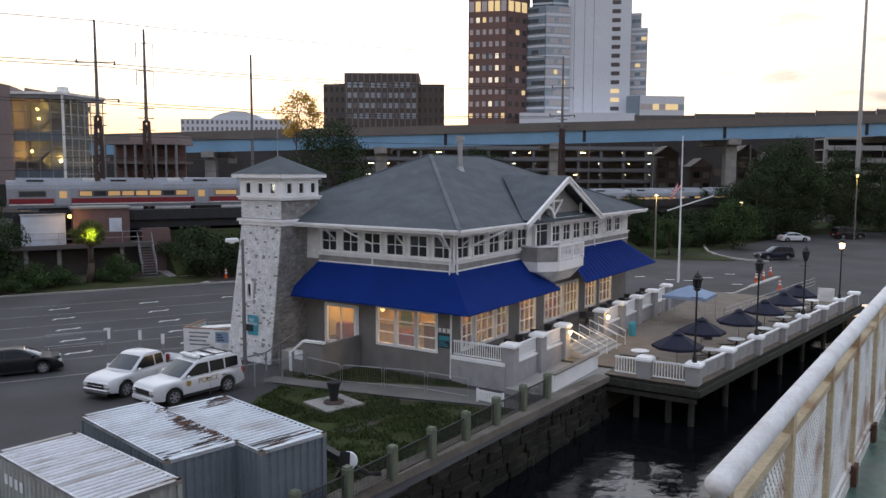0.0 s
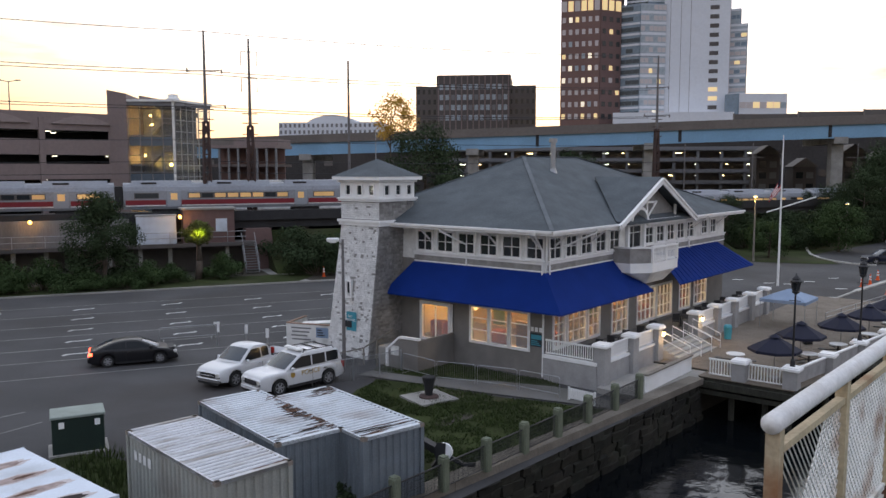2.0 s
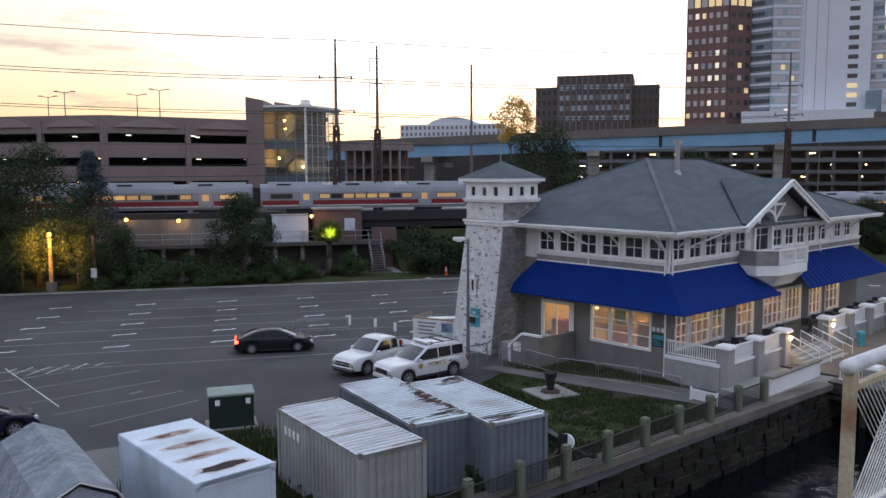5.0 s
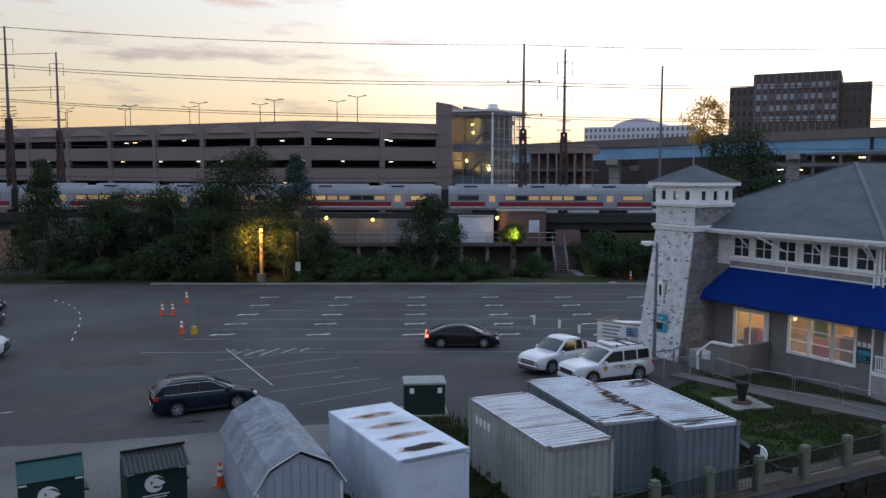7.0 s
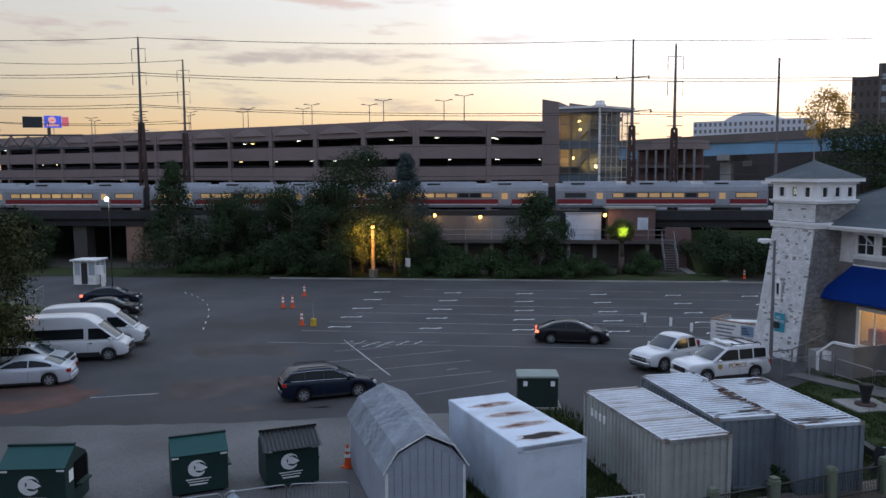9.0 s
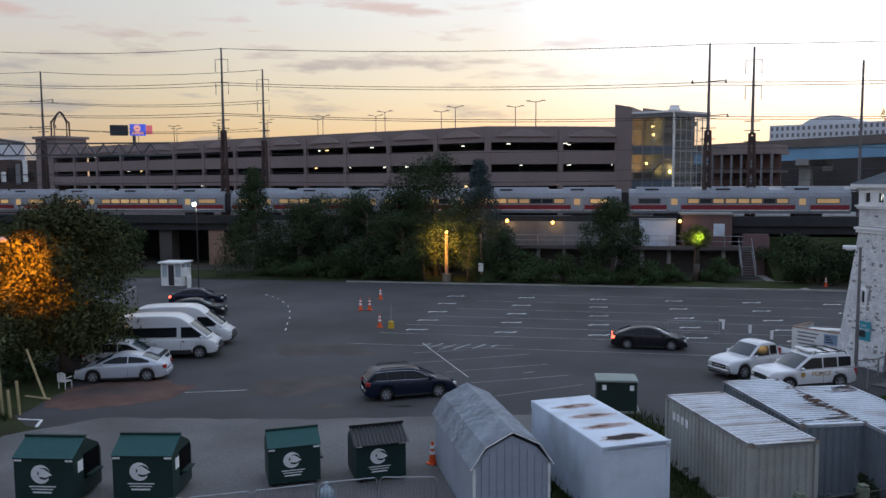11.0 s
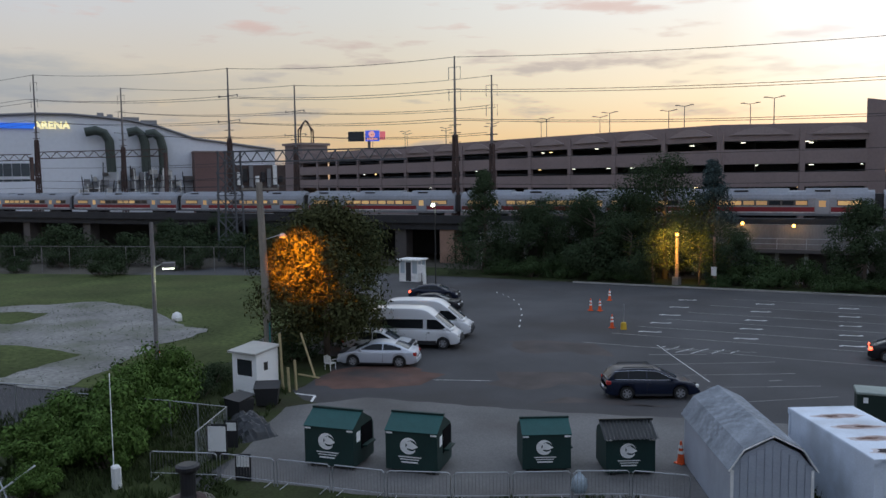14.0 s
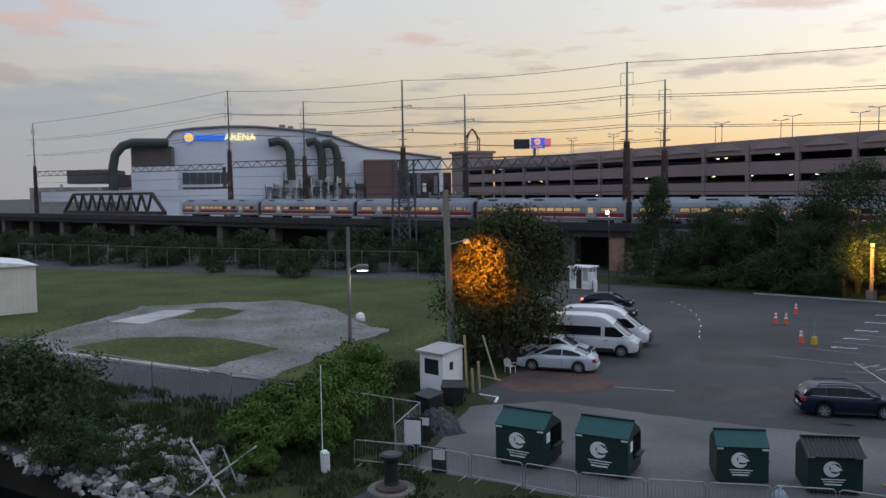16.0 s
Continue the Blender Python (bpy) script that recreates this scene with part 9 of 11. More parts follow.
ta, ca = None, None
for i, y in enumerate((1.4, 4.6, 8.2, 13.2, 16.6, 20.0, 23.4)):
    m_ = BLD @ Matrix.Translation((2.0, y, 1.12))
    ta = terrace_set(m_) if ta is None else (copy_thing(ta, m_), ta)[1]
    for k in (-1, 1):
        mc = BLD @ Matrix.Translation((2.0, y + 0.75 * k, 1.12)) @ Matrix.Rotation(radians(90 - 90 * k + 8 * i), 4, "Z")
        ca = terrace_chair(mc) if ca is None else (copy_thing(ca, mc), ca)[1]


# ---- vehicles ----
car("sedan", pose(-23.3, 42.5, 0, 0, 0, 28), M["car_black"], "black two-door coupe with its brake lights on", "car", True)
pk = car("pickup", pose(-15.5, 40.0, 0, 0, 0, 245), M["car_white"], "white pickup truck with a black load bed, parked", "pickup truck")
sv = car("suv", pose(-12.4, 38.4, 0, 0, 0, 232), M["car_white"], "white police sport utility car with gold lettering, parked", "police car")
M["gold"] = material("gold", (0.42, 0.27, 0.06), 0.5, 0.1, 2, 20, 0.0)
for sgn in (-1, 1):
    mm = Matrix.Translation((-0.35 * sgn if sgn > 0 else 0.2, sgn * 1.006, 0.93)) @ Matrix.Rotation(radians(90 if sgn < 0 else -90), 4, "X") @ (Matrix.Rotation(radians(180), 4, "Z") if sgn > 0 else Matrix.Identity(4))
    words("POLICE", 0.36, M["gold"], sv, mm)
    part("badge", Shape().slab([(0.62, 0.85), (0.75, 0.76), (0.88, 0.85), (0.87, 1.04), (0.63, 1.04)], sgn * 1.004 - 0.006, sgn * 1.004 + 0.006), M["gold"], sv)
car("wagon", pose(-27.85, 23.9, 0, 0, 0, 55), M["car_navy"], "dark blue estate car with roof rails, parked askew", "car")
car("sedan", pose(-42.9, 16.35, 0, 0, 0, 227) @ Matrix.Scale(1.04, 4), M["car_silver"], "silver saloon car parked nose in to the verge", "car")
car("wagon", pose(-45.6, 18.0, 0, 0, 0, 46), M["car_pale"], "white estate car parked beside the silver saloon", "car")
v1 = car("van", pose(-46.1, 21.2, 0, 0, 0, 46) @ Matrix.Scale(1.06, 4), M["car_white"], "white high-roof passenger van with black windows", "van", group="white vans")
v2 = car("van", pose(-48.6, 24.0, 0, 0, 0, 46) @ Matrix.Scale(1.06, 4), M["car_white"], "white high-roof van parked behind another", "van", group="white vans")
for (x, y), mt, lb in (((-53.5, 27.4), "car_black", "black estate car parked beyond the vans"), ((-58.2, 31.0), "car_black", "black saloon car in the row"), ((-63.5, 34.6), "car_navy", "dark saloon car parked near the booth")):
    car("wagon" if "estate" in lb else "sedan", pose(x, y, 0, 0, 0, 44), M[mt], lb, "car", "navy" in mt)
car("sedan", pose(54.5, 124.0, 0, 0, 0, 5), M["car_pale"], "pale saloon car far off in the lot", "car")
car("suv", pose(41.2, 98.9, 0, 0, 0, 190) @ Matrix.Scale(0.88, 4), M["car_navy"], "dark sport utility car far off in the lot", "car")
car("suv", pose(66.0, 130.0, 0, 0, 0, 10), M["car_black"], "black sport utility car far off by the trees", "car")
# roof rack and light bar of the police car
for x in (-1.7, -1.0, -0.3):
    part("rack_bar", Shape().cbox(x - 0.05, x + 0.05, -0.74, 0.74, 1.97, 2.02, 0.015), M["trim_black"], sv)
part("light_bar", Shape().cbox(-0.16, 0.16, -0.66, 0.66, 1.98, 2.09, 0.04), M["white_worn"], sv, "pale light bar")


# ---- railway poles, wires, walls and greenery ----
def rail_pole(w, n, top, style, label):
    p = rail_at(w, n)
    t = thing("railway_mast", pose(p.x, p.y, 0, 0, 0, 29), label, "mast", "railway masts")
    lat = Shape()
    h0 = top * 0.62
    a = 0.55
    for x in (-a, a):
        for y in (-a * 0.6, a * 0.6):
            lat.beam((x, y, 0), (x * 0.45, y * 0.45, h0), 0.24, 0.24)
    k = 9
    for i in range(k):
        z0, z1 = h0 * i / k, h0 * (i + 1) / k
        f0, f1 = 1 - 0.55 * i / k, 1 - 0.55 * (i + 1) / k
        for y in (-a * 0.6, a * 0.6):
            lat.beam((-a * f0, y * f0, z0), (a * f1, y * f1, z1), 0.14, 0.14)
            lat.beam((a * f0, y * f0, z0), (-a * f1, y * f1, z1), 0.14, 0.14)
            lat.beam((-a * f1, y * f1, z1), (a * f1, y * f1, z1), 0.14, 0.14)
    part("lattice", lat, M["pole_rust"], t, "dark rusty lattice steel")
    part("upper_pole", Shape().rod((0, 0, h0 - 0.2), (0, 0, top), 0.2, 0.11, 8), M["pole_grey"], t)
    if style == "loop":
        for z in (top - 1.5, top - 4.5):
            part("arm", Shape().path([(0, 0, z), (-0.9, 0, z), (-0.9, 0, z - 1.6)], 0.05), M["pole_grey"], t)
            part("arm", Shape().path([(0, 0, z), (0.9, 0, z), (0.9, 0, z - 1.6)], 0.05), M["pole_grey"], t)
    else:
        for z, ww in ((top - 4.6, 1.9), (top - 8.6, 2.2)):
            part("arm", Shape().rod((-ww, 0, z), (ww, 0, z + 0.25), 0.06, None, 6), M["pole_grey"], t)
            for x in (-ww, ww):
                part("insulator", Shape().lathe([(0.06, -0.2), (0.12, -0.1), (0.06, 0.25)], 6, Matrix.Translation((x, 0, z + 0.1))), M["pole_grey"], t)
    for z in (h0 - 1.0, h0 + 0.3, h0 + 1.4):
        part("bracket", Shape().beam((-0.9, 0, z), (0.9, 0, z), 0.1, 0.1), M["pole_rust"], t)
    return t


POLES = [(-221.6, 95, 30.5, "loop"), (-139.3, 95, 32.0, "loop"), (-129.0, 106, 30.0, "loop"), (-92.9, 95, 29.9, "arm"), (-87.9, 106, 28.0, "arm"), (-52.4, 95, 28.6, "loop"), (-51.4, 106, 27.2, "loop"), (9.7, 95, 26.9, "arm"), (14.7, 95, 26.3, "loop"), (72.5, 95, 27.4, "arm")]
for w, n, top, style in POLES:
    rail_pole(w, n, top, style, "tall railway mast, lattice below and pole above")
t = thing("thin_mast", Matrix.Translation(rail_at(26.6, 95)), "plain tall grey mast", "mast")
part("pole", Shape().rod((0, 0, 0), (0, 0, 24.4), 0.22, 0.12, 8), M["pole_grey"], t)


def wire(a, b, sag, r, parent):
    pts = []
    for i in range(13):
        f = i / 12
        p = Vector(a).lerp(Vector(b), f)
        p.z -= 4 * sag * f * (1 - f)
        pts.append(p)
    part("wire", Shape().path(pts, r, 4), M["black_metal"], parent)


wt2 = thing("overhead_wires", pose(0, 0, 0), "dark overhead wires strung between the railway masts", "wires")
front = [q for q in POLES if q[1] == 95 and q[0] != 14.7]
rear = [q for q in POLES if q[1] == 106]
for row, n in ((front, 95), (rear, 106)):
    for q0, q1 in zip(row, row[1:]):
        for dz, off in ((0.1, 0), (4.7, -1.6), (4.7, 1.6), (8.7, -2.0), (8.7, 2.0)):
            wire(rail_at(q0[0], n + off, q0[2] - dz), rail_at(q1[0], n + off, q1[2] - dz), 0.6, 0.036, wt2)
        for z in (10.9, 12.2, 14.6):
            wire(rail_at(q0[0], n - 1, z), rail_at(q1[0], n - 1, z), 0.25, 0.03, wt2)

# station walls, sheds and hut before the viaduct
w_ = thing("platform_wall", RAIL, "stained pale concrete wall with a pipe rail on a ledge", "wall")
part("wall", Shape().box(-46, 1, 90.2, 90.6, 3.3, 6.0), M["concrete_stain"], w_)
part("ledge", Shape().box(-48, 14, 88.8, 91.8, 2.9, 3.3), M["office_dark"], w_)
# added mid-dark wall, its tone replaces the black void under the ledge
part("lower_wall", Shape().box(-48, 14, 91.4, 91.8, 0.0, 2.9), M["office_dark"], w_, "dim wall added to fill the void below the ledge")
for x in range(-46, 14, 3):
    part("post", Shape().rod((x, 88.95, 3.3), (x, 88.95, 4.5), 0.035), M["galv"], w_)
    part("pier", Shape().box(x - 0.2, x + 0.2, 89.4, 89.9, 0, 2.9), M["concrete"], w_)
for z in (3.9, 4.5):
    part("rail", Shape().rod((-46, 88.95, z), (13, 88.95, z), 0.03), M["galv"], w_)
t = thing("equipment_cabinet", RAIL @ Matrix.Translation((1.7, 89.4, 3.3)), "pale grey steel equipment cabinet on the ledge", "cabinet")
part("body", Shape().cbox(0, 4.0, 0, 1.6, 0, 3.0, 0.04), M["cont_white"], t)
part("roof", Shape().box(-0.1, 4.1, -0.1, 1.7, 3.0, 3.1), M["galv"], t)
t = thing("brick_hut", RAIL @ Matrix.Translation((6.4, 89.2, 3.3)), "small brown brick signal hut", "hut")
part("wall", Shape().box(0, 5.4, 0, 3.2, 0.0, 3.6), M["brick_shade"], t)
part("roof", Shape().box(-0.2, 5.6, -0.2, 3.4, 3.6, 3.8), M["concrete"], t)
part("panel", Shape().box(3.4, 4.6, -0.06, 0.0, 1.2, 2.6), M["cont_white"], t)
for w, n, z in ((-8.3, 89.9, 5.9), (-13.7, 89.9, 6.1), (6.1, 88.7, 6.2), (-26.0, 89.9, 6.0)):
    p = rail_at(w, n, z)
    t = thing("bulkhead_lamp", Matrix.Translation(p), "small orange lamp on the station wall", "wall lamp", "station wall lamps")
    part("globe", Shape().ball((0, -0.1, 0), 0.2), M["lamp_orange"], t)
    part("hood", Shape().box(-0.2, 0.2, -0.1, 0.25, 0.15, 0.2), M["dark"], t)
    lamp("bulkhead_light", p - RN * 0.5, 60, (1.0, 0.55, 0.2), 0.15)
# earth embankment under the tracks beside the path
em = Shape()
prof_e = [(84.5, 0.0), (87.0, 1.1), (89.5, 2.6), (91.6, 4.3), (91.6, 0.0)]
cuts_e = [15.6 + 3.0 * i for i in range(22)]
em.add([rail_at(w, n + (0.5 * math.sin(w * 1.3) if 0 < j < 3 else 0), max(0, z + 0.25 * math.sin(w * 2.1 + j) if 0 < j < 3 else z)) for w in cuts_e for j, (n, z) in enumerate(prof_e)], [(i * 5 + j, (i + 1) * 5 + j, (i + 1) * 5 + j + 1, i * 5 + j + 1) for i in range(21) for j in range(4)] + [(0, 1, 2, 3, 4), (109, 108, 107, 106, 105)])
solid("embankment", em, M["grass"], "weedy earth embankment under the tracks", "bank", kind="structure")
t = thing("mast_footing", RAIL @ Matrix.Translation((14.6, 91.4, 0)), "brown stone footing of a railway mast", "footing")
part("pier", Shape().add([(x * f, y * f, z) for z, f in ((0, 1.1), (2.2, 1.0), (4.3, 0.9), (4.6, 0.88)) for x, y in ((-1.6, -1.2), (1.6, -1.2), (1.6, 1.2), (-1.6, 1.2))], [(12, 13, 14, 15)] + [(lv * 4 + i, lv * 4 + (i + 1) % 4, lv * 4 + 4 + (i + 1) % 4, lv * 4 + 4 + i) for lv in range(3) for i in range(4)]), M["brick_shade"], t)
# steps up to the station
t = thing("steel_steps", RAIL @ Matrix.Translation((12.5, 86.0, 0)), "narrow steel steps up to the ledge", "steps")
for i in range(12):
    part("tread", Shape().box(0, 1.4, i * 0.27, i * 0.27 + 0.26, 0.26 * i + 0.2, 0.26 * i + 0.25), M["grey_metal"], t)
part("stringer", Shape().beam((0, 0, 0.2), (0, 3.2, 3.3), 0.06, 0.25).beam((1.4, 0, 0.2), (1.4, 3.2, 3.3), 0.06, 0.25), M["grey_metal"], t)
part("rail", Shape().path([(0, 0, 0.2), (0, 0, 1.2), (0, 3.2, 4.3)], 0.03).path([(1.4, 0, 0.2), (1.4, 0, 1.2), (1.4, 3.2, 4.3)], 0.03), M["galv"], t)
# footbridge truss behind the viaduct
t = thing("truss_footbridge", RAIL @ Matrix.Translation((8, 104, 0)), "white steel truss footbridge over the tracks", "footbridge")
part("chord", Shape().beam((0, 0, 9.7), (25.5, 0, 9.7), 0.5, 0.4).beam((0, 0, 6.4), (25.5, 0, 6.4), 0.5, 0.5), M["white_worn"], t)
for i in range(6):
    x = i * 4.25
    part("brace", Shape().beam((x, 0, 6.5), (x + 2.1, 0, 9.6), 0.3, 0.25).beam((x + 2.1, 0, 9.6), (x + 4.25, 0, 6.5), 0.3, 0.25), M["white_worn"], t)

# lit lamp posts among the trees
for (w, n, h, col, pw, mt) in ((-19.2, 79.4, 5.3, (1.0, 0.52, 0.10), 3600, "lamp_orange"), (7.4, 84.4, 4.9, (0.85, 1.0, 0.16), 1500, "lamp_lime")):
    p = rail_at(w, n)
    t = thing("street_lamp", Matrix.Translation(p), "short lit lamp post among the trees", "street lamp", "lamps along the lot edge")
    # pole colour carries the orange cast of the lamp
    part("pole", Shape().rod((0, 0, 0), (0, 0, h), 0.2, 0.16, 8), M["pier_brown"], t)
    part("head", Shape().lathe([(0.13, h), (0.16, h + 0.1), (0.12, h + 0.25)], 10), M[mt], t)
    # light added out before the post and aimed back at the leaves
    lit_at = p + Vector((0, 0, h - 0.2)) - RN * 2.6
    lamp("lamp_light", lit_at, pw, col, 0.3, p + Vector((0, 0, h - (1.0 if pw > 2000 else 0.1))) + RN, 105 if pw > 2000 else 60)
    if mt == "lamp_orange":
        part("box", Shape().box(-0.35, 0.35, -0.3, 0.3, 0, 0.9), M["grey_metal"], t)

# bare brown trunk with a white meter box
p = rail_at(-15.3, 79.6)
t = thing("ivy_post", Matrix.Translation(p), "brown vine-covered post with a small white meter box", "post")
part("post", Shape().rod((0, 0, 0), (-0.3, 0.1, 5.2), 0.2, 0.13, 8), M["pier_brown"], t)
part("meter_box", Shape().cbox(-0.25, 0.3, -0.4, -0.18, 1.2, 2.1, 0.03), M["plastic_white"], t, "small white box")
me_ = leaves(77, [(-0.05 * k, 0.03 * k, 1.9 + 0.36 * k, 0.42) for k in range(9)], 90, 0.09)
me_.materials.append(M["leaf_autumn"])
vine = new("vine", me_)
vine.parent = t
# trees along the railway
LB = "dense dark green tree below the railway"
trA = tree(Matrix.Translation(rail_at(-21.3, 84.0)), 14.2, 5.3, 21, M["leaf_dark"], "tall dense dark green tree by the railway", 0.18, 34, 330, 0.35, 0.12)
trB = tree(Matrix.Translation(rail_at(-29.0, 82.5)), 9.8, 4.8, 22, M["leaf_dark"], LB, 0.17, 30, 330, 0.3, 0.06, "trees below the railway")
trC = tree(Matrix.Translation(rail_at(-1.6, 82.0)), 9.2, 3.6, 23, M["leaf_dark"], "upright dark green tree by the station wall", 0.17, 34, 300, 0.25, 0.05)
trS = tree(Matrix.Translation(rail_at(-43.0, 83.0)), 13.2, 4.6, 24, M["leaf_dark"], "dark pointed spruce by the railway", 0.17, 60, 170, 0.3, 0.03, shape="cone")
trT = tree(Matrix.Translation(rail_at(-16.4, 85.0)), 14.0, 4.2, 25, M["leaf_blue"], "blue-grey spruce by the railway", 0.16, 60, 190, 0.3, 0.05, shape="cone")
for w, n, sc in ((-35.5, 84.5, 0.95), (-24.5, 80.8, 0.75), (-14.2, 81.5, 0.62), (-62.0, 85.0, 0.7), (-70.0, 86.0, 0.75), (-82.0, 88.0, 0.6), (-38.8, 85.0, 0.85), (-33.0, 86.0, 0.9), (-26.0, 85.5, 1.05), (-90, 88, 0.7), (-98, 86, 0.6)):
    again(trB, Matrix.Translation(rail_at(w, n)) @ Matrix.Rotation(w, 4, "Z"), sc)
lit_tree = tree(Matrix.Translation(rail_at(-21.8, 80.0)), 5.9, 3.2, 26, M["leaf_lit"], "small tree lit yellow by a lamp, partly by its leaf colour", 0.13, 18, 80, 0.14, 0.35)
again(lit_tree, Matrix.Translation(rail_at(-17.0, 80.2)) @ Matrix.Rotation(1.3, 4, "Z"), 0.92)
ball_bush = tree(Matrix.Translation(rail_at(7.3, 83.8)), 6.2, 1.6, 27, M["leaf_lit"], "ivy-grown post with a leafy top lit lime by a lamp, partly by its leaf colour", 0.13, 48, 110, 0.4, 0.64)
shA = shrub(Matrix.Translation(rail_at(-11.5, 81.8)), 3.8, 3.2, 31, M["leaf_mid"], "rambling green shrub below the railway", 0.15, 20, 220, "shrubs below the railway")
for w, n, sc in ((-7.0, 81.5, 0.9), (-4.0, 80.6, 0.7), (2.5, 81.5, 0.75), (4.6, 82.4, 0.6), (-13.8, 80.8, 0.6), (-9.3, 80.0, 0.55), (-31.5, 80.6, 0.5), (-27.5, 80.0, 0.45), (-39.0, 81.0, 0.6), (-33.0, 82.0, 0.8), (-66.0, 83.0, 0.9), (-36.0, 80.5, 0.75), (-41.0, 82.6, 0.7), (-24.8, 79.6, 0.5), (-15.0, 79.3, 0.4), (0.4, 79.8, 0.5), (-2.2, 79.6, 0.5), (10.0, 84.5, 0.8)):
    again(shA, Matrix.Translation(rail_at(w, n)) @ Matrix.Rotation(w * 1.7, 4, "Z"), sc)
shB = shrub(Matrix.Translation(rail_at(19.6, 82.5)), 5.8, 3.9, 32, M["leaf_dark"], "dark shrub by the station path", 0.17, 20, 230, "shrubs by the station path")
for w, n, sc in ((24.0, 83.5, 1.0), (28.0, 85.0, 1.1), (33.0, 88.0, 1.2), (38.0, 90.0, 1.2), (43.0, 92.0, 1.1), (18.5, 89.0, 1.1)):
    again(shB, Matrix.Translation(rail_at(w, n)) @ Matrix.Rotation(w, 4, "Z"), sc)
flat("station_path", [tuple(rail_at(w, n).xy) for w, n in ((13.6, 77.8), (17.8, 77.8), (17.0, 83.0), (19.5, 90.0), (14.5, 90.0), (14.8, 83.0))], 0.04, M["concrete"], "pale worn path up to the station", "path")

# trees behind the restaurant and beyond the lot
trD = tree(pose(-16.8, 122, 0), 18.2, 7.6, 41, M["leaf_dark"], "large dark green tree behind the restaurant", 0.27, 38, 260, 0.5, 0.1)
for (x, y), sc in (((6.5, 140), 0.8), ((27, 116), 0.42), ((24, 117), 0.4), ((44, 136), 0.42), ((54, 131), 0.78), ((50, 128), 0.6), ((58, 135), 0.9), ((46, 128), 0.5), ((62, 142), 0.66), ((66, 150), 0.8), ((75, 150), 0.82), ((81, 145), 0.72), ((36, 134), 0.4), ((17, 128), 0.5), ((90, 150), 0.75), ((69, 136), 0.62), ((77, 133), 0.7), ((86, 137), 0.75), ((102, 152), 0.8), ((10, 118), 0.42)):
    again(trD, pose(x, y, 0, 0, 0, x * 31), sc)
trE = tree(pose(41.0, 112.4, 0), 6.6, 4.3, 42, M["leaf_mid"], "round green tree on the lot's island", 0.18, 28, 240, 0.22, 0.22)
again(trE, pose(29.5, 104.0, 0, 0, 0, 80), 0.7)
sun_tree = tree(Matrix.Translation(az(10.25, 150)), 26.6, 4.6, 43, M["leaf_gold"], "tall sparse tree against the sunset, its gold put into the leaf colour", 0.34, 24, 62, 0.3, 0.66)
for x, y, sc, zs in ((16, 111, 1.1, 1.0), (20, 113, 1.1, 1.15), (30, 117, 1.2, 1.15), (34, 119, 1.1, 1.2), (38.5, 121, 1.2, 1.15), (43, 123, 1.15, 1.2), (47.5, 126, 1.2, 1.1), (36, 117, 0.9, 0.8), (12, 108.5, 1.0, 0.95)):
    again(shB, pose(x, y, 0, 0, 0, x * 23), sc, zs)
# flagpole
t = thing("flagpole", pose(23.3, 78.5, 0), "white flagpole with a yardarm and a limp striped flag", "flagpole")
part("mast", Shape().rod((0, 0, 0), (0, 0, 14.4), 0.12, 0.05, 8), M["white"], t)
part("yard", Shape().rod((-1.3, 0, 7.1), (3.0, -0.6, 8.6), 0.06), M["white"], t)
M["flag_red"] = material("flag_red", (0.42, 0.012, 0.02), 0.8, 0.1, 3, 30, 0.0)


def flag_point(u, v):
    """A limp flag: u runs down the hoist, v along the fly."""
    return Vector((-0.07 - 0.95 * v + 0.10 * math.sin(3 * v + 2 * u), 0.16 * math.sin(5.0 * v + 2.2 * u) * v, 10.6 - 1.15 * u - 1.75 * v + 0.35 * v * v * u))


for i in range(7):
    fl = Shape()
    for j in range(8):
        if i < 4 and j < 3:
            continue
        u0, u1, v0, v1 = i / 7, (i + 1) / 7, j / 8, (j + 1) / 8
        fl.sheet(flag_point(u1, v0), flag_point(u1, v1), flag_point(u0, v1), flag_point(u0, v0), 0.012)
    part("stripe", fl, M["white"] if i % 2 else M["flag_red"], t)
fl = Shape()
for j in range(3):
    fl.sheet(flag_point(4 / 7, j / 8), flag_point(4 / 7, (j + 1) / 8), flag_point(0, (j + 1) / 8), flag_point(0, j / 8), 0.014)
part("canton", fl, M["navy"], t)
# lamps beyond the lot
M["lamp_sodium"] = glowing("lamp_sodium", (1.0, 0.66, 0.22), 7)
for (x, y, h) in ((26.6, 99.9, 7.9), (43.6, 117.0, 6.3), (66.0, 128.0, 10.2)):
    t = thing("street_lamp", pose(x, y, 0), "tall lit street lamp beyond the lot", "street lamp", "lamps beyond the lot")
    part("pole", Shape().rod((0, 0, 0), (0, 0, h), 0.13, 0.08, 8), M["wood_grey"], t)
    part("hood", Shape().lathe([(0.08, h + 0.2), (0.34, h + 0.12), (0.36, h + 0.04), (0.1, h + 0.22)], 10), M["galv"], t)
    part("lens", Shape().lathe([(0.06, h - 0.1), (0.2, h - 0.02), (0.26, h + 0.06), (0.05, h + 0.1)], 10), M["lamp_sodium"], t, "yellow lit lens")
    lamp("lamp_light", (x - 0.25, y - 0.5, h - 0.2), 150, (1.0, 0.68, 0.2), 0.1)
t = thing("light_mast", pose(75.2, 146.0, 0), "very tall grey lighting mast", "mast")
part("pole", Shape().rod((0, 0, 0), (0, 0, 45), 0.5, 0.2, 8), M["galv"], t)
part("arm", Shape().rod((-3, 0, 43), (0.5, 0, 43.4), 0.1), M["galv"], t)
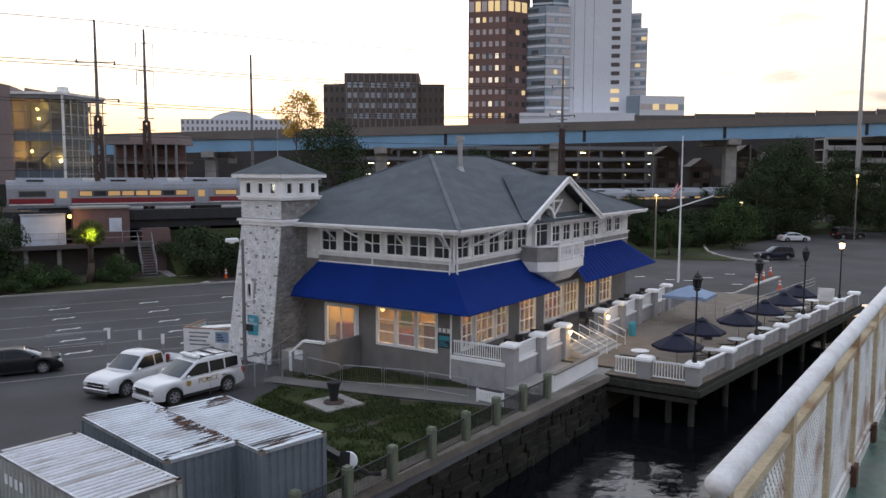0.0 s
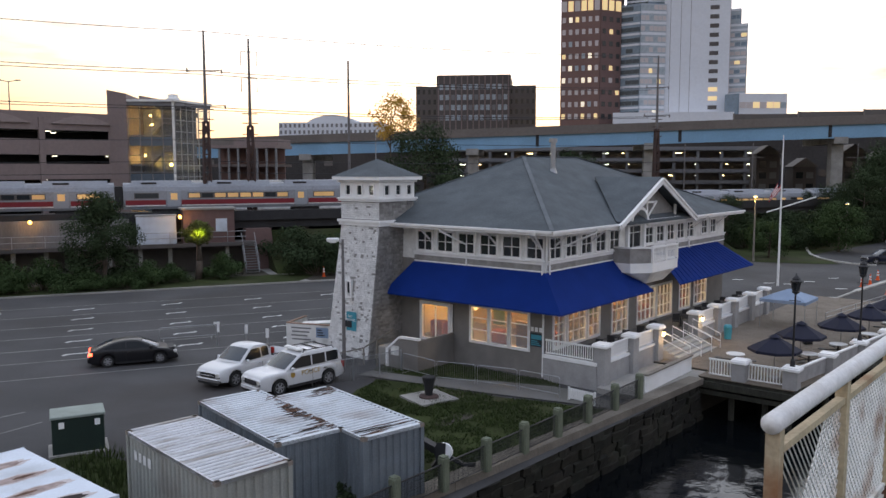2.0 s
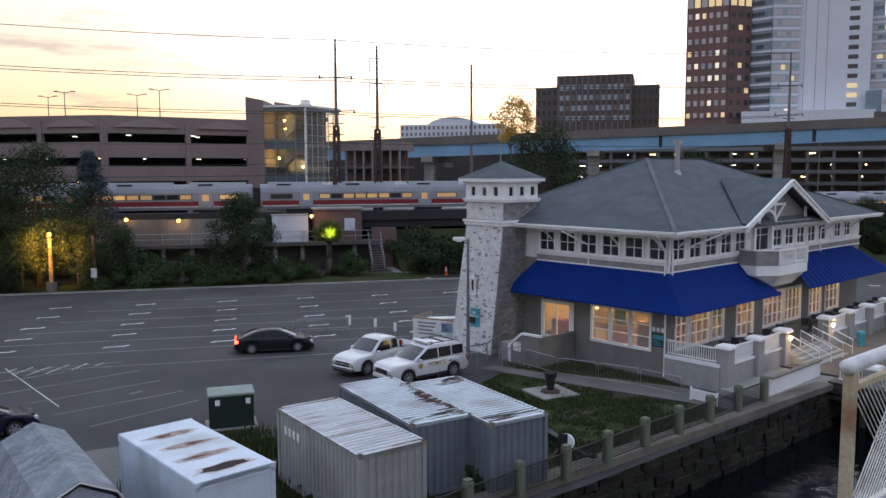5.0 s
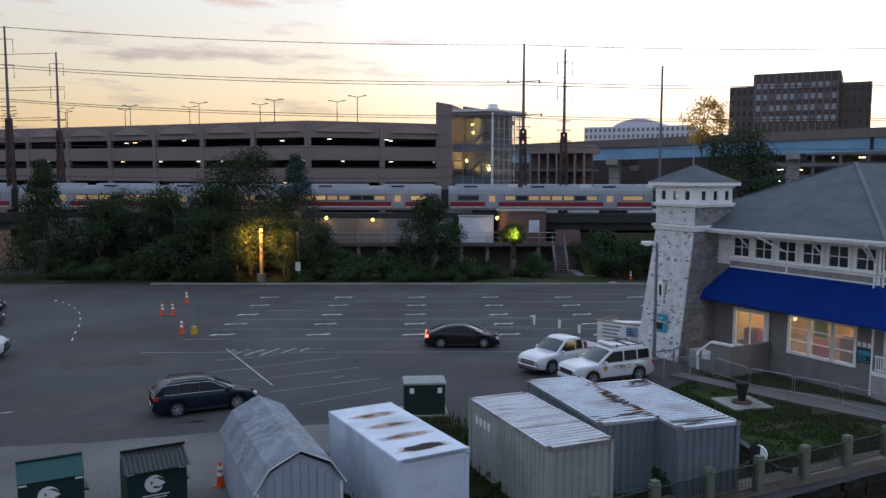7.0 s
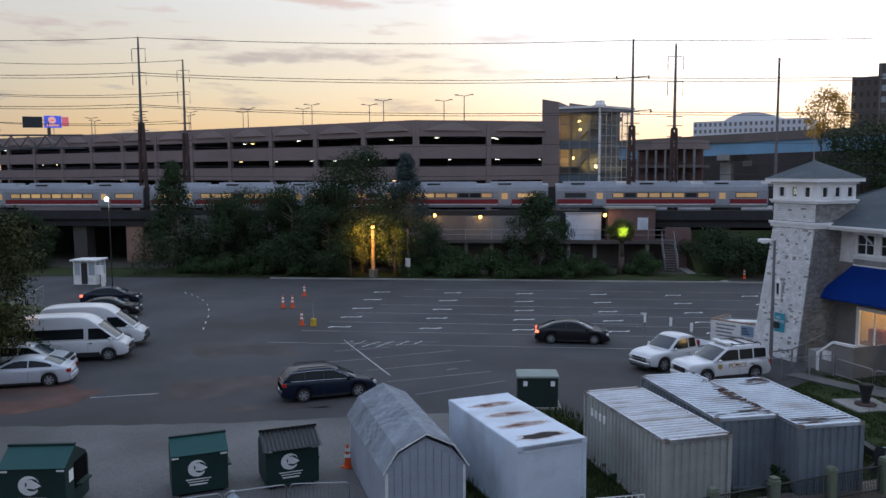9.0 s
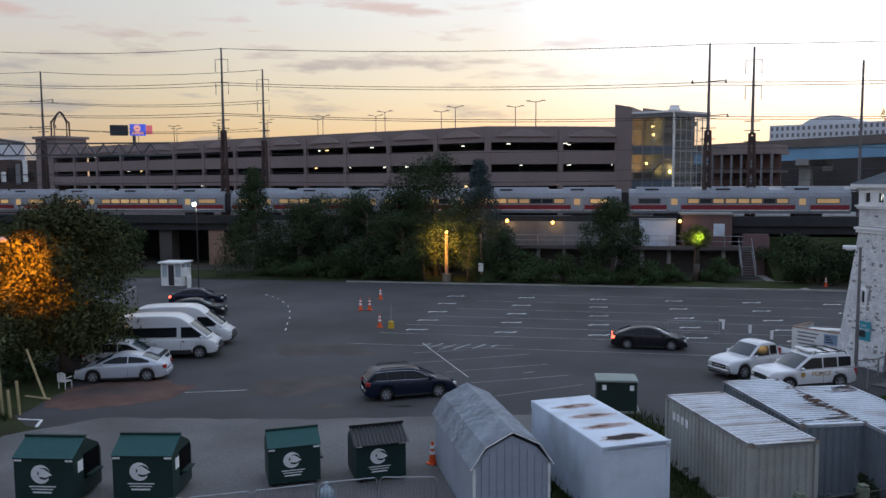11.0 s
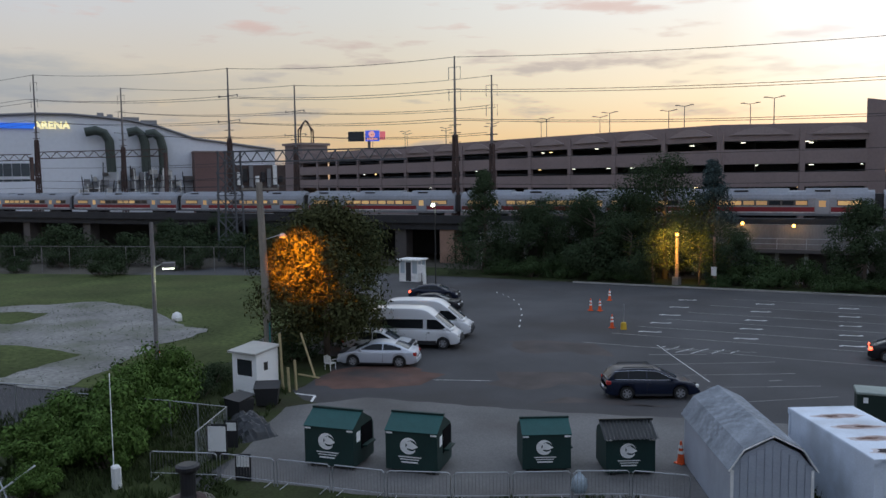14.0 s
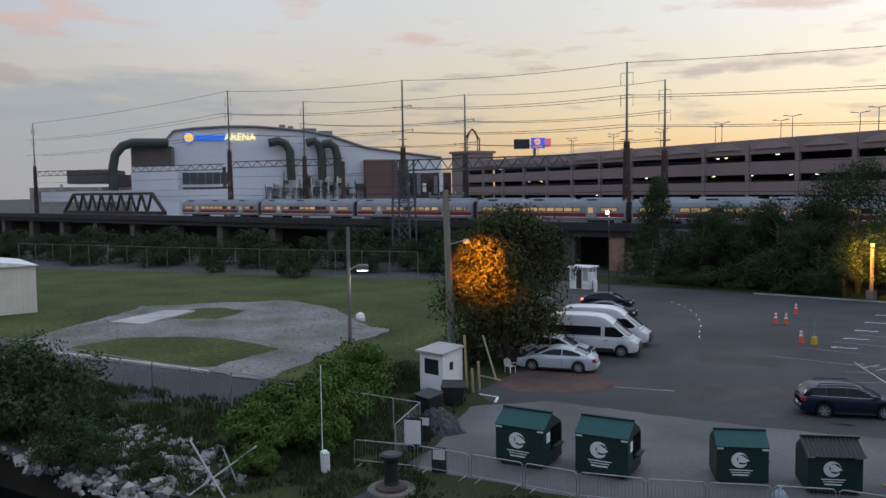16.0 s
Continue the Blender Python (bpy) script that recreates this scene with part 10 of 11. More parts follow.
# kerbed verge round the trees, kerbs and worn marks of the lot
s = Shape()
verge = [(38.6, 117.8), (37.2, 113.0), (36.0, 108.0), (35.7, 103.5), (36.2, 100.4), (37.4, 97.8), (39.5, 96.4)]
for (xa, ya), (xb, yb) in zip(verge, verge[1:]):
    s.beam((xa, ya, 0.08), (xb, yb, 0.08), 0.3, 0.16)
solid("verge_kerb", s, M["concrete_pale"], "pale curved kerb before the trees", "kerb", kind="structure")
flat("verge", [(36.0, 97.2), (31.6, 97.6), (24, 99.6), (16, 103.5), (16, 108), (37.6, 118), (37.0, 113.0), (35.8, 108.0), (35.5, 103.5), (35.9, 100.4)], 0.05, M["grass"], "rough grass verge beside the lot", "grass", wander=0.3)
s = Shape()
s.beam((24.1, 68.3, 0.06), (29.2, 75.3, 0.06), 0.18, 0.12)
s.beam((29.2, 75.3, 0.06), (34.9, 82.5, 0.06), 0.45, 0.14)
solid("lane_kerb", s, M["concrete_pale"], "pale raised kerb between the lanes", "kerb", kind="structure")
for x, y in ((27.3, 81.8), (28.6, 77.1), (25.7, 71.7), (26.2, 70.4), (23.0, 80.3), (24.7, 79.7), (20.5, 82.5), (30.6, 84.6), (21.5, 76.4)):
    flat("lot_mark", [(x - 0.55, y - 0.12), (x + 0.5, y - 0.16), (x + 0.55, y + 0.12), (x - 0.45, y + 0.16)], 0.024, M["line"], "short worn white mark on the lot", "marking")
# pipe railing between the deck and the lane
t = thing("deck_railing", pose(0, 0, 0), "pale pipe railing along the rear of the deck", "railing")
ra_, rb_ = Vector((19.7, 55.3, 0.4)), Vector((33.5, 71.4, 0.4))
for i in range(9):
    p = ra_.lerp(rb_, i / 8)
    part("post", Shape().rod(p, p + Vector((0, 0, 1.05)), 0.03), M["galv"], t)
for z in (0.45, 0.75, 1.05):
    part("rail", Shape().rod(ra_ + Vector((0, 0, z)), rb_ + Vector((0, 0, z)), 0.025), M["galv"], t)

# dim building row, parking decks and gabled fronts behind the highway
dk_ = thing("dark_terrace", pose(0, 236, 0), "long dim building row behind the highway", "building")
M["masonry_dim"] = material("masonry_dim", (0.05, 0.045, 0.042), 0.9, 0.25, 0.08, 1.5, 0.0, stain=0.5, dark=(0.085, 0.075, 0.07))
part("wall", Shape().slab([(-190, 0), (150, 0), (150, 22.0), (-190, 14.5)], 0, 8), M["masonry_dim"], dk_)
for i in range(46):
    z = 6 + 3.2 * (i % 3)
    part("window", Shape().box(-150 + 6.2 * i, -147.4 + 6.2 * i, -0.1, 0.0, z, z + 1.9), (M["precast_grey"], M["dark_glass"], M["parapet_dim"])[i % 3], dk_)
pd = thing("pale_garage", pose(99, 209, 0), "pale concrete parking decks beyond the trees", "garage")
part("back_wall", Shape().box(0, 60, 6, 6.5, 0, 19.6), M["office_dark"], pd)
for z in (6.6, 9.8, 13.0, 16.2, 19.0):
    part("deck", Shape().box(0, 60, 0, 6, z, z + 0.3), M["concrete_pale"], pd)
    part("parapet", Shape().box(0, 60, -0.2, 0.1, z, z + 1.25), M["concrete_pale"], pd)
for i in range(7):
    part("column", Shape().box(9 * i, 9 * i + 0.8, 0.12, 0.9, 0, 19.0), M["concrete_pale"], pd)
bs = thing("station_garage", pose(-24, 214, 0), "dim many-lamped parking decks behind the highway", "garage")
for z in (4.4, 7.3, 10.2, 13.1, 16.0):
    part("deck", Shape().box(0, 84, 0, 14, z, z + 0.4), M["precast_grey"], bs)
    part("parapet", Shape().box(0, 84, -0.2, 0.1, z + 0.2, z + 1.1), M["precast_grey"], bs)
# added close behind the decks, its tone gives the openings their dim grey
part("back_wall", Shape().box(0, 84, 3.2, 3.6, 0, 17), M["parapet_dim"], bs)
for i in range(15):
    part("column", Shape().box(i * 6 - 0.35, i * 6 + 0.35, 0.1, 0.8, 0, 16.4), M["precast_grey"], bs)
for z in (9.55, 12.45, 15.35):
    for i in range(13):
        if (i * 7 + int(z)) % 5:
            x = 3 + 6.3 * i + rg.uniform(-1, 1)
            part("strip_light", Shape().box(x, x + (0.5 if i % 3 else 1.5), 0.4, 0.6, z, z + 0.16), M["lamp_warm"] if i % 2 else M["lamp_cool"], bs)
for x, y, top in ((53.0, 200, 17.0), (72.6, 200, 17.2), (79.6, 201, 15.6), (62.5, 203, 14.0)):
    h = thing("gabled_house", pose(x, y, 0), "dim grey gabled house front by the station", "house", "houses by the station")
    part("wall", Shape().box(0, 5.4, 0, 6, 0, top - 2.2), M["office_dark"], h)
    part("gable", Shape().slab([(-0.4, top - 2.2), (5.8, top - 2.2), (2.7, top)], -0.4, 6.2), M["parapet_dim"], h)
    for k in range(2):
        for z in (6.2, 9.0, 11.6):
            if z < top - 3.8:
                part("window", Shape().box(0.7 + 2.4 * k, 2.3 + 2.4 * k, -0.08, 0.0, z, z + 1.5), M["dark_glass"] if (k + int(z)) % 2 else M["precast_grey"], h)
for x in (30, 44, 66, 86, 98):  # thin masts of the station
    t = thing("station_mast", pose(x, 160 + x * 0.2, 0), "thin dark station mast with a cross-arm", "mast", "station masts")
    part("pole", Shape().rod((0, 0, 0), (0, 0, 16.5), 0.14, 0.1, 6), M["pole_grey"], t)
    part("arm", Shape().beam((-2.2, 0, 13.6), (2.2, 0, 13.6), 0.12, 0.12), M["pole_grey"], t)

# tall white lamp at the lot's far end
t = thing("street_lamp", pose(-63.3, 34.6, 0, 0, 0, 20), "grey lamp post with a bright white lamp", "street lamp")
part("pole", Shape().rod((0, 0, 0), (0, 0, 9.2), 0.06, 0.05, 8), M["black_metal"], t)
part("head", Shape().cbox(-0.3, 0.3, -0.2, 0.1, 9.15, 9.3, 0.04), M["pole_grey"], t)
part("lens", Shape().ball((0, -0.3, 9.06), 0.2), M["lamp_cool"], t)
lamp("white_light", (-63.0, 34.0, 8.7), 120, (0.95, 1.0, 0.9), 0.2)


# ---- fenced field, arena and shore ----
ar = thing("sports_arena", pose(-259.5, -1, 0, 0, 0, 78), "large white sports arena with a curved grey roof and lit sign", "arena")
part("hall", Shape().slab([(11.5, 0), (96.7, 0), (96.7, 21.6), (72.5, 24.8), (61.9, 28.4), (54, 30.0), (46.5, 30.8), (38, 31.4), (29.7, 31.4), (20, 30.8), (14.1, 30), (11.5, 27)], 0, 60), M["tower_white"], ar)
part("front_block", Shape().box(2.4, 15.5, -6, 40, 0, 19.5), M["tower_white"], ar)
OUT = [(11.5, 27), (14.1, 30), (20, 30.8), (29.7, 31.4), (38, 31.4), (46.5, 30.8), (54, 30.0), (61.9, 28.4), (72.5, 24.8), (96.7, 21.6)]
part("roof_edge", Shape().path([(x, -0.4, z + 0.2) for x, z in OUT], 0.4, 6), M["precast_grey"], ar)
for i in range(6):
    for z, h in ((14.0, 3.6), (9.7, 3.4)):
        part("window", Shape().box(16.2 + 2.25 * i, 18.3 + 2.25 * i, -0.2, 0.0, z, z + h), M["glass_deep"], ar)
part("window_band", Shape().box(15.6, 30, -0.5, -0.05, 13.2, 13.8), M["tower_white"], ar)
part("sign_disc", Shape().lathe([(1.4, 0), (1.4, 0.3)], 20, Matrix.Translation((18.5, -0.5, 28.2)) @ Matrix.Rotation(radians(90), 4, "X")), M["sign_gold"], ar, "lit gold and blue disc")
part("sign_ring", Shape().path([(18.5 + 1.6 * math.cos(a * math.pi / 10), -0.7, 28.2 + 1.6 * math.sin(a * math.pi / 10)) for a in range(21)], 0.22, 6), M["sign_blue"], ar)
part("sign_bar", Shape().box(20.4, 29.6, -0.6, -0.2, 27.4, 28.9), M["sign_blue"], ar, "lit blue sign bar")
words("ARENA", 2.9, M["sign_white"], ar, Matrix.Translation((33.6, -0.7, 28.3)) @ Matrix.Rotation(radians(90), 4, "X"))
part("duct", Shape().path([(-2.3, -8, 12), (-2.2, -8, 19), (-1.4, -8, 22.8), (0.6, -8, 25.2), (3.5, -8, 26.2), (13.4, -8, 26.2)], 1.3, 12), M["duct_green"], ar, "fat grey-green ventilation duct")
part("plant_box", Shape().box(2.6, 14.0, -6.2, 10, 19.5, 25.3), M["office_dark"], ar, "dark plant box under the duct")
for pts in (((42.1, -2.5, 26.4), (45.0, -2.5, 27.0), (47.2, -2.5, 26.2), (48.5, -2.5, 24.0), (48.8, -2.5, 15)), ((53.5, -2.5, 26.4), (56.0, -2.5, 27.0), (57.6, -2.5, 25.6), (58.2, -2.5, 23.0), (58.3, -2.5, 15)), ((58.6, -2.5, 26.0), (60.8, -2.5, 26.4), (62.4, -2.5, 25.0), (63.1, -2.5, 22.0), (63.2, -2.5, 14))):
    part("duct", Shape().path(list(pts), 1.3, 12), M["duct_green"], ar, "fat grey-green ventilation duct")
for x, w in ((45.5, 1.8), (48.2, 1.6), (52.5, 4.5), (57.5, 4.5)):
    part("roof_unit", Shape().box(x, x + w, 2, 8, 28.0, 32.4 - (x - 45.5) * 0.16), M["precast_grey"], ar)
part("service_block", Shape().box(-26, 2.4, -4, 16, 0, 13.5), M["concrete"], ar)
part("service_roof", Shape().box(-15.6, -2.0, -4.4, 10, 14.5, 18.4).box(-2.0, 2.4, -4.4, 10, 13.5, 17.0), M["office_dark"], ar)
ra = random.Random(12)
for i in range(20):
    x, z = -24 + 1.3 * i, 9 + ra.uniform(0, 4)
    part("pipe_rack", Shape().box(x, x + ra.uniform(0.5, 1.2), -4.8 - 0.01 * i, -4.0, z, z + ra.uniform(0.6, 2.0)), M["concrete_pale"] if i % 2 else M["precast_grey"], ar)
for i in range(24):
    x, z = 40 + 1.25 * i, 8.5 + ra.uniform(0, 6)
    part("pipe_rack", Shape().cbox(x, x + ra.uniform(0.8, 3.0), -4.6 - 0.01 * i, -0.2, z, z + ra.uniform(0.5, 2.4), 0.1), (M["concrete_pale"], M["precast_grey"], M["office_dark"])[i % 3], ar)
    part("pipe", Shape().rod((x, -4.9, 8.0), (x + ra.uniform(-0.6, 0.6), -4.9, z + ra.uniform(1.0, 4.0)), 0.16, None, 6), (M["white_worn"], M["black_metal"])[i % 2], ar)
M["masonry_brown"] = material("masonry_brown", (0.085, 0.062, 0.056), 0.9, 0.25, 0.2, 3, 0.0, stain=0.4)
# brown block and tower near the garage
bb = thing("brown_block", pose(-259.5, -1, 0, 0, 0, 78) @ Matrix.Translation((71.5, -8, 0)), "dark brown blank block beside the arena", "building")
part("wall", Shape().box(0, 9.8, 0, 7.9, 0, 20.6), M["brick_shade"], bb)
part("low_wall", Shape().box(10.0, 27.0, 1.0, 7.9, 0, 16.8), M["masonry_brown"], bb, "dim lower block")
for i in range(9):
    part("pipe_rack", Shape().cbox(10.4 + 1.8 * i, 11.6 + 1.8 * i, 0.2, 0.95, 10.0 + 0.8 * (i % 3), 13.5 + 1.1 * (i % 4), 0.08), (M["precast_grey"], M["white_worn"], M["black_metal"])[i % 3], bb)
part("coping", Shape().box(-0.2, 10.0, -0.2, 7.9, 20.6, 21.0), M["precast"], bb)
gt = thing("garage_turret", pose(-196, 84, 0, 0, 0, 10), "brown stair turret with an open steel crown", "turret")
part("wall", Shape().box(-4, 4, -4, 4, 0, 21), M["precast"], gt)
part("cornice", Shape().box(-4.5, 4.5, -4.5, 4.5, 21, 21.6), M["precast"], gt)
part("crown", Shape().path([(-2.4, 0, 21.5), (-2.4, 0, 25), (-1.2, 0, 27), (0, 0, 27.6), (1.2, 0, 27), (2.4, 0, 25), (2.4, 0, 21.5)], 0.22).path([(0, -2.4, 21.5), (0, -2.4, 25), (0, 0, 27.6), (0, 2.4, 25), (0, 2.4, 21.5)], 0.22), M["pole_rust"], gt)
# billboard on the garage roof
bl = thing("billboard", pose(-180, 94, 8.0, 0, 0, 55) @ Matrix.Scale(0.62, 4), "lit video billboard beside a dark one, above the garage", "billboard")
part("mast", Shape().rod((0, 1, -12.8), (0, 1, 26), 0.6), M["black_metal"], bl)
part("dark_face", Shape().box(-8.5, -2.0, -0.4, 0.4, 22, 26), M["sign_black"], bl)
part("screen", Shape().box(-1.4, 4.4, -0.4, 0.0, 22, 26.4), M["screen_blue"], bl, "glowing blue screen")
part("screen_patch", Shape().lathe([(1.3, 0), (1.3, 0.1)], 16, Matrix.Translation((1.3, -0.42, 24.8)) @ Matrix.Rotation(radians(90), 4, "X")).box(-0.6, 3.6, -0.5, -0.41, 22.6, 23.3), M["screen_orange"], bl)
part("side_screen", Shape().box(4.5, 6.8, -0.2, 0.4, 22.6, 26), M["screen_pink"], bl)
# lamp posts on the garage roof
lp = None
for i in range(16):
    f = i / 15
    k = 0 if f < 0.55 else 1
    p = Vector((-185, 86)).lerp(Vector((-70, 94)), f)
    m_ = pose(p.x, p.y + (6 if i % 2 else 12), 16.8, 0, 0, 20)
    if lp is None:
        lp = thing("roof_lamp", m_, "thin double-armed lamp post on the garage roof", "lamp post", "lamp posts on the garage roof")
        part("pole", Shape().rod((0, 0, 0), (0, 0, 6.2), 0.09, 0.06, 6), M["pole_grey"], lp)
        part("arm", Shape().path([(-1.2, 0, 6.35), (0, 0, 6.15), (1.2, 0, 6.35)], 0.06), M["pole_grey"], lp)
        part("head", Shape().box(-1.5, -0.9, -0.15, 0.15, 6.3, 6.42).box(0.9, 1.5, -0.15, 0.15, 6.3, 6.42), M["pole_grey"], lp)
    else:
        copy_thing(lp, m_)
M["steel_dim"] = material("steel_dim", (0.075, 0.08, 0.088), 0.75, 0.2, 0.6, 10, 0.1)
# railway gantry tower by the field
lt = thing("lattice_tower", pose(-113.4, 32.8, 0, 0, 0, 40), "grey lattice gantry tower beside the tracks", "tower")
s = Shape()
for x in (-1.6, 1.6):
    for y in (-1.0, 1.0):
        s.beam((x, y, 0), (x * 0.75, y, 16), 0.22, 0.22)
part("leg", s, M["steel_dim"], lt)
s = Shape()
for i in range(5):
    for y in (-1.0, 1.0):
        s.beam((-1.6, y, 3.2 * i), (1.5, y, 3.2 * i + 3.1), 0.12, 0.12).beam((1.6, y, 3.2 * i), (-1.5, y, 3.2 * i + 3.1), 0.12, 0.12).beam((-1.6, y, 3.2 * i), (1.6, y, 3.2 * i), 0.12, 0.12)
tagged(part("brace", s, M["steel_dim"], lt), kind="stuff")
s = Shape()
for i in range(12):
    s.beam((1.5 + 2 * i, 0, 14.4), (2.5 + 2 * i, 0, 15.8), 0.12, 0.12).beam((2.5 + 2 * i, 0, 15.8), (3.5 + 2 * i, 0, 14.4), 0.12, 0.12)
s.beam((-1, 0, 14.4), (27, 0, 14.4), 0.2, 0.2).beam((-1, 0, 15.9), (27, 0, 15.9), 0.2, 0.2)
part("gantry", s, M["steel_dim"], lt)
# more gantries on the tracks to the left
for w in (-139, -175, -221):
    t = thing("track_gantry", RAIL @ Matrix.Translation((w, 95, 0)), "dark steel gantry over the tracks", "gantry", "track gantries")
    part("chord", Shape().beam((0, 0, 16.4), (26, 6, 16.4), 0.16, 0.16), M["pole_rust"], t)
    part("chord", Shape().beam((0, 0, 17.6), (26, 6, 17.6), 0.16, 0.16), M["pole_rust"], t)
    for k in range(10):
        part("brace", Shape().beam((2.6 * k, 0.6 * k, 16.4), (2.6 * k + 1.3, 0.6 * k + 0.3, 17.6), 0.1, 0.1), M["pole_rust"], t)
        part("brace", Shape().beam((2.6 * k + 1.3, 0.6 * k + 0.3, 17.6), (2.6 * k + 2.6, 0.6 * k + 0.6, 16.4), 0.1, 0.1), M["pole_rust"], t)
    part("leg", Shape().beam((26, 6, 6), (26, 6, 17), 0.5, 0.5), M["pole_rust"], t)
# truss bridge and white shed left of the train
t = thing("truss_bridge", RAIL @ Matrix.Translation((-205, 94, 0)), "dark steel railway truss bridge", "bridge")
part("chord", Shape().beam((0, 0, 7.0), (44, 0, 7.0), 0.6, 0.8).beam((5, 0, 11.4), (39, 0, 11.4), 0.6, 0.6).beam((0, 0, 7), (5, 0, 11.4), 0.6, 0.6).beam((44, 0, 7), (39, 0, 11.4), 0.6, 0.6), M["black_metal"], t)
for i in range(8):
    x = 5 + 4.25 * i
    part("brace", Shape().beam((x, 0, 11.4), (x + 2.1, 0, 7), 0.45, 0.4).beam((x + 2.1, 0, 7), (x + 4.25, 0, 11.4), 0.45, 0.4), M["black_metal"], t)
part("screen", Shape().box(-20, 62, 4, 4.4, 9.5, 12.2), M["tower_white"], t, "pale wall behind the truss")

# field: chain-link fences
def wire_fence(pts, h, label, gap=3.0, r=0.04, dense=0.5, metal="galv"):
    t = thing("wire_fence", pose(0, 0, 0), label, "fence", "wire fences round the field")
    for a, b in zip(pts, pts[1:]):
        a, b = Vector((*a, 0)), Vector((*b, 0))
        n = max(1, round((b - a).length / gap))
        for i in range(n + 1):
            q = a.lerp(b, i / n)
            part("post", Shape().rod(q, q + Vector((0, 0, h)), r, None, 6), M[metal], t)
        part("rail", Shape().rod(a + Vector((0, 0, h)), b + Vector((0, 0, h)), r * 0.6, None, 5), M[metal], t)
        s = Shape()
        k = int((b - a).length / dense)
        for i in range(k):
            q = a.lerp(b, i / k)
            q2 = a.lerp(b, min(1, (i + h / dense * 0.5) / k))
            s.rod(q + Vector((0, 0, 0.05)), q2 + Vector((0, 0, h)), 0.0035, None, 3, False)
            s.rod(q + Vector((0, 0, h)), q2 + Vector((0, 0, 0.05)), 0.0035, None, 3, False)
        tagged(part("wire", s, M[metal], t), kind="stuff")
    return t


wire_fence([(-150, -22), (-125, -0.5), (-96, 28)], 3.4, "tall grey chain-link fence at the back of the field", 4.0, 0.05, 0.5, "pole_grey")
wire_fence([(-62, -17), (-47.5, -7.5), (-40.5, -2.0)], 1.9, "grey chain-link fence beside the service road", 3.0, 0.04, 0.3)
wire_fence([(-44.0, 8.0), (-50.0, 14.0), (-57.0, 22.0), (-66, 30)], 1.9, "chain-link fence under the trees", 3.0, 0.04, 0.3)
wire_fence([(-40.5, -2.0), (-36.0, 1.5), (-33.5, 3.2), (-30.8, 1.0)], 1.7, "leaning chain-link fence by the bushes", 2.0, 0.035, 0.2)
flat("service_road", [(-62.0, -16.0), (-58.6, -12.9), (-53.7, -6.8), (-48.0, -1.4), (-45.6, -2.2), (-42.2, -4.2), (-44.8, -6.8), (-49.9, -12.5), (-54.0, -17.0)], 0.035, M["asphalt_new"], "dark service road beside the field", "road")
flat("verge", [(-31.0, 2.0), (-36.0, 9.0), (-40.0, 9.5), (-45.0, 15.0), (-50.0, 14.5), (-47.5, 0.5), (-44.0, -3.5), (-48.5, -8.5), (-62.0, -18.0), (-46.0, -17.0), (-33.0, -9.0), (-27.0, -3.5)], 0.018, M["grass"], "weedy earth between the fences", "verge", wander=0.5)
s = Shape()
s.beam((-62.8, -13.0, 0.06), (-60.4, -10.8, 0.06), 0.35, 0.22).beam((-60.4, -10.8, 0.06), (-51.9, -3.9, 0.06), 0.35, 0.22)
solid("field_kerb", s, M["concrete_pale"], "broken pale kerb at the field edge", "kerb", kind="structure")
# white metal building at the field's end
t = thing("metal_store", pose(-86.5, -15.6, 0, 0, 0, 14), "cream ribbed metal store building", "store")
part("wall", Shape().box(-10, 0, -9, 0, 0, 4.6), M["cream"], t)
for i in range(20):
    part("rib", Shape().box(0.0, 0.05, -8.9 + 0.45 * i, -8.8 + 0.45 * i, 0, 4.55), M["cream"], t)
part("roof", Shape().add([(-10.3, -9.3, 4.6), (0.3, -9.3, 4.6), (0.3, 0.3, 4.6), (-10.3, 0.3, 4.6), (-10.3, -4.5, 5.3), (0.3, -4.5, 5.3)], [(0, 1, 5, 4), (3, 4, 5, 2), (1, 2, 5), (0, 4, 3), (3, 2, 1, 0)]), M["white_worn"], t)
# lamp in the field
t = thing("flood_lamp", pose(-45.0, 3.4, 0, 0, 0, 250), "grey pole with a square lit floodlight below its top", "street lamp")
part("pole", Shape().rod((0, 0, 0), (0, 0, 9.3), 0.13, 0.10, 8), M["pole_grey"], t)
part("arm", Shape().path([(0, 0, 6.75), (-0.35, 0, 6.95), (-0.6, 0, 6.95)], 0.035), M["galv"], t)
hd = part("head", Shape().cbox(-1.15, -0.45, -0.3, 0.3, 6.78, 7.08, 0.05), M["pole_grey"], t, "square grey lamp housing")
part("lens", Shape().box(-1.1, -0.5, -0.25, 0.25, 6.72, 6.78), M["lamp_cool"], hd)
lamp("flood_light", t.matrix_basis @ Vector((-0.8, 0, 6.5)), 60, (0.9, 1.0, 0.6), 0.2)
# wooden utility pole with cross arms, lamp, and the tree it lights
t = thing("utility_pole", pose(-45.0, 9.8, 0, 0, 0, 60), "leaning wooden utility pole with cross-arms and a lamp", "utility pole")
part("pole", Shape().rod((0.2, 0, 0), (-0.15, 0, 11.4), 0.27, 0.19, 10), M["wood_grey"], t)
for z in (11.0, 10.1):
    part("cross_arm", Shape().beam((-1.2, 0, z), (1.0, 0, z), 0.1, 0.12), M["wood_grey"], t)
    for x in (-1.1, -0.5, 0.45, 0.95):
        part("insulator", Shape().lathe([(0.05, 0), (0.08, 0.1), (0.04, 0.2)], 7, Matrix.Translation((x, 0, z + 0.06))), M["grey_metal"], t)
part("lamp_arm", Shape().path([(0, 0, 8.0), (0.9, 0.2, 8.25)], 0.03), M["galv"], t)
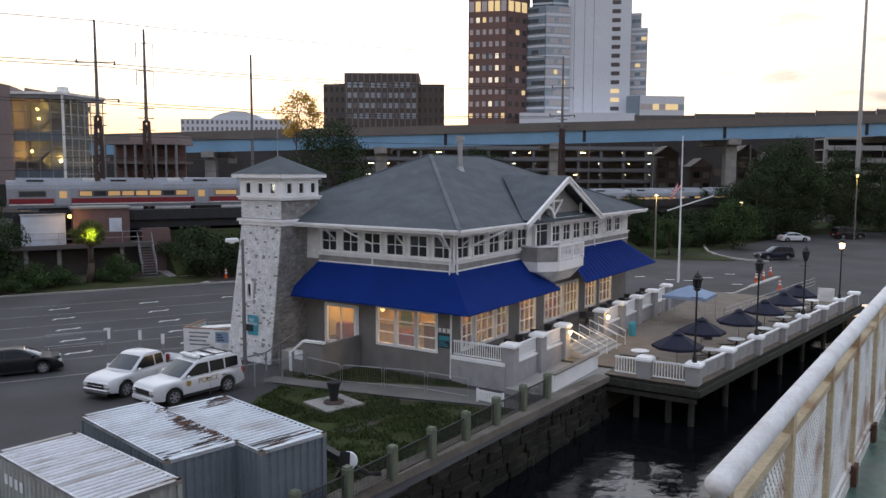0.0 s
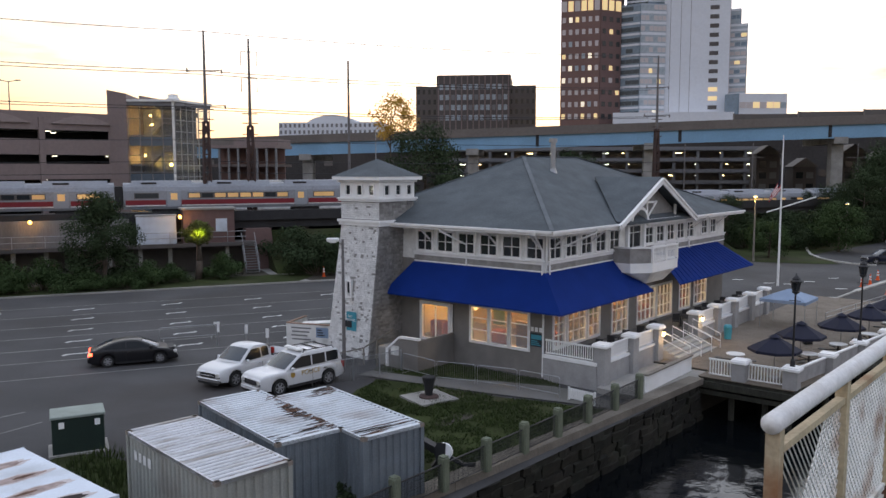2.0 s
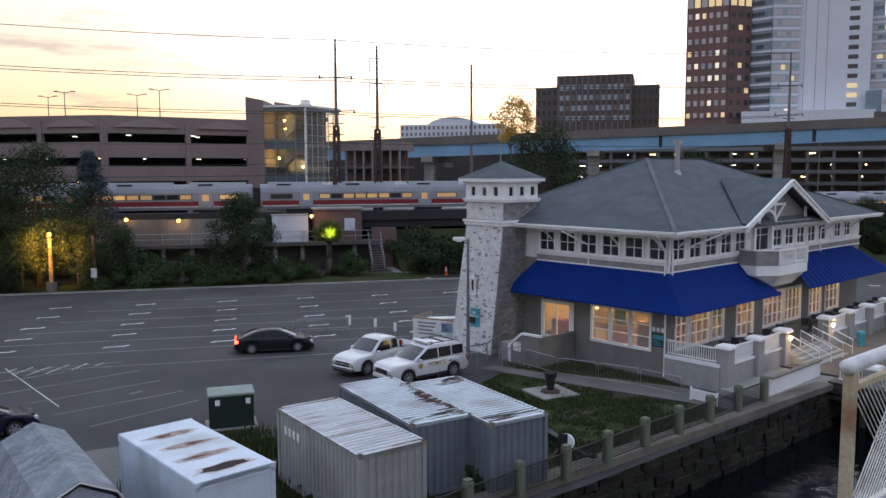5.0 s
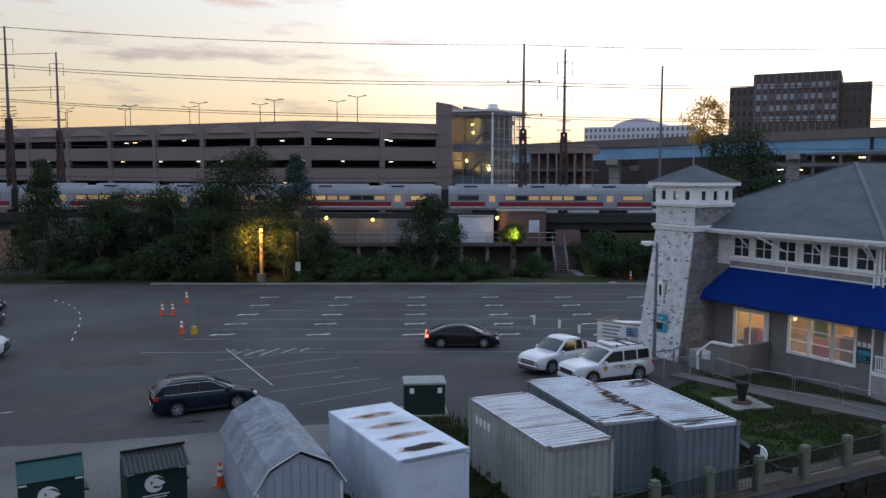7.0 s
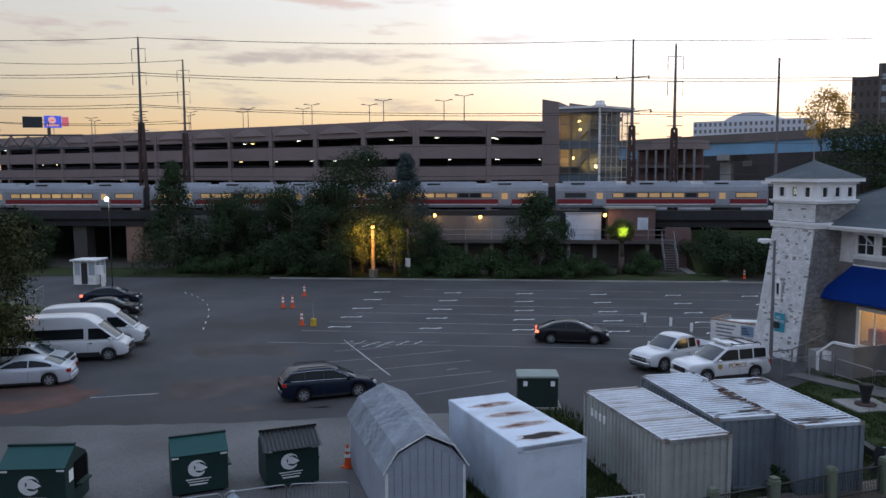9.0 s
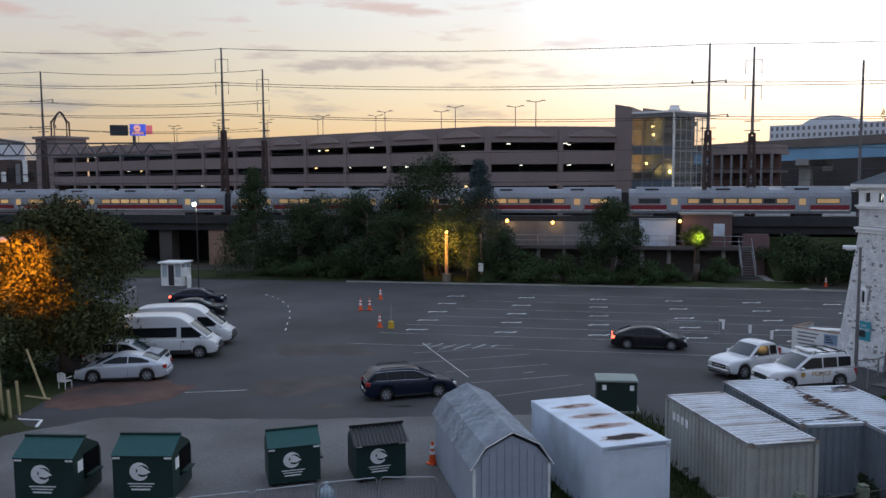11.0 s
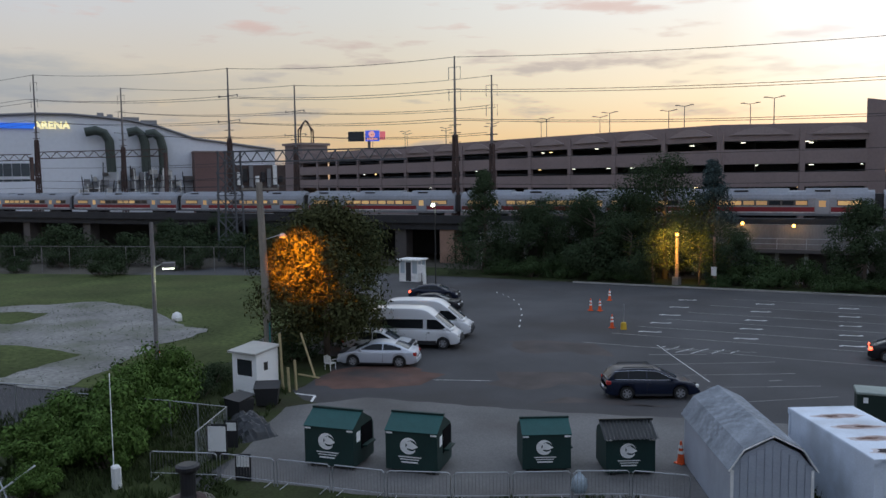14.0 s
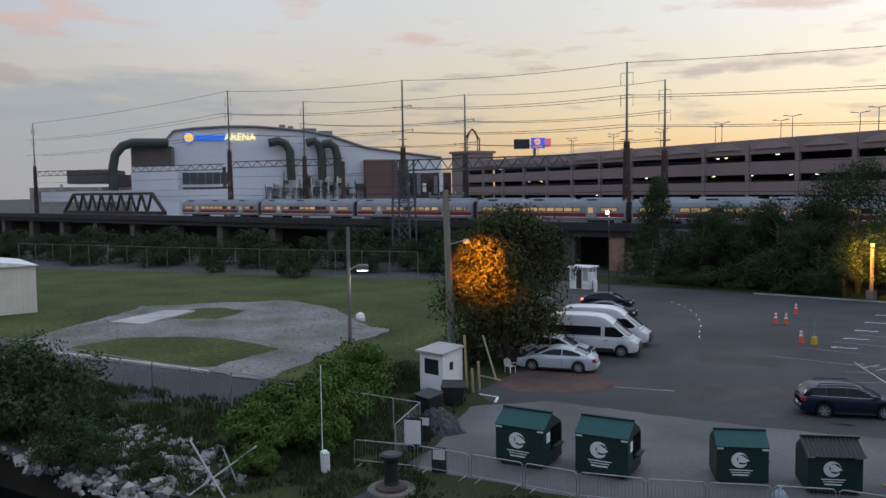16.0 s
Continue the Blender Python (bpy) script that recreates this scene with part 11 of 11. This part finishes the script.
part("lamp_head", Shape().lathe([(0.12, 0.15), (0.26, 0.0), (0.22, -0.12)], 10, Matrix.Translation((1.1, 0.25, 8.2))), M["galv"], t)
part("sign", Shape().box(0.25, 0.3, -0.5, 0.0, 1.9, 3.1), M["teal_sign"], t, "teal sign plate")
q = t.matrix_basis @ Vector((1.35, 0.3, 8.0))
# added spot, well off the lamp head, lights the leaves facing the eye
lamp("sodium_light", (-40.6, 8.6, 8.3), 21000, (1.0, 0.26, 0.006), 0.12, (-45.2, 12.6, 6.2), 48)
otree = tree(pose(-45.8, 14.2, 0), 10.3, 4.6, 51, M["leaf_autumn"], "broad tree lit orange by a sodium lamp", 0.17, 70, 230, 0.22, 0.2)
again(trB, pose(-50.5, 16.5, 0, 0, 0, 40), 0.75)
shC = shrub(pose(-47.5, 12.5, 0), 2.8, 2.4, 52, M["leaf_dark"], "dark undergrowth below the tree", 0.14, 14, 120, "undergrowth by the fence")
for x, y, sc in ((-46.5, 18.0, 0.8), (-50, 21, 0.9), (-42.8, 8.6, 0.45), (-44.5, 6.2, 0.55), (-42.0, 4.6, 0.5)):
    again(shC, pose(x, y, 0, 0, 0, x * 13), sc)
# leaning pale boards and a plastic chair under the tree
t = thing("leaning_board", pose(-42.2, 11.6, 0, 0, 0, 40), "two pale timber boards leaning by the verge", "boards")
part("board", Shape().beam((0, 0, 0), (-0.9, 0.1, 2.6), 0.14, 0.05), M["wood_pale"], t)
part("board", Shape().beam((-1.2, 0.3, 0.06), (0.4, -0.3, 0.06), 0.14, 0.06), M["wood_pale"], t)
for x, y, h in ((-40.6, 8.9, 3.2), (-40.2, 9.5, 1.7), (-40.0, 9.0, 1.4)):
    t = thing("timber_stake", pose(x, y, 0, 3, 2, 0), "upright pale timber stake beside the booth", "stake", "timber stakes")
    part("stake", Shape().box(-0.07, 0.07, -0.05, 0.05, 0, h), M["wood_pale"], t)
t = thing("garden_chair", pose(-43.4, 13.2, 0, 0, 0, 200), "white moulded plastic garden chair", "chair")
part("seat", Shape().cbox(-0.25, 0.25, -0.25, 0.25, 0.4, 0.44, 0.02), M["plastic_white"], t)
for i in range(5):
    part("back_slat", Shape().box(-0.22 + 0.1 * i, -0.17 + 0.1 * i, 0.22, 0.26, 0.44, 0.88), M["plastic_white"], t)
part("back_rim", Shape().path([(-0.26, 0.24, 0.44), (-0.26, 0.26, 0.85), (0, 0.28, 0.95), (0.26, 0.26, 0.85), (0.26, 0.24, 0.44)], 0.025), M["plastic_white"], t)
for x in (-0.23, 0.23):
    for y in (-0.23, 0.23):
        part("leg", Shape().rod((x, y, 0), (x * 0.95, y * 0.95, 0.42), 0.022), M["plastic_white"], t)
    part("arm", Shape().box(x - 0.03, x + 0.03, -0.25, 0.25, 0.62, 0.65), M["plastic_white"], t)
# booth
t = thing("ticket_booth", pose(-41.57, 6.44, 0.05, 0, 0, 24) @ Matrix.Scale(1.1, 4), "small white ticket booth with a dark window", "booth")
part("wall", Shape().box(0, 1.6, 0, 0.08, 0.0, 0.95).box(0, 0.3, 0, 0.08, 0.95, 1.75).box(1.3, 1.6, 0, 0.08, 0.95, 1.75).box(0, 1.6, 0, 0.08, 1.75, 2.15).box(0, 0.08, 0.08, 1.5, 0, 2.15).box(1.52, 1.6, 0.08, 1.5, 0, 2.15).box(0.08, 1.52, 1.42, 1.5, 0, 2.15), M["white"], t)
part("window", Shape().box(0.3, 1.3, 0.03, 0.05, 0.95, 1.75), M["dark_glass"], t)
part("roof", Shape().sheet((-0.12, -0.2, 2.15), (1.72, -0.2, 2.15), (1.72, 1.6, 2.32), (-0.12, 1.6, 2.32), 0.1), M["concrete_pale"], t, "pale grey sloping roof")
part("vent", Shape().box(1.6, 1.62, 0.5, 0.75, 1.2, 1.6), M["trim_black"], t)
# far booth and utility boxes by the lot's left end
t = thing("gate_booth", pose(-77.4, 39.2, 0, 0, 0, 30), "pale glazed gate booth at the lot's far end", "booth")
part("wall", Shape().box(0, 2.4, 0, 0.08, 0, 0.95).box(0, 0.08, 0.08, 2.0, 0, 0.95).box(2.32, 2.4, 0.08, 2.0, 0, 0.95).box(0.08, 2.32, 1.92, 2.0, 0, 2.4), M["white_worn"], t)
for x in (0.0, 0.72, 1.5, 2.28):
    part("mullion", Shape().box(x, x + 0.12, 0, 0.1, 0.95, 2.4), M["white_worn"], t)
for y in (0.9, 1.88):
    part("mullion", Shape().box(0, 0.1, y, y + 0.12, 0.95, 2.4).box(2.3, 2.4, y, y + 0.12, 0.95, 2.4), M["white_worn"], t)
for x in (0.12, 0.84, 1.62):
    part("pane", Shape().box(x, x + 0.62, 0.04, 0.05, 0.95, 2.4), M["tower_glass"], t)
part("pane", Shape().box(2.34, 2.35, 0.1, 1.9, 0.95, 2.4), M["tower_glass"], t)
# no opening here: the doorway's shade is a dark panel on the wall
part("door", Shape().box(0.84, 1.5, -0.01, 0.0, 0.05, 2.2), M["dark"], t, "dark panel standing for the open doorway's shade")
part("roof", Shape().box(-0.2, 2.6, -0.25, 2.2, 2.4, 2.55), M["white_worn"], t)
mb = thing("meter_box", pose(-74.6, 40.4, 0, 0, 0, 30), "grey meter box on a post by the gate booth", "meter box")
part("post", Shape().rod((0, 0, 0), (0, 0, 1.3), 0.05), M["pole_grey"], mb)
part("box", Shape().cbox(-0.4, 0.4, -0.15, 0.15, 1.1, 2.0, 0.03), M["white_worn"], mb)
bp = thing("bollard_post", pose(-73.4, 40.0, 0), "white bollard by the gate booth", "bollard")
part("post", Shape().lathe([(0.2, 0), (0.2, 1.15), (0.12, 1.25), (0.02, 1.28)], 12), M["white_worn"], bp)
# black bins and rubbish behind the fence
for (x, y, a_, h) in ((-36.8, 5.0, 15, 1.05), (-38.2, 7.0, 60, 1.0)):
    t = thing("wheeled_bin", pose(x, y, 0.02, 0, 0, a_), "black plastic wheeled bin behind the fence", "bin", "black bins")
    part("body", Shape().add([(-0.5, -0.35, 0.1), (0.5, -0.35, 0.1), (0.5, 0.35, 0.1), (-0.5, 0.35, 0.1), (-0.62, -0.45, h), (0.62, -0.45, h), (0.62, 0.45, h), (-0.62, 0.45, h)], [(3, 2, 1, 0), (0, 1, 5, 4), (1, 2, 6, 5), (2, 3, 7, 6), (3, 0, 4, 7), (4, 5, 6, 7)]), M["trim_black"], t)
    part("lid", Shape().sheet((-0.65, -0.48, h), (0.65, -0.48, h), (0.65, 0.48, h + 0.2), (-0.65, 0.48, h + 0.2), 0.04), M["trim_black"], t)
    part("wheel", Shape().rod((-0.5, 0.3, 0.1), (0.5, 0.3, 0.1), 0.1), M["tyre"], t)
t = thing("tarpaulin_heap", pose(-34.6, 4.6, 0), "heap of dark crumpled tarpaulin and rubbish", "rubbish")
me_s = Shape()
gx, gy = 18, 12
hr = random.Random(9)
vv = [(-1.4 + 2.8 * i / gx, -0.9 + 1.8 * j / gy, max(0, (0.9 * math.sin(math.pi * i / gx) * math.sin(math.pi * j / gy)) ** 0.6 + hr.uniform(-0.12, 0.12)) if 0 < i < gx and 0 < j < gy else 0) for i in range(gx + 1) for j in range(gy + 1)]
me_s.add(vv, [(i * (gy + 1) + j, (i + 1) * (gy + 1) + j, (i + 1) * (gy + 1) + j + 1, i * (gy + 1) + j + 1) for i in range(gx) for j in range(gy)])
part("sheet", me_s, M["tarp"], t)
for x, y, a_, w0, h0, z0 in ((-31.9, 2.2, 50, 0.75, 1.05, 0.35), (-33.0, 3.2, 50, 0.45, 0.35, 0.75), (-29.0, 2.2, 50, 0.5, 0.4, 0.55)):
    t = thing("notice_plate", pose(x, y, 0.02, 0, 0, a_), "white notice plate on the fence", "sign", "fence notices")
    part("plate", Shape().box(-w0 / 2, w0 / 2, -0.02, 0.0, z0, z0 + h0), M["plastic_white"], t)
    part("backing", Shape().box(-w0 / 2 - 0.06, w0 / 2 + 0.06, 0.0, 0.03, 0.0, z0 + h0 + 0.1), M["trim_black"], t)
t = thing("marker_post", pose(-31.6, -1.9, 0), "thin white pole beside a small pale box", "post")
part("pole", Shape().rod((0, 0, 0), (0, 0, 4.3), 0.018), M["white"], t)
part("box", Shape().cbox(0.15, 0.6, -0.15, 0.15, 0.0, 0.85, 0.05), M["white_worn"], t)
# bushes by the shore
shD = shrub(pose(-35.6, -0.8, 0), 4.6, 2.2, 61, M["leaf_bright"], "bright green leafy bush by the fence", 0.13, 26, 230, "bright bushes by the fence")
for x, y, sc, zs in ((-39.8, 2.2, 0.85, 1.15), (-34.8, -3.8, 0.8, 0.72), (-37.4, -2.6, 0.8, 0.8), (-33.4, -1.6, 0.6, 0.75), (-39.0, 0.6, 0.8, 1.0), (-37.3, 0.5, 0.75, 1.0), (-32.2, -4.6, 0.45, 0.4)):
    again(shD, pose(x, y, 0, 0, 0, x * 29), sc, zs)
shE = shrub(pose(-41.6, -13.0, -0.3), 6.3, 2.8, 62, M["leaf_mid"], "dark green bush on the stony shore", 0.15, 22, 170, "dark bushes on the shore")
for x, y, sc in ((-44.0, -14.2, 0.9), (-43.0, -16.5, 1.0), (-36.8, -12.0, 0.55), (-35.4, -10.4, 0.4), (-33.5, -8.6, 0.35), (-41.5, -10.0, 0.4), (-46, -17.5, 1.0)):
    again(shE, pose(x, y, -0.2, 0, 0, x * 29), sc)
for x, y, sc in ((-12.5, 20.2, 0.35), (-11.2, 18.6, 0.3), (-8.4, 21.9, 0.33), (-7.0, 21.2, 0.3), (-17.4, 22.5, 0.3), (-16.2, 24.0, 0.32), (-15.5, 16.0, 0.25), (-9.7, 20.9, 0.28)):
    again(shC, pose(x, y, 0, 0, 0, x * 37), sc * 1.1)
for x, y, sc in ((-154, -15, 1.0), (-134, -2, 1.1), (-106.5, 13.4, 0.8), (-142, -12, 0.9), (-118, 5, 0.5), (-160, -24, 1.2)):
    again(shB, pose(x, y, 0, 0, 0, x), sc)
for i in range(16):
    p = Vector((-158, -29)).lerp(Vector((-92, 32)), i / 15) + RN.xy * (5 + 3 * (i % 3))
    again(shB, pose(p.x, p.y, 0, 0, 0, 47 * i), 0.8 + 0.25 * (i % 3))
# fallen pipes
t = thing("broken_fence_pipe", pose(0, 0, 0), "fallen crossed grey fence pipes on the shore", "pipes")
part("pipe", Shape().rod((-33.6, -6.9, 1.3), (-29.5, -6.0, -0.1), 0.04), M["galv"], t)
part("pipe", Shape().rod((-30.8, -7.5, -0.1), (-32.0, -4.5, 1.2), 0.04), M["galv"], t)
part("pipe", Shape().rod((-32.8, -5.7, 1.0), (-31.1, -5.4, 0.0), 0.03), M["galv"], t)
t = thing("white_drum", pose(-67.1, 11.0, 0.03) @ Matrix.Scale(0.7, 4), "white rounded cover over something in the field", "cover")
part("cover", Shape().lathe([(0.5, 0.0), (0.62, 0.3), (0.5, 0.75), (0.2, 0.95), (0.02, 1.0)], 14), M["plastic_white"], t, smooth=True)
part("foot", Shape().box(0.3, 1.1, -0.3, 0.3, 0.0, 0.45), M["plastic_white"], t)
# rubble on the shore
s = Shape()
hr = random.Random(17)
for i in range(1700):
    f = hr.random() ** 0.8
    bx_, by_ = -31.0 - 10 * f + hr.uniform(-3.2, 2.2), -6.6 - 5.5 * f + hr.uniform(-2.4, 2.8)
    r_ = 0.06 + 0.24 * hr.random() ** 2.6
    c_ = (bx_, by_, -0.3 + hr.uniform(0, 0.35))
    q = Matrix.Translation(c_) @ Euler((hr.uniform(0, 6), hr.uniform(0, 6), hr.uniform(0, 6))).to_matrix().to_4x4()
    v8 = [(sx * r_ * hr.uniform(0.6, 1.2), sy * r_ * hr.uniform(0.5, 0.9), sz * r_ * hr.uniform(0.4, 0.8)) for sz in (-1, 1) for sx, sy in ((-1, -1), (1, -1), (1, 1), (-1, 1))]
    s.add(v8, [(3, 2, 1, 0), (4, 5, 6, 7), (0, 1, 5, 4), (1, 2, 6, 5), (2, 3, 7, 6), (3, 0, 4, 7)], q)
solid("shore_rubble", s, M["rock"], "grey broken stones on the shore", "stones", kind="stuff")
# pallets and scrap between the containers
t = thing("scrap_rack", pose(-9.9, 18.2, 0.05, 0, 0, 30), "bent white wire racks lying in the weeds", "scrap")
for i in range(9):
    part("bar", Shape().rod((-0.8 + 0.2 * i, -0.5, 0.1 + 0.03 * i), (-0.6 + 0.2 * i, 0.6, 0.5 + 0.02 * i), 0.02, None, 5), M["white_worn"], t)
part("rim", Shape().path([(-0.8, -0.5, 0.1), (0.8, -0.5, 0.35), (1.0, 0.6, 0.7), (-0.6, 0.6, 0.5), (-0.8, -0.5, 0.1)], 0.025, 5), M["white_worn"], t)
# grass tufts
def tufts(name, poly_pts, count, seed, hgt, label):
    r = np.random.RandomState(seed)
    xs = [p[0] for p in poly_pts]
    ys = [p[1] for p in poly_pts]
    pts = []
    while len(pts) < count:
        x, y = r.uniform(min(xs), max(xs)), r.uniform(min(ys), max(ys))
        c = False
        j = len(poly_pts) - 1
        for i in range(len(poly_pts)):
            xi, yi, xj, yj = *poly_pts[i], *poly_pts[j]
            if (yi > y) != (yj > y) and x < (xj - xi) * (y - yi) / (yj - yi) + xi:
                c = not c
            j = i
        if c and noise.noise((x * 0.9, y * 0.9, seed)) + 0.6 * noise.noise((x * 0.25, y * 0.25, seed)) > -0.2 + r.uniform(-0.25, 0.25):
            pts.append((x, y))
    v, f = [], []
    for x, y in pts:
        for k in range(3):
            a = r.uniform(0, 6.28)
            h = hgt * r.uniform(0.5, 1.4)
            dx, dy = math.cos(a) * 0.028, math.sin(a) * 0.028
            lx, ly = r.normal(0, 0.08), r.normal(0, 0.08)
            n = len(v)
            v += [(x - dx, y - dy, 0.01), (x + dx, y + dy, 0.01), (x + lx, y + ly, h)]
            f.append((n, n + 1, n + 2))
    me = bpy.data.meshes.new(name)
    me.from_pydata(v, [], f)
    me.materials.append(M["grass_blade"])
    tagged(new(name, me), label, "grass", "", "stuff")


tufts("grass_tufts", [(-6.0, 23.5), (-1.6, 28.0), (2.9, 35.9), (-1.5, 37.5), (-6.4, 39.5), (-8.3, 40.0), (-9.3, 35.5), (-10.6, 30.5), (-8, 29.5)], 11500, 3, 0.13, "uneven grass tufts on the quay lawn")
tufts("grass_tufts", [(1.4, 39.9), (0.5, 41.0), (-8.0, 46.0), (-8.8, 42.2), (-5.9, 41.0), (-2.1, 40.7)], 1900, 4, 0.13, "grass tufts before the restaurant")
tufts("weed_tufts", [(-14.5, 12.0), (-19.0, 13.0), (-27.0, 1.5), (-31.0, 1.5), (-26.0, -1.5)], 3000, 5, 0.2, "weeds along the bin fence")
tufts("weed_tufts", [(-31.0, 2.0), (-40.0, 9.0), (-47.0, 8.0), (-47.5, 0.5), (-44.0, -3.5), (-60.0, -17.0), (-46.0, -17.0), (-33.0, -9.0), (-27.0, -3.5)], 14000, 6, 0.3, "tall weeds between the fences")
tufts("weed_tufts", [(-6.5, 22.0), (-10.0, 18.0), (-17.0, 15.5), (-19.0, 23.5), (-17, 28), (-13.0, 27.5)], 3000, 7, 0.4, "weeds round the containers")
tufts("field_tufts", [(-78.0, -12.0), (-87.0, -6.5), (-86.0, 1.2), (-83.5, 9.8), (-74.3, 12.3), (-65.6, 11.8), (-60.0, 12.5), (-55.6, 6.6), (-50.8, 2.8), (-47.5, -1.5), (-51.0, -4.5), (-54.0, -7.0), (-60.0, -12.0), (-64.5, -15.5), (-70.6, -16.0)], 1500, 12, 0.12, "thin grass growing through the gravel of the field")


# ---- the ferry's side deck with its rail ----
# laid along its own rail: x runs forward along the hull, y to port (outboard)
FR = pose(-0.93, 0, 0, 0, 0, 55.6)
fz = 8.71  # deck height
F0, F1 = 3.6, 24.0
fy = thing("ferry_side_deck", FR, "green-painted ferry side deck with a white rusty mesh rail", "ferry deck")
part("deck", Shape().box(F0 - 0.1, F1, -4.6, 0.08, fz - 0.12, fz), M["deck_green"], fy, "wet green deck plating")
part("hull_side", Shape().box(F0 - 0.1, F1, -3.2, 0.0, -2.6, fz - 0.125), M["white_worn"], fy, "white hull side")
part("coaming", Shape().box(F0 - 0.1, F1, 0.0, 0.08, fz, fz + 0.1), M["steel_paint"], fy)
rz_ = fz + 1.22
part("top_rail", Shape().rod((F0 - 0.05, 0.03, rz_), (F1, 0.03, rz_), 0.052, None, 16), M["rail_white"], fy, "thick white pipe rail", smooth=True)
part("mid_rail", Shape().box(F0, F1, 0.0, 0.05, rz_ - 0.17, rz_ - 0.13), M["rust_tan"], fy, "rusty flat rail")
part("foot_rail", Shape().box(F0, F1, 0.0, 0.05, fz + 0.14, fz + 0.18), M["steel_paint"], fy)
x = F0
while x < F1:
    part("stanchion", Shape().box(x - 0.035, x + 0.035, -0.01, 0.06, fz, rz_ - 0.03), M["rust_tan"], fy, "rust-streaked stanchion")
    part("foot", Shape().box(x - 0.06, x + 0.06, -0.04, 0.07, fz, fz + 0.16), M["rust"], fy)
    x += 1.22
s = Shape()
k = F0
while k < F0 + 12:
    z0, z1 = fz + 0.16, rz_ - 0.15
    for sgn in (-1, 1):
        xa, xb = (k, k + (z1 - z0) * 1.0) if sgn > 0 else (k + (z1 - z0) * 1.0, k)
        s.rod((xa, 0.025, z0), (xb, 0.025, z1), 0.0052, None, 4, False)
    k += 0.06
tagged(part("mesh_wire", s, M["steel_paint"], fy, "white diamond wire mesh"), kind="stuff")
# unseen hull and rear wall, below and behind the eye, added to block sky light
part("main_hull", Shape().box(-40, F1, -16, -4.6, -2.6, 8.4).box(-40, F0 - 0.2, -4.6, -4.5, -2.6, 8.4), M["hull_navy"], fy, "unseen dark blue hull that blocks sky light")
part("deckhouse", Shape().box(-40, F1, -16, -12.5, 8.4, 14.5), M["white_worn"], fy, "unseen white wall that blocks sky light")
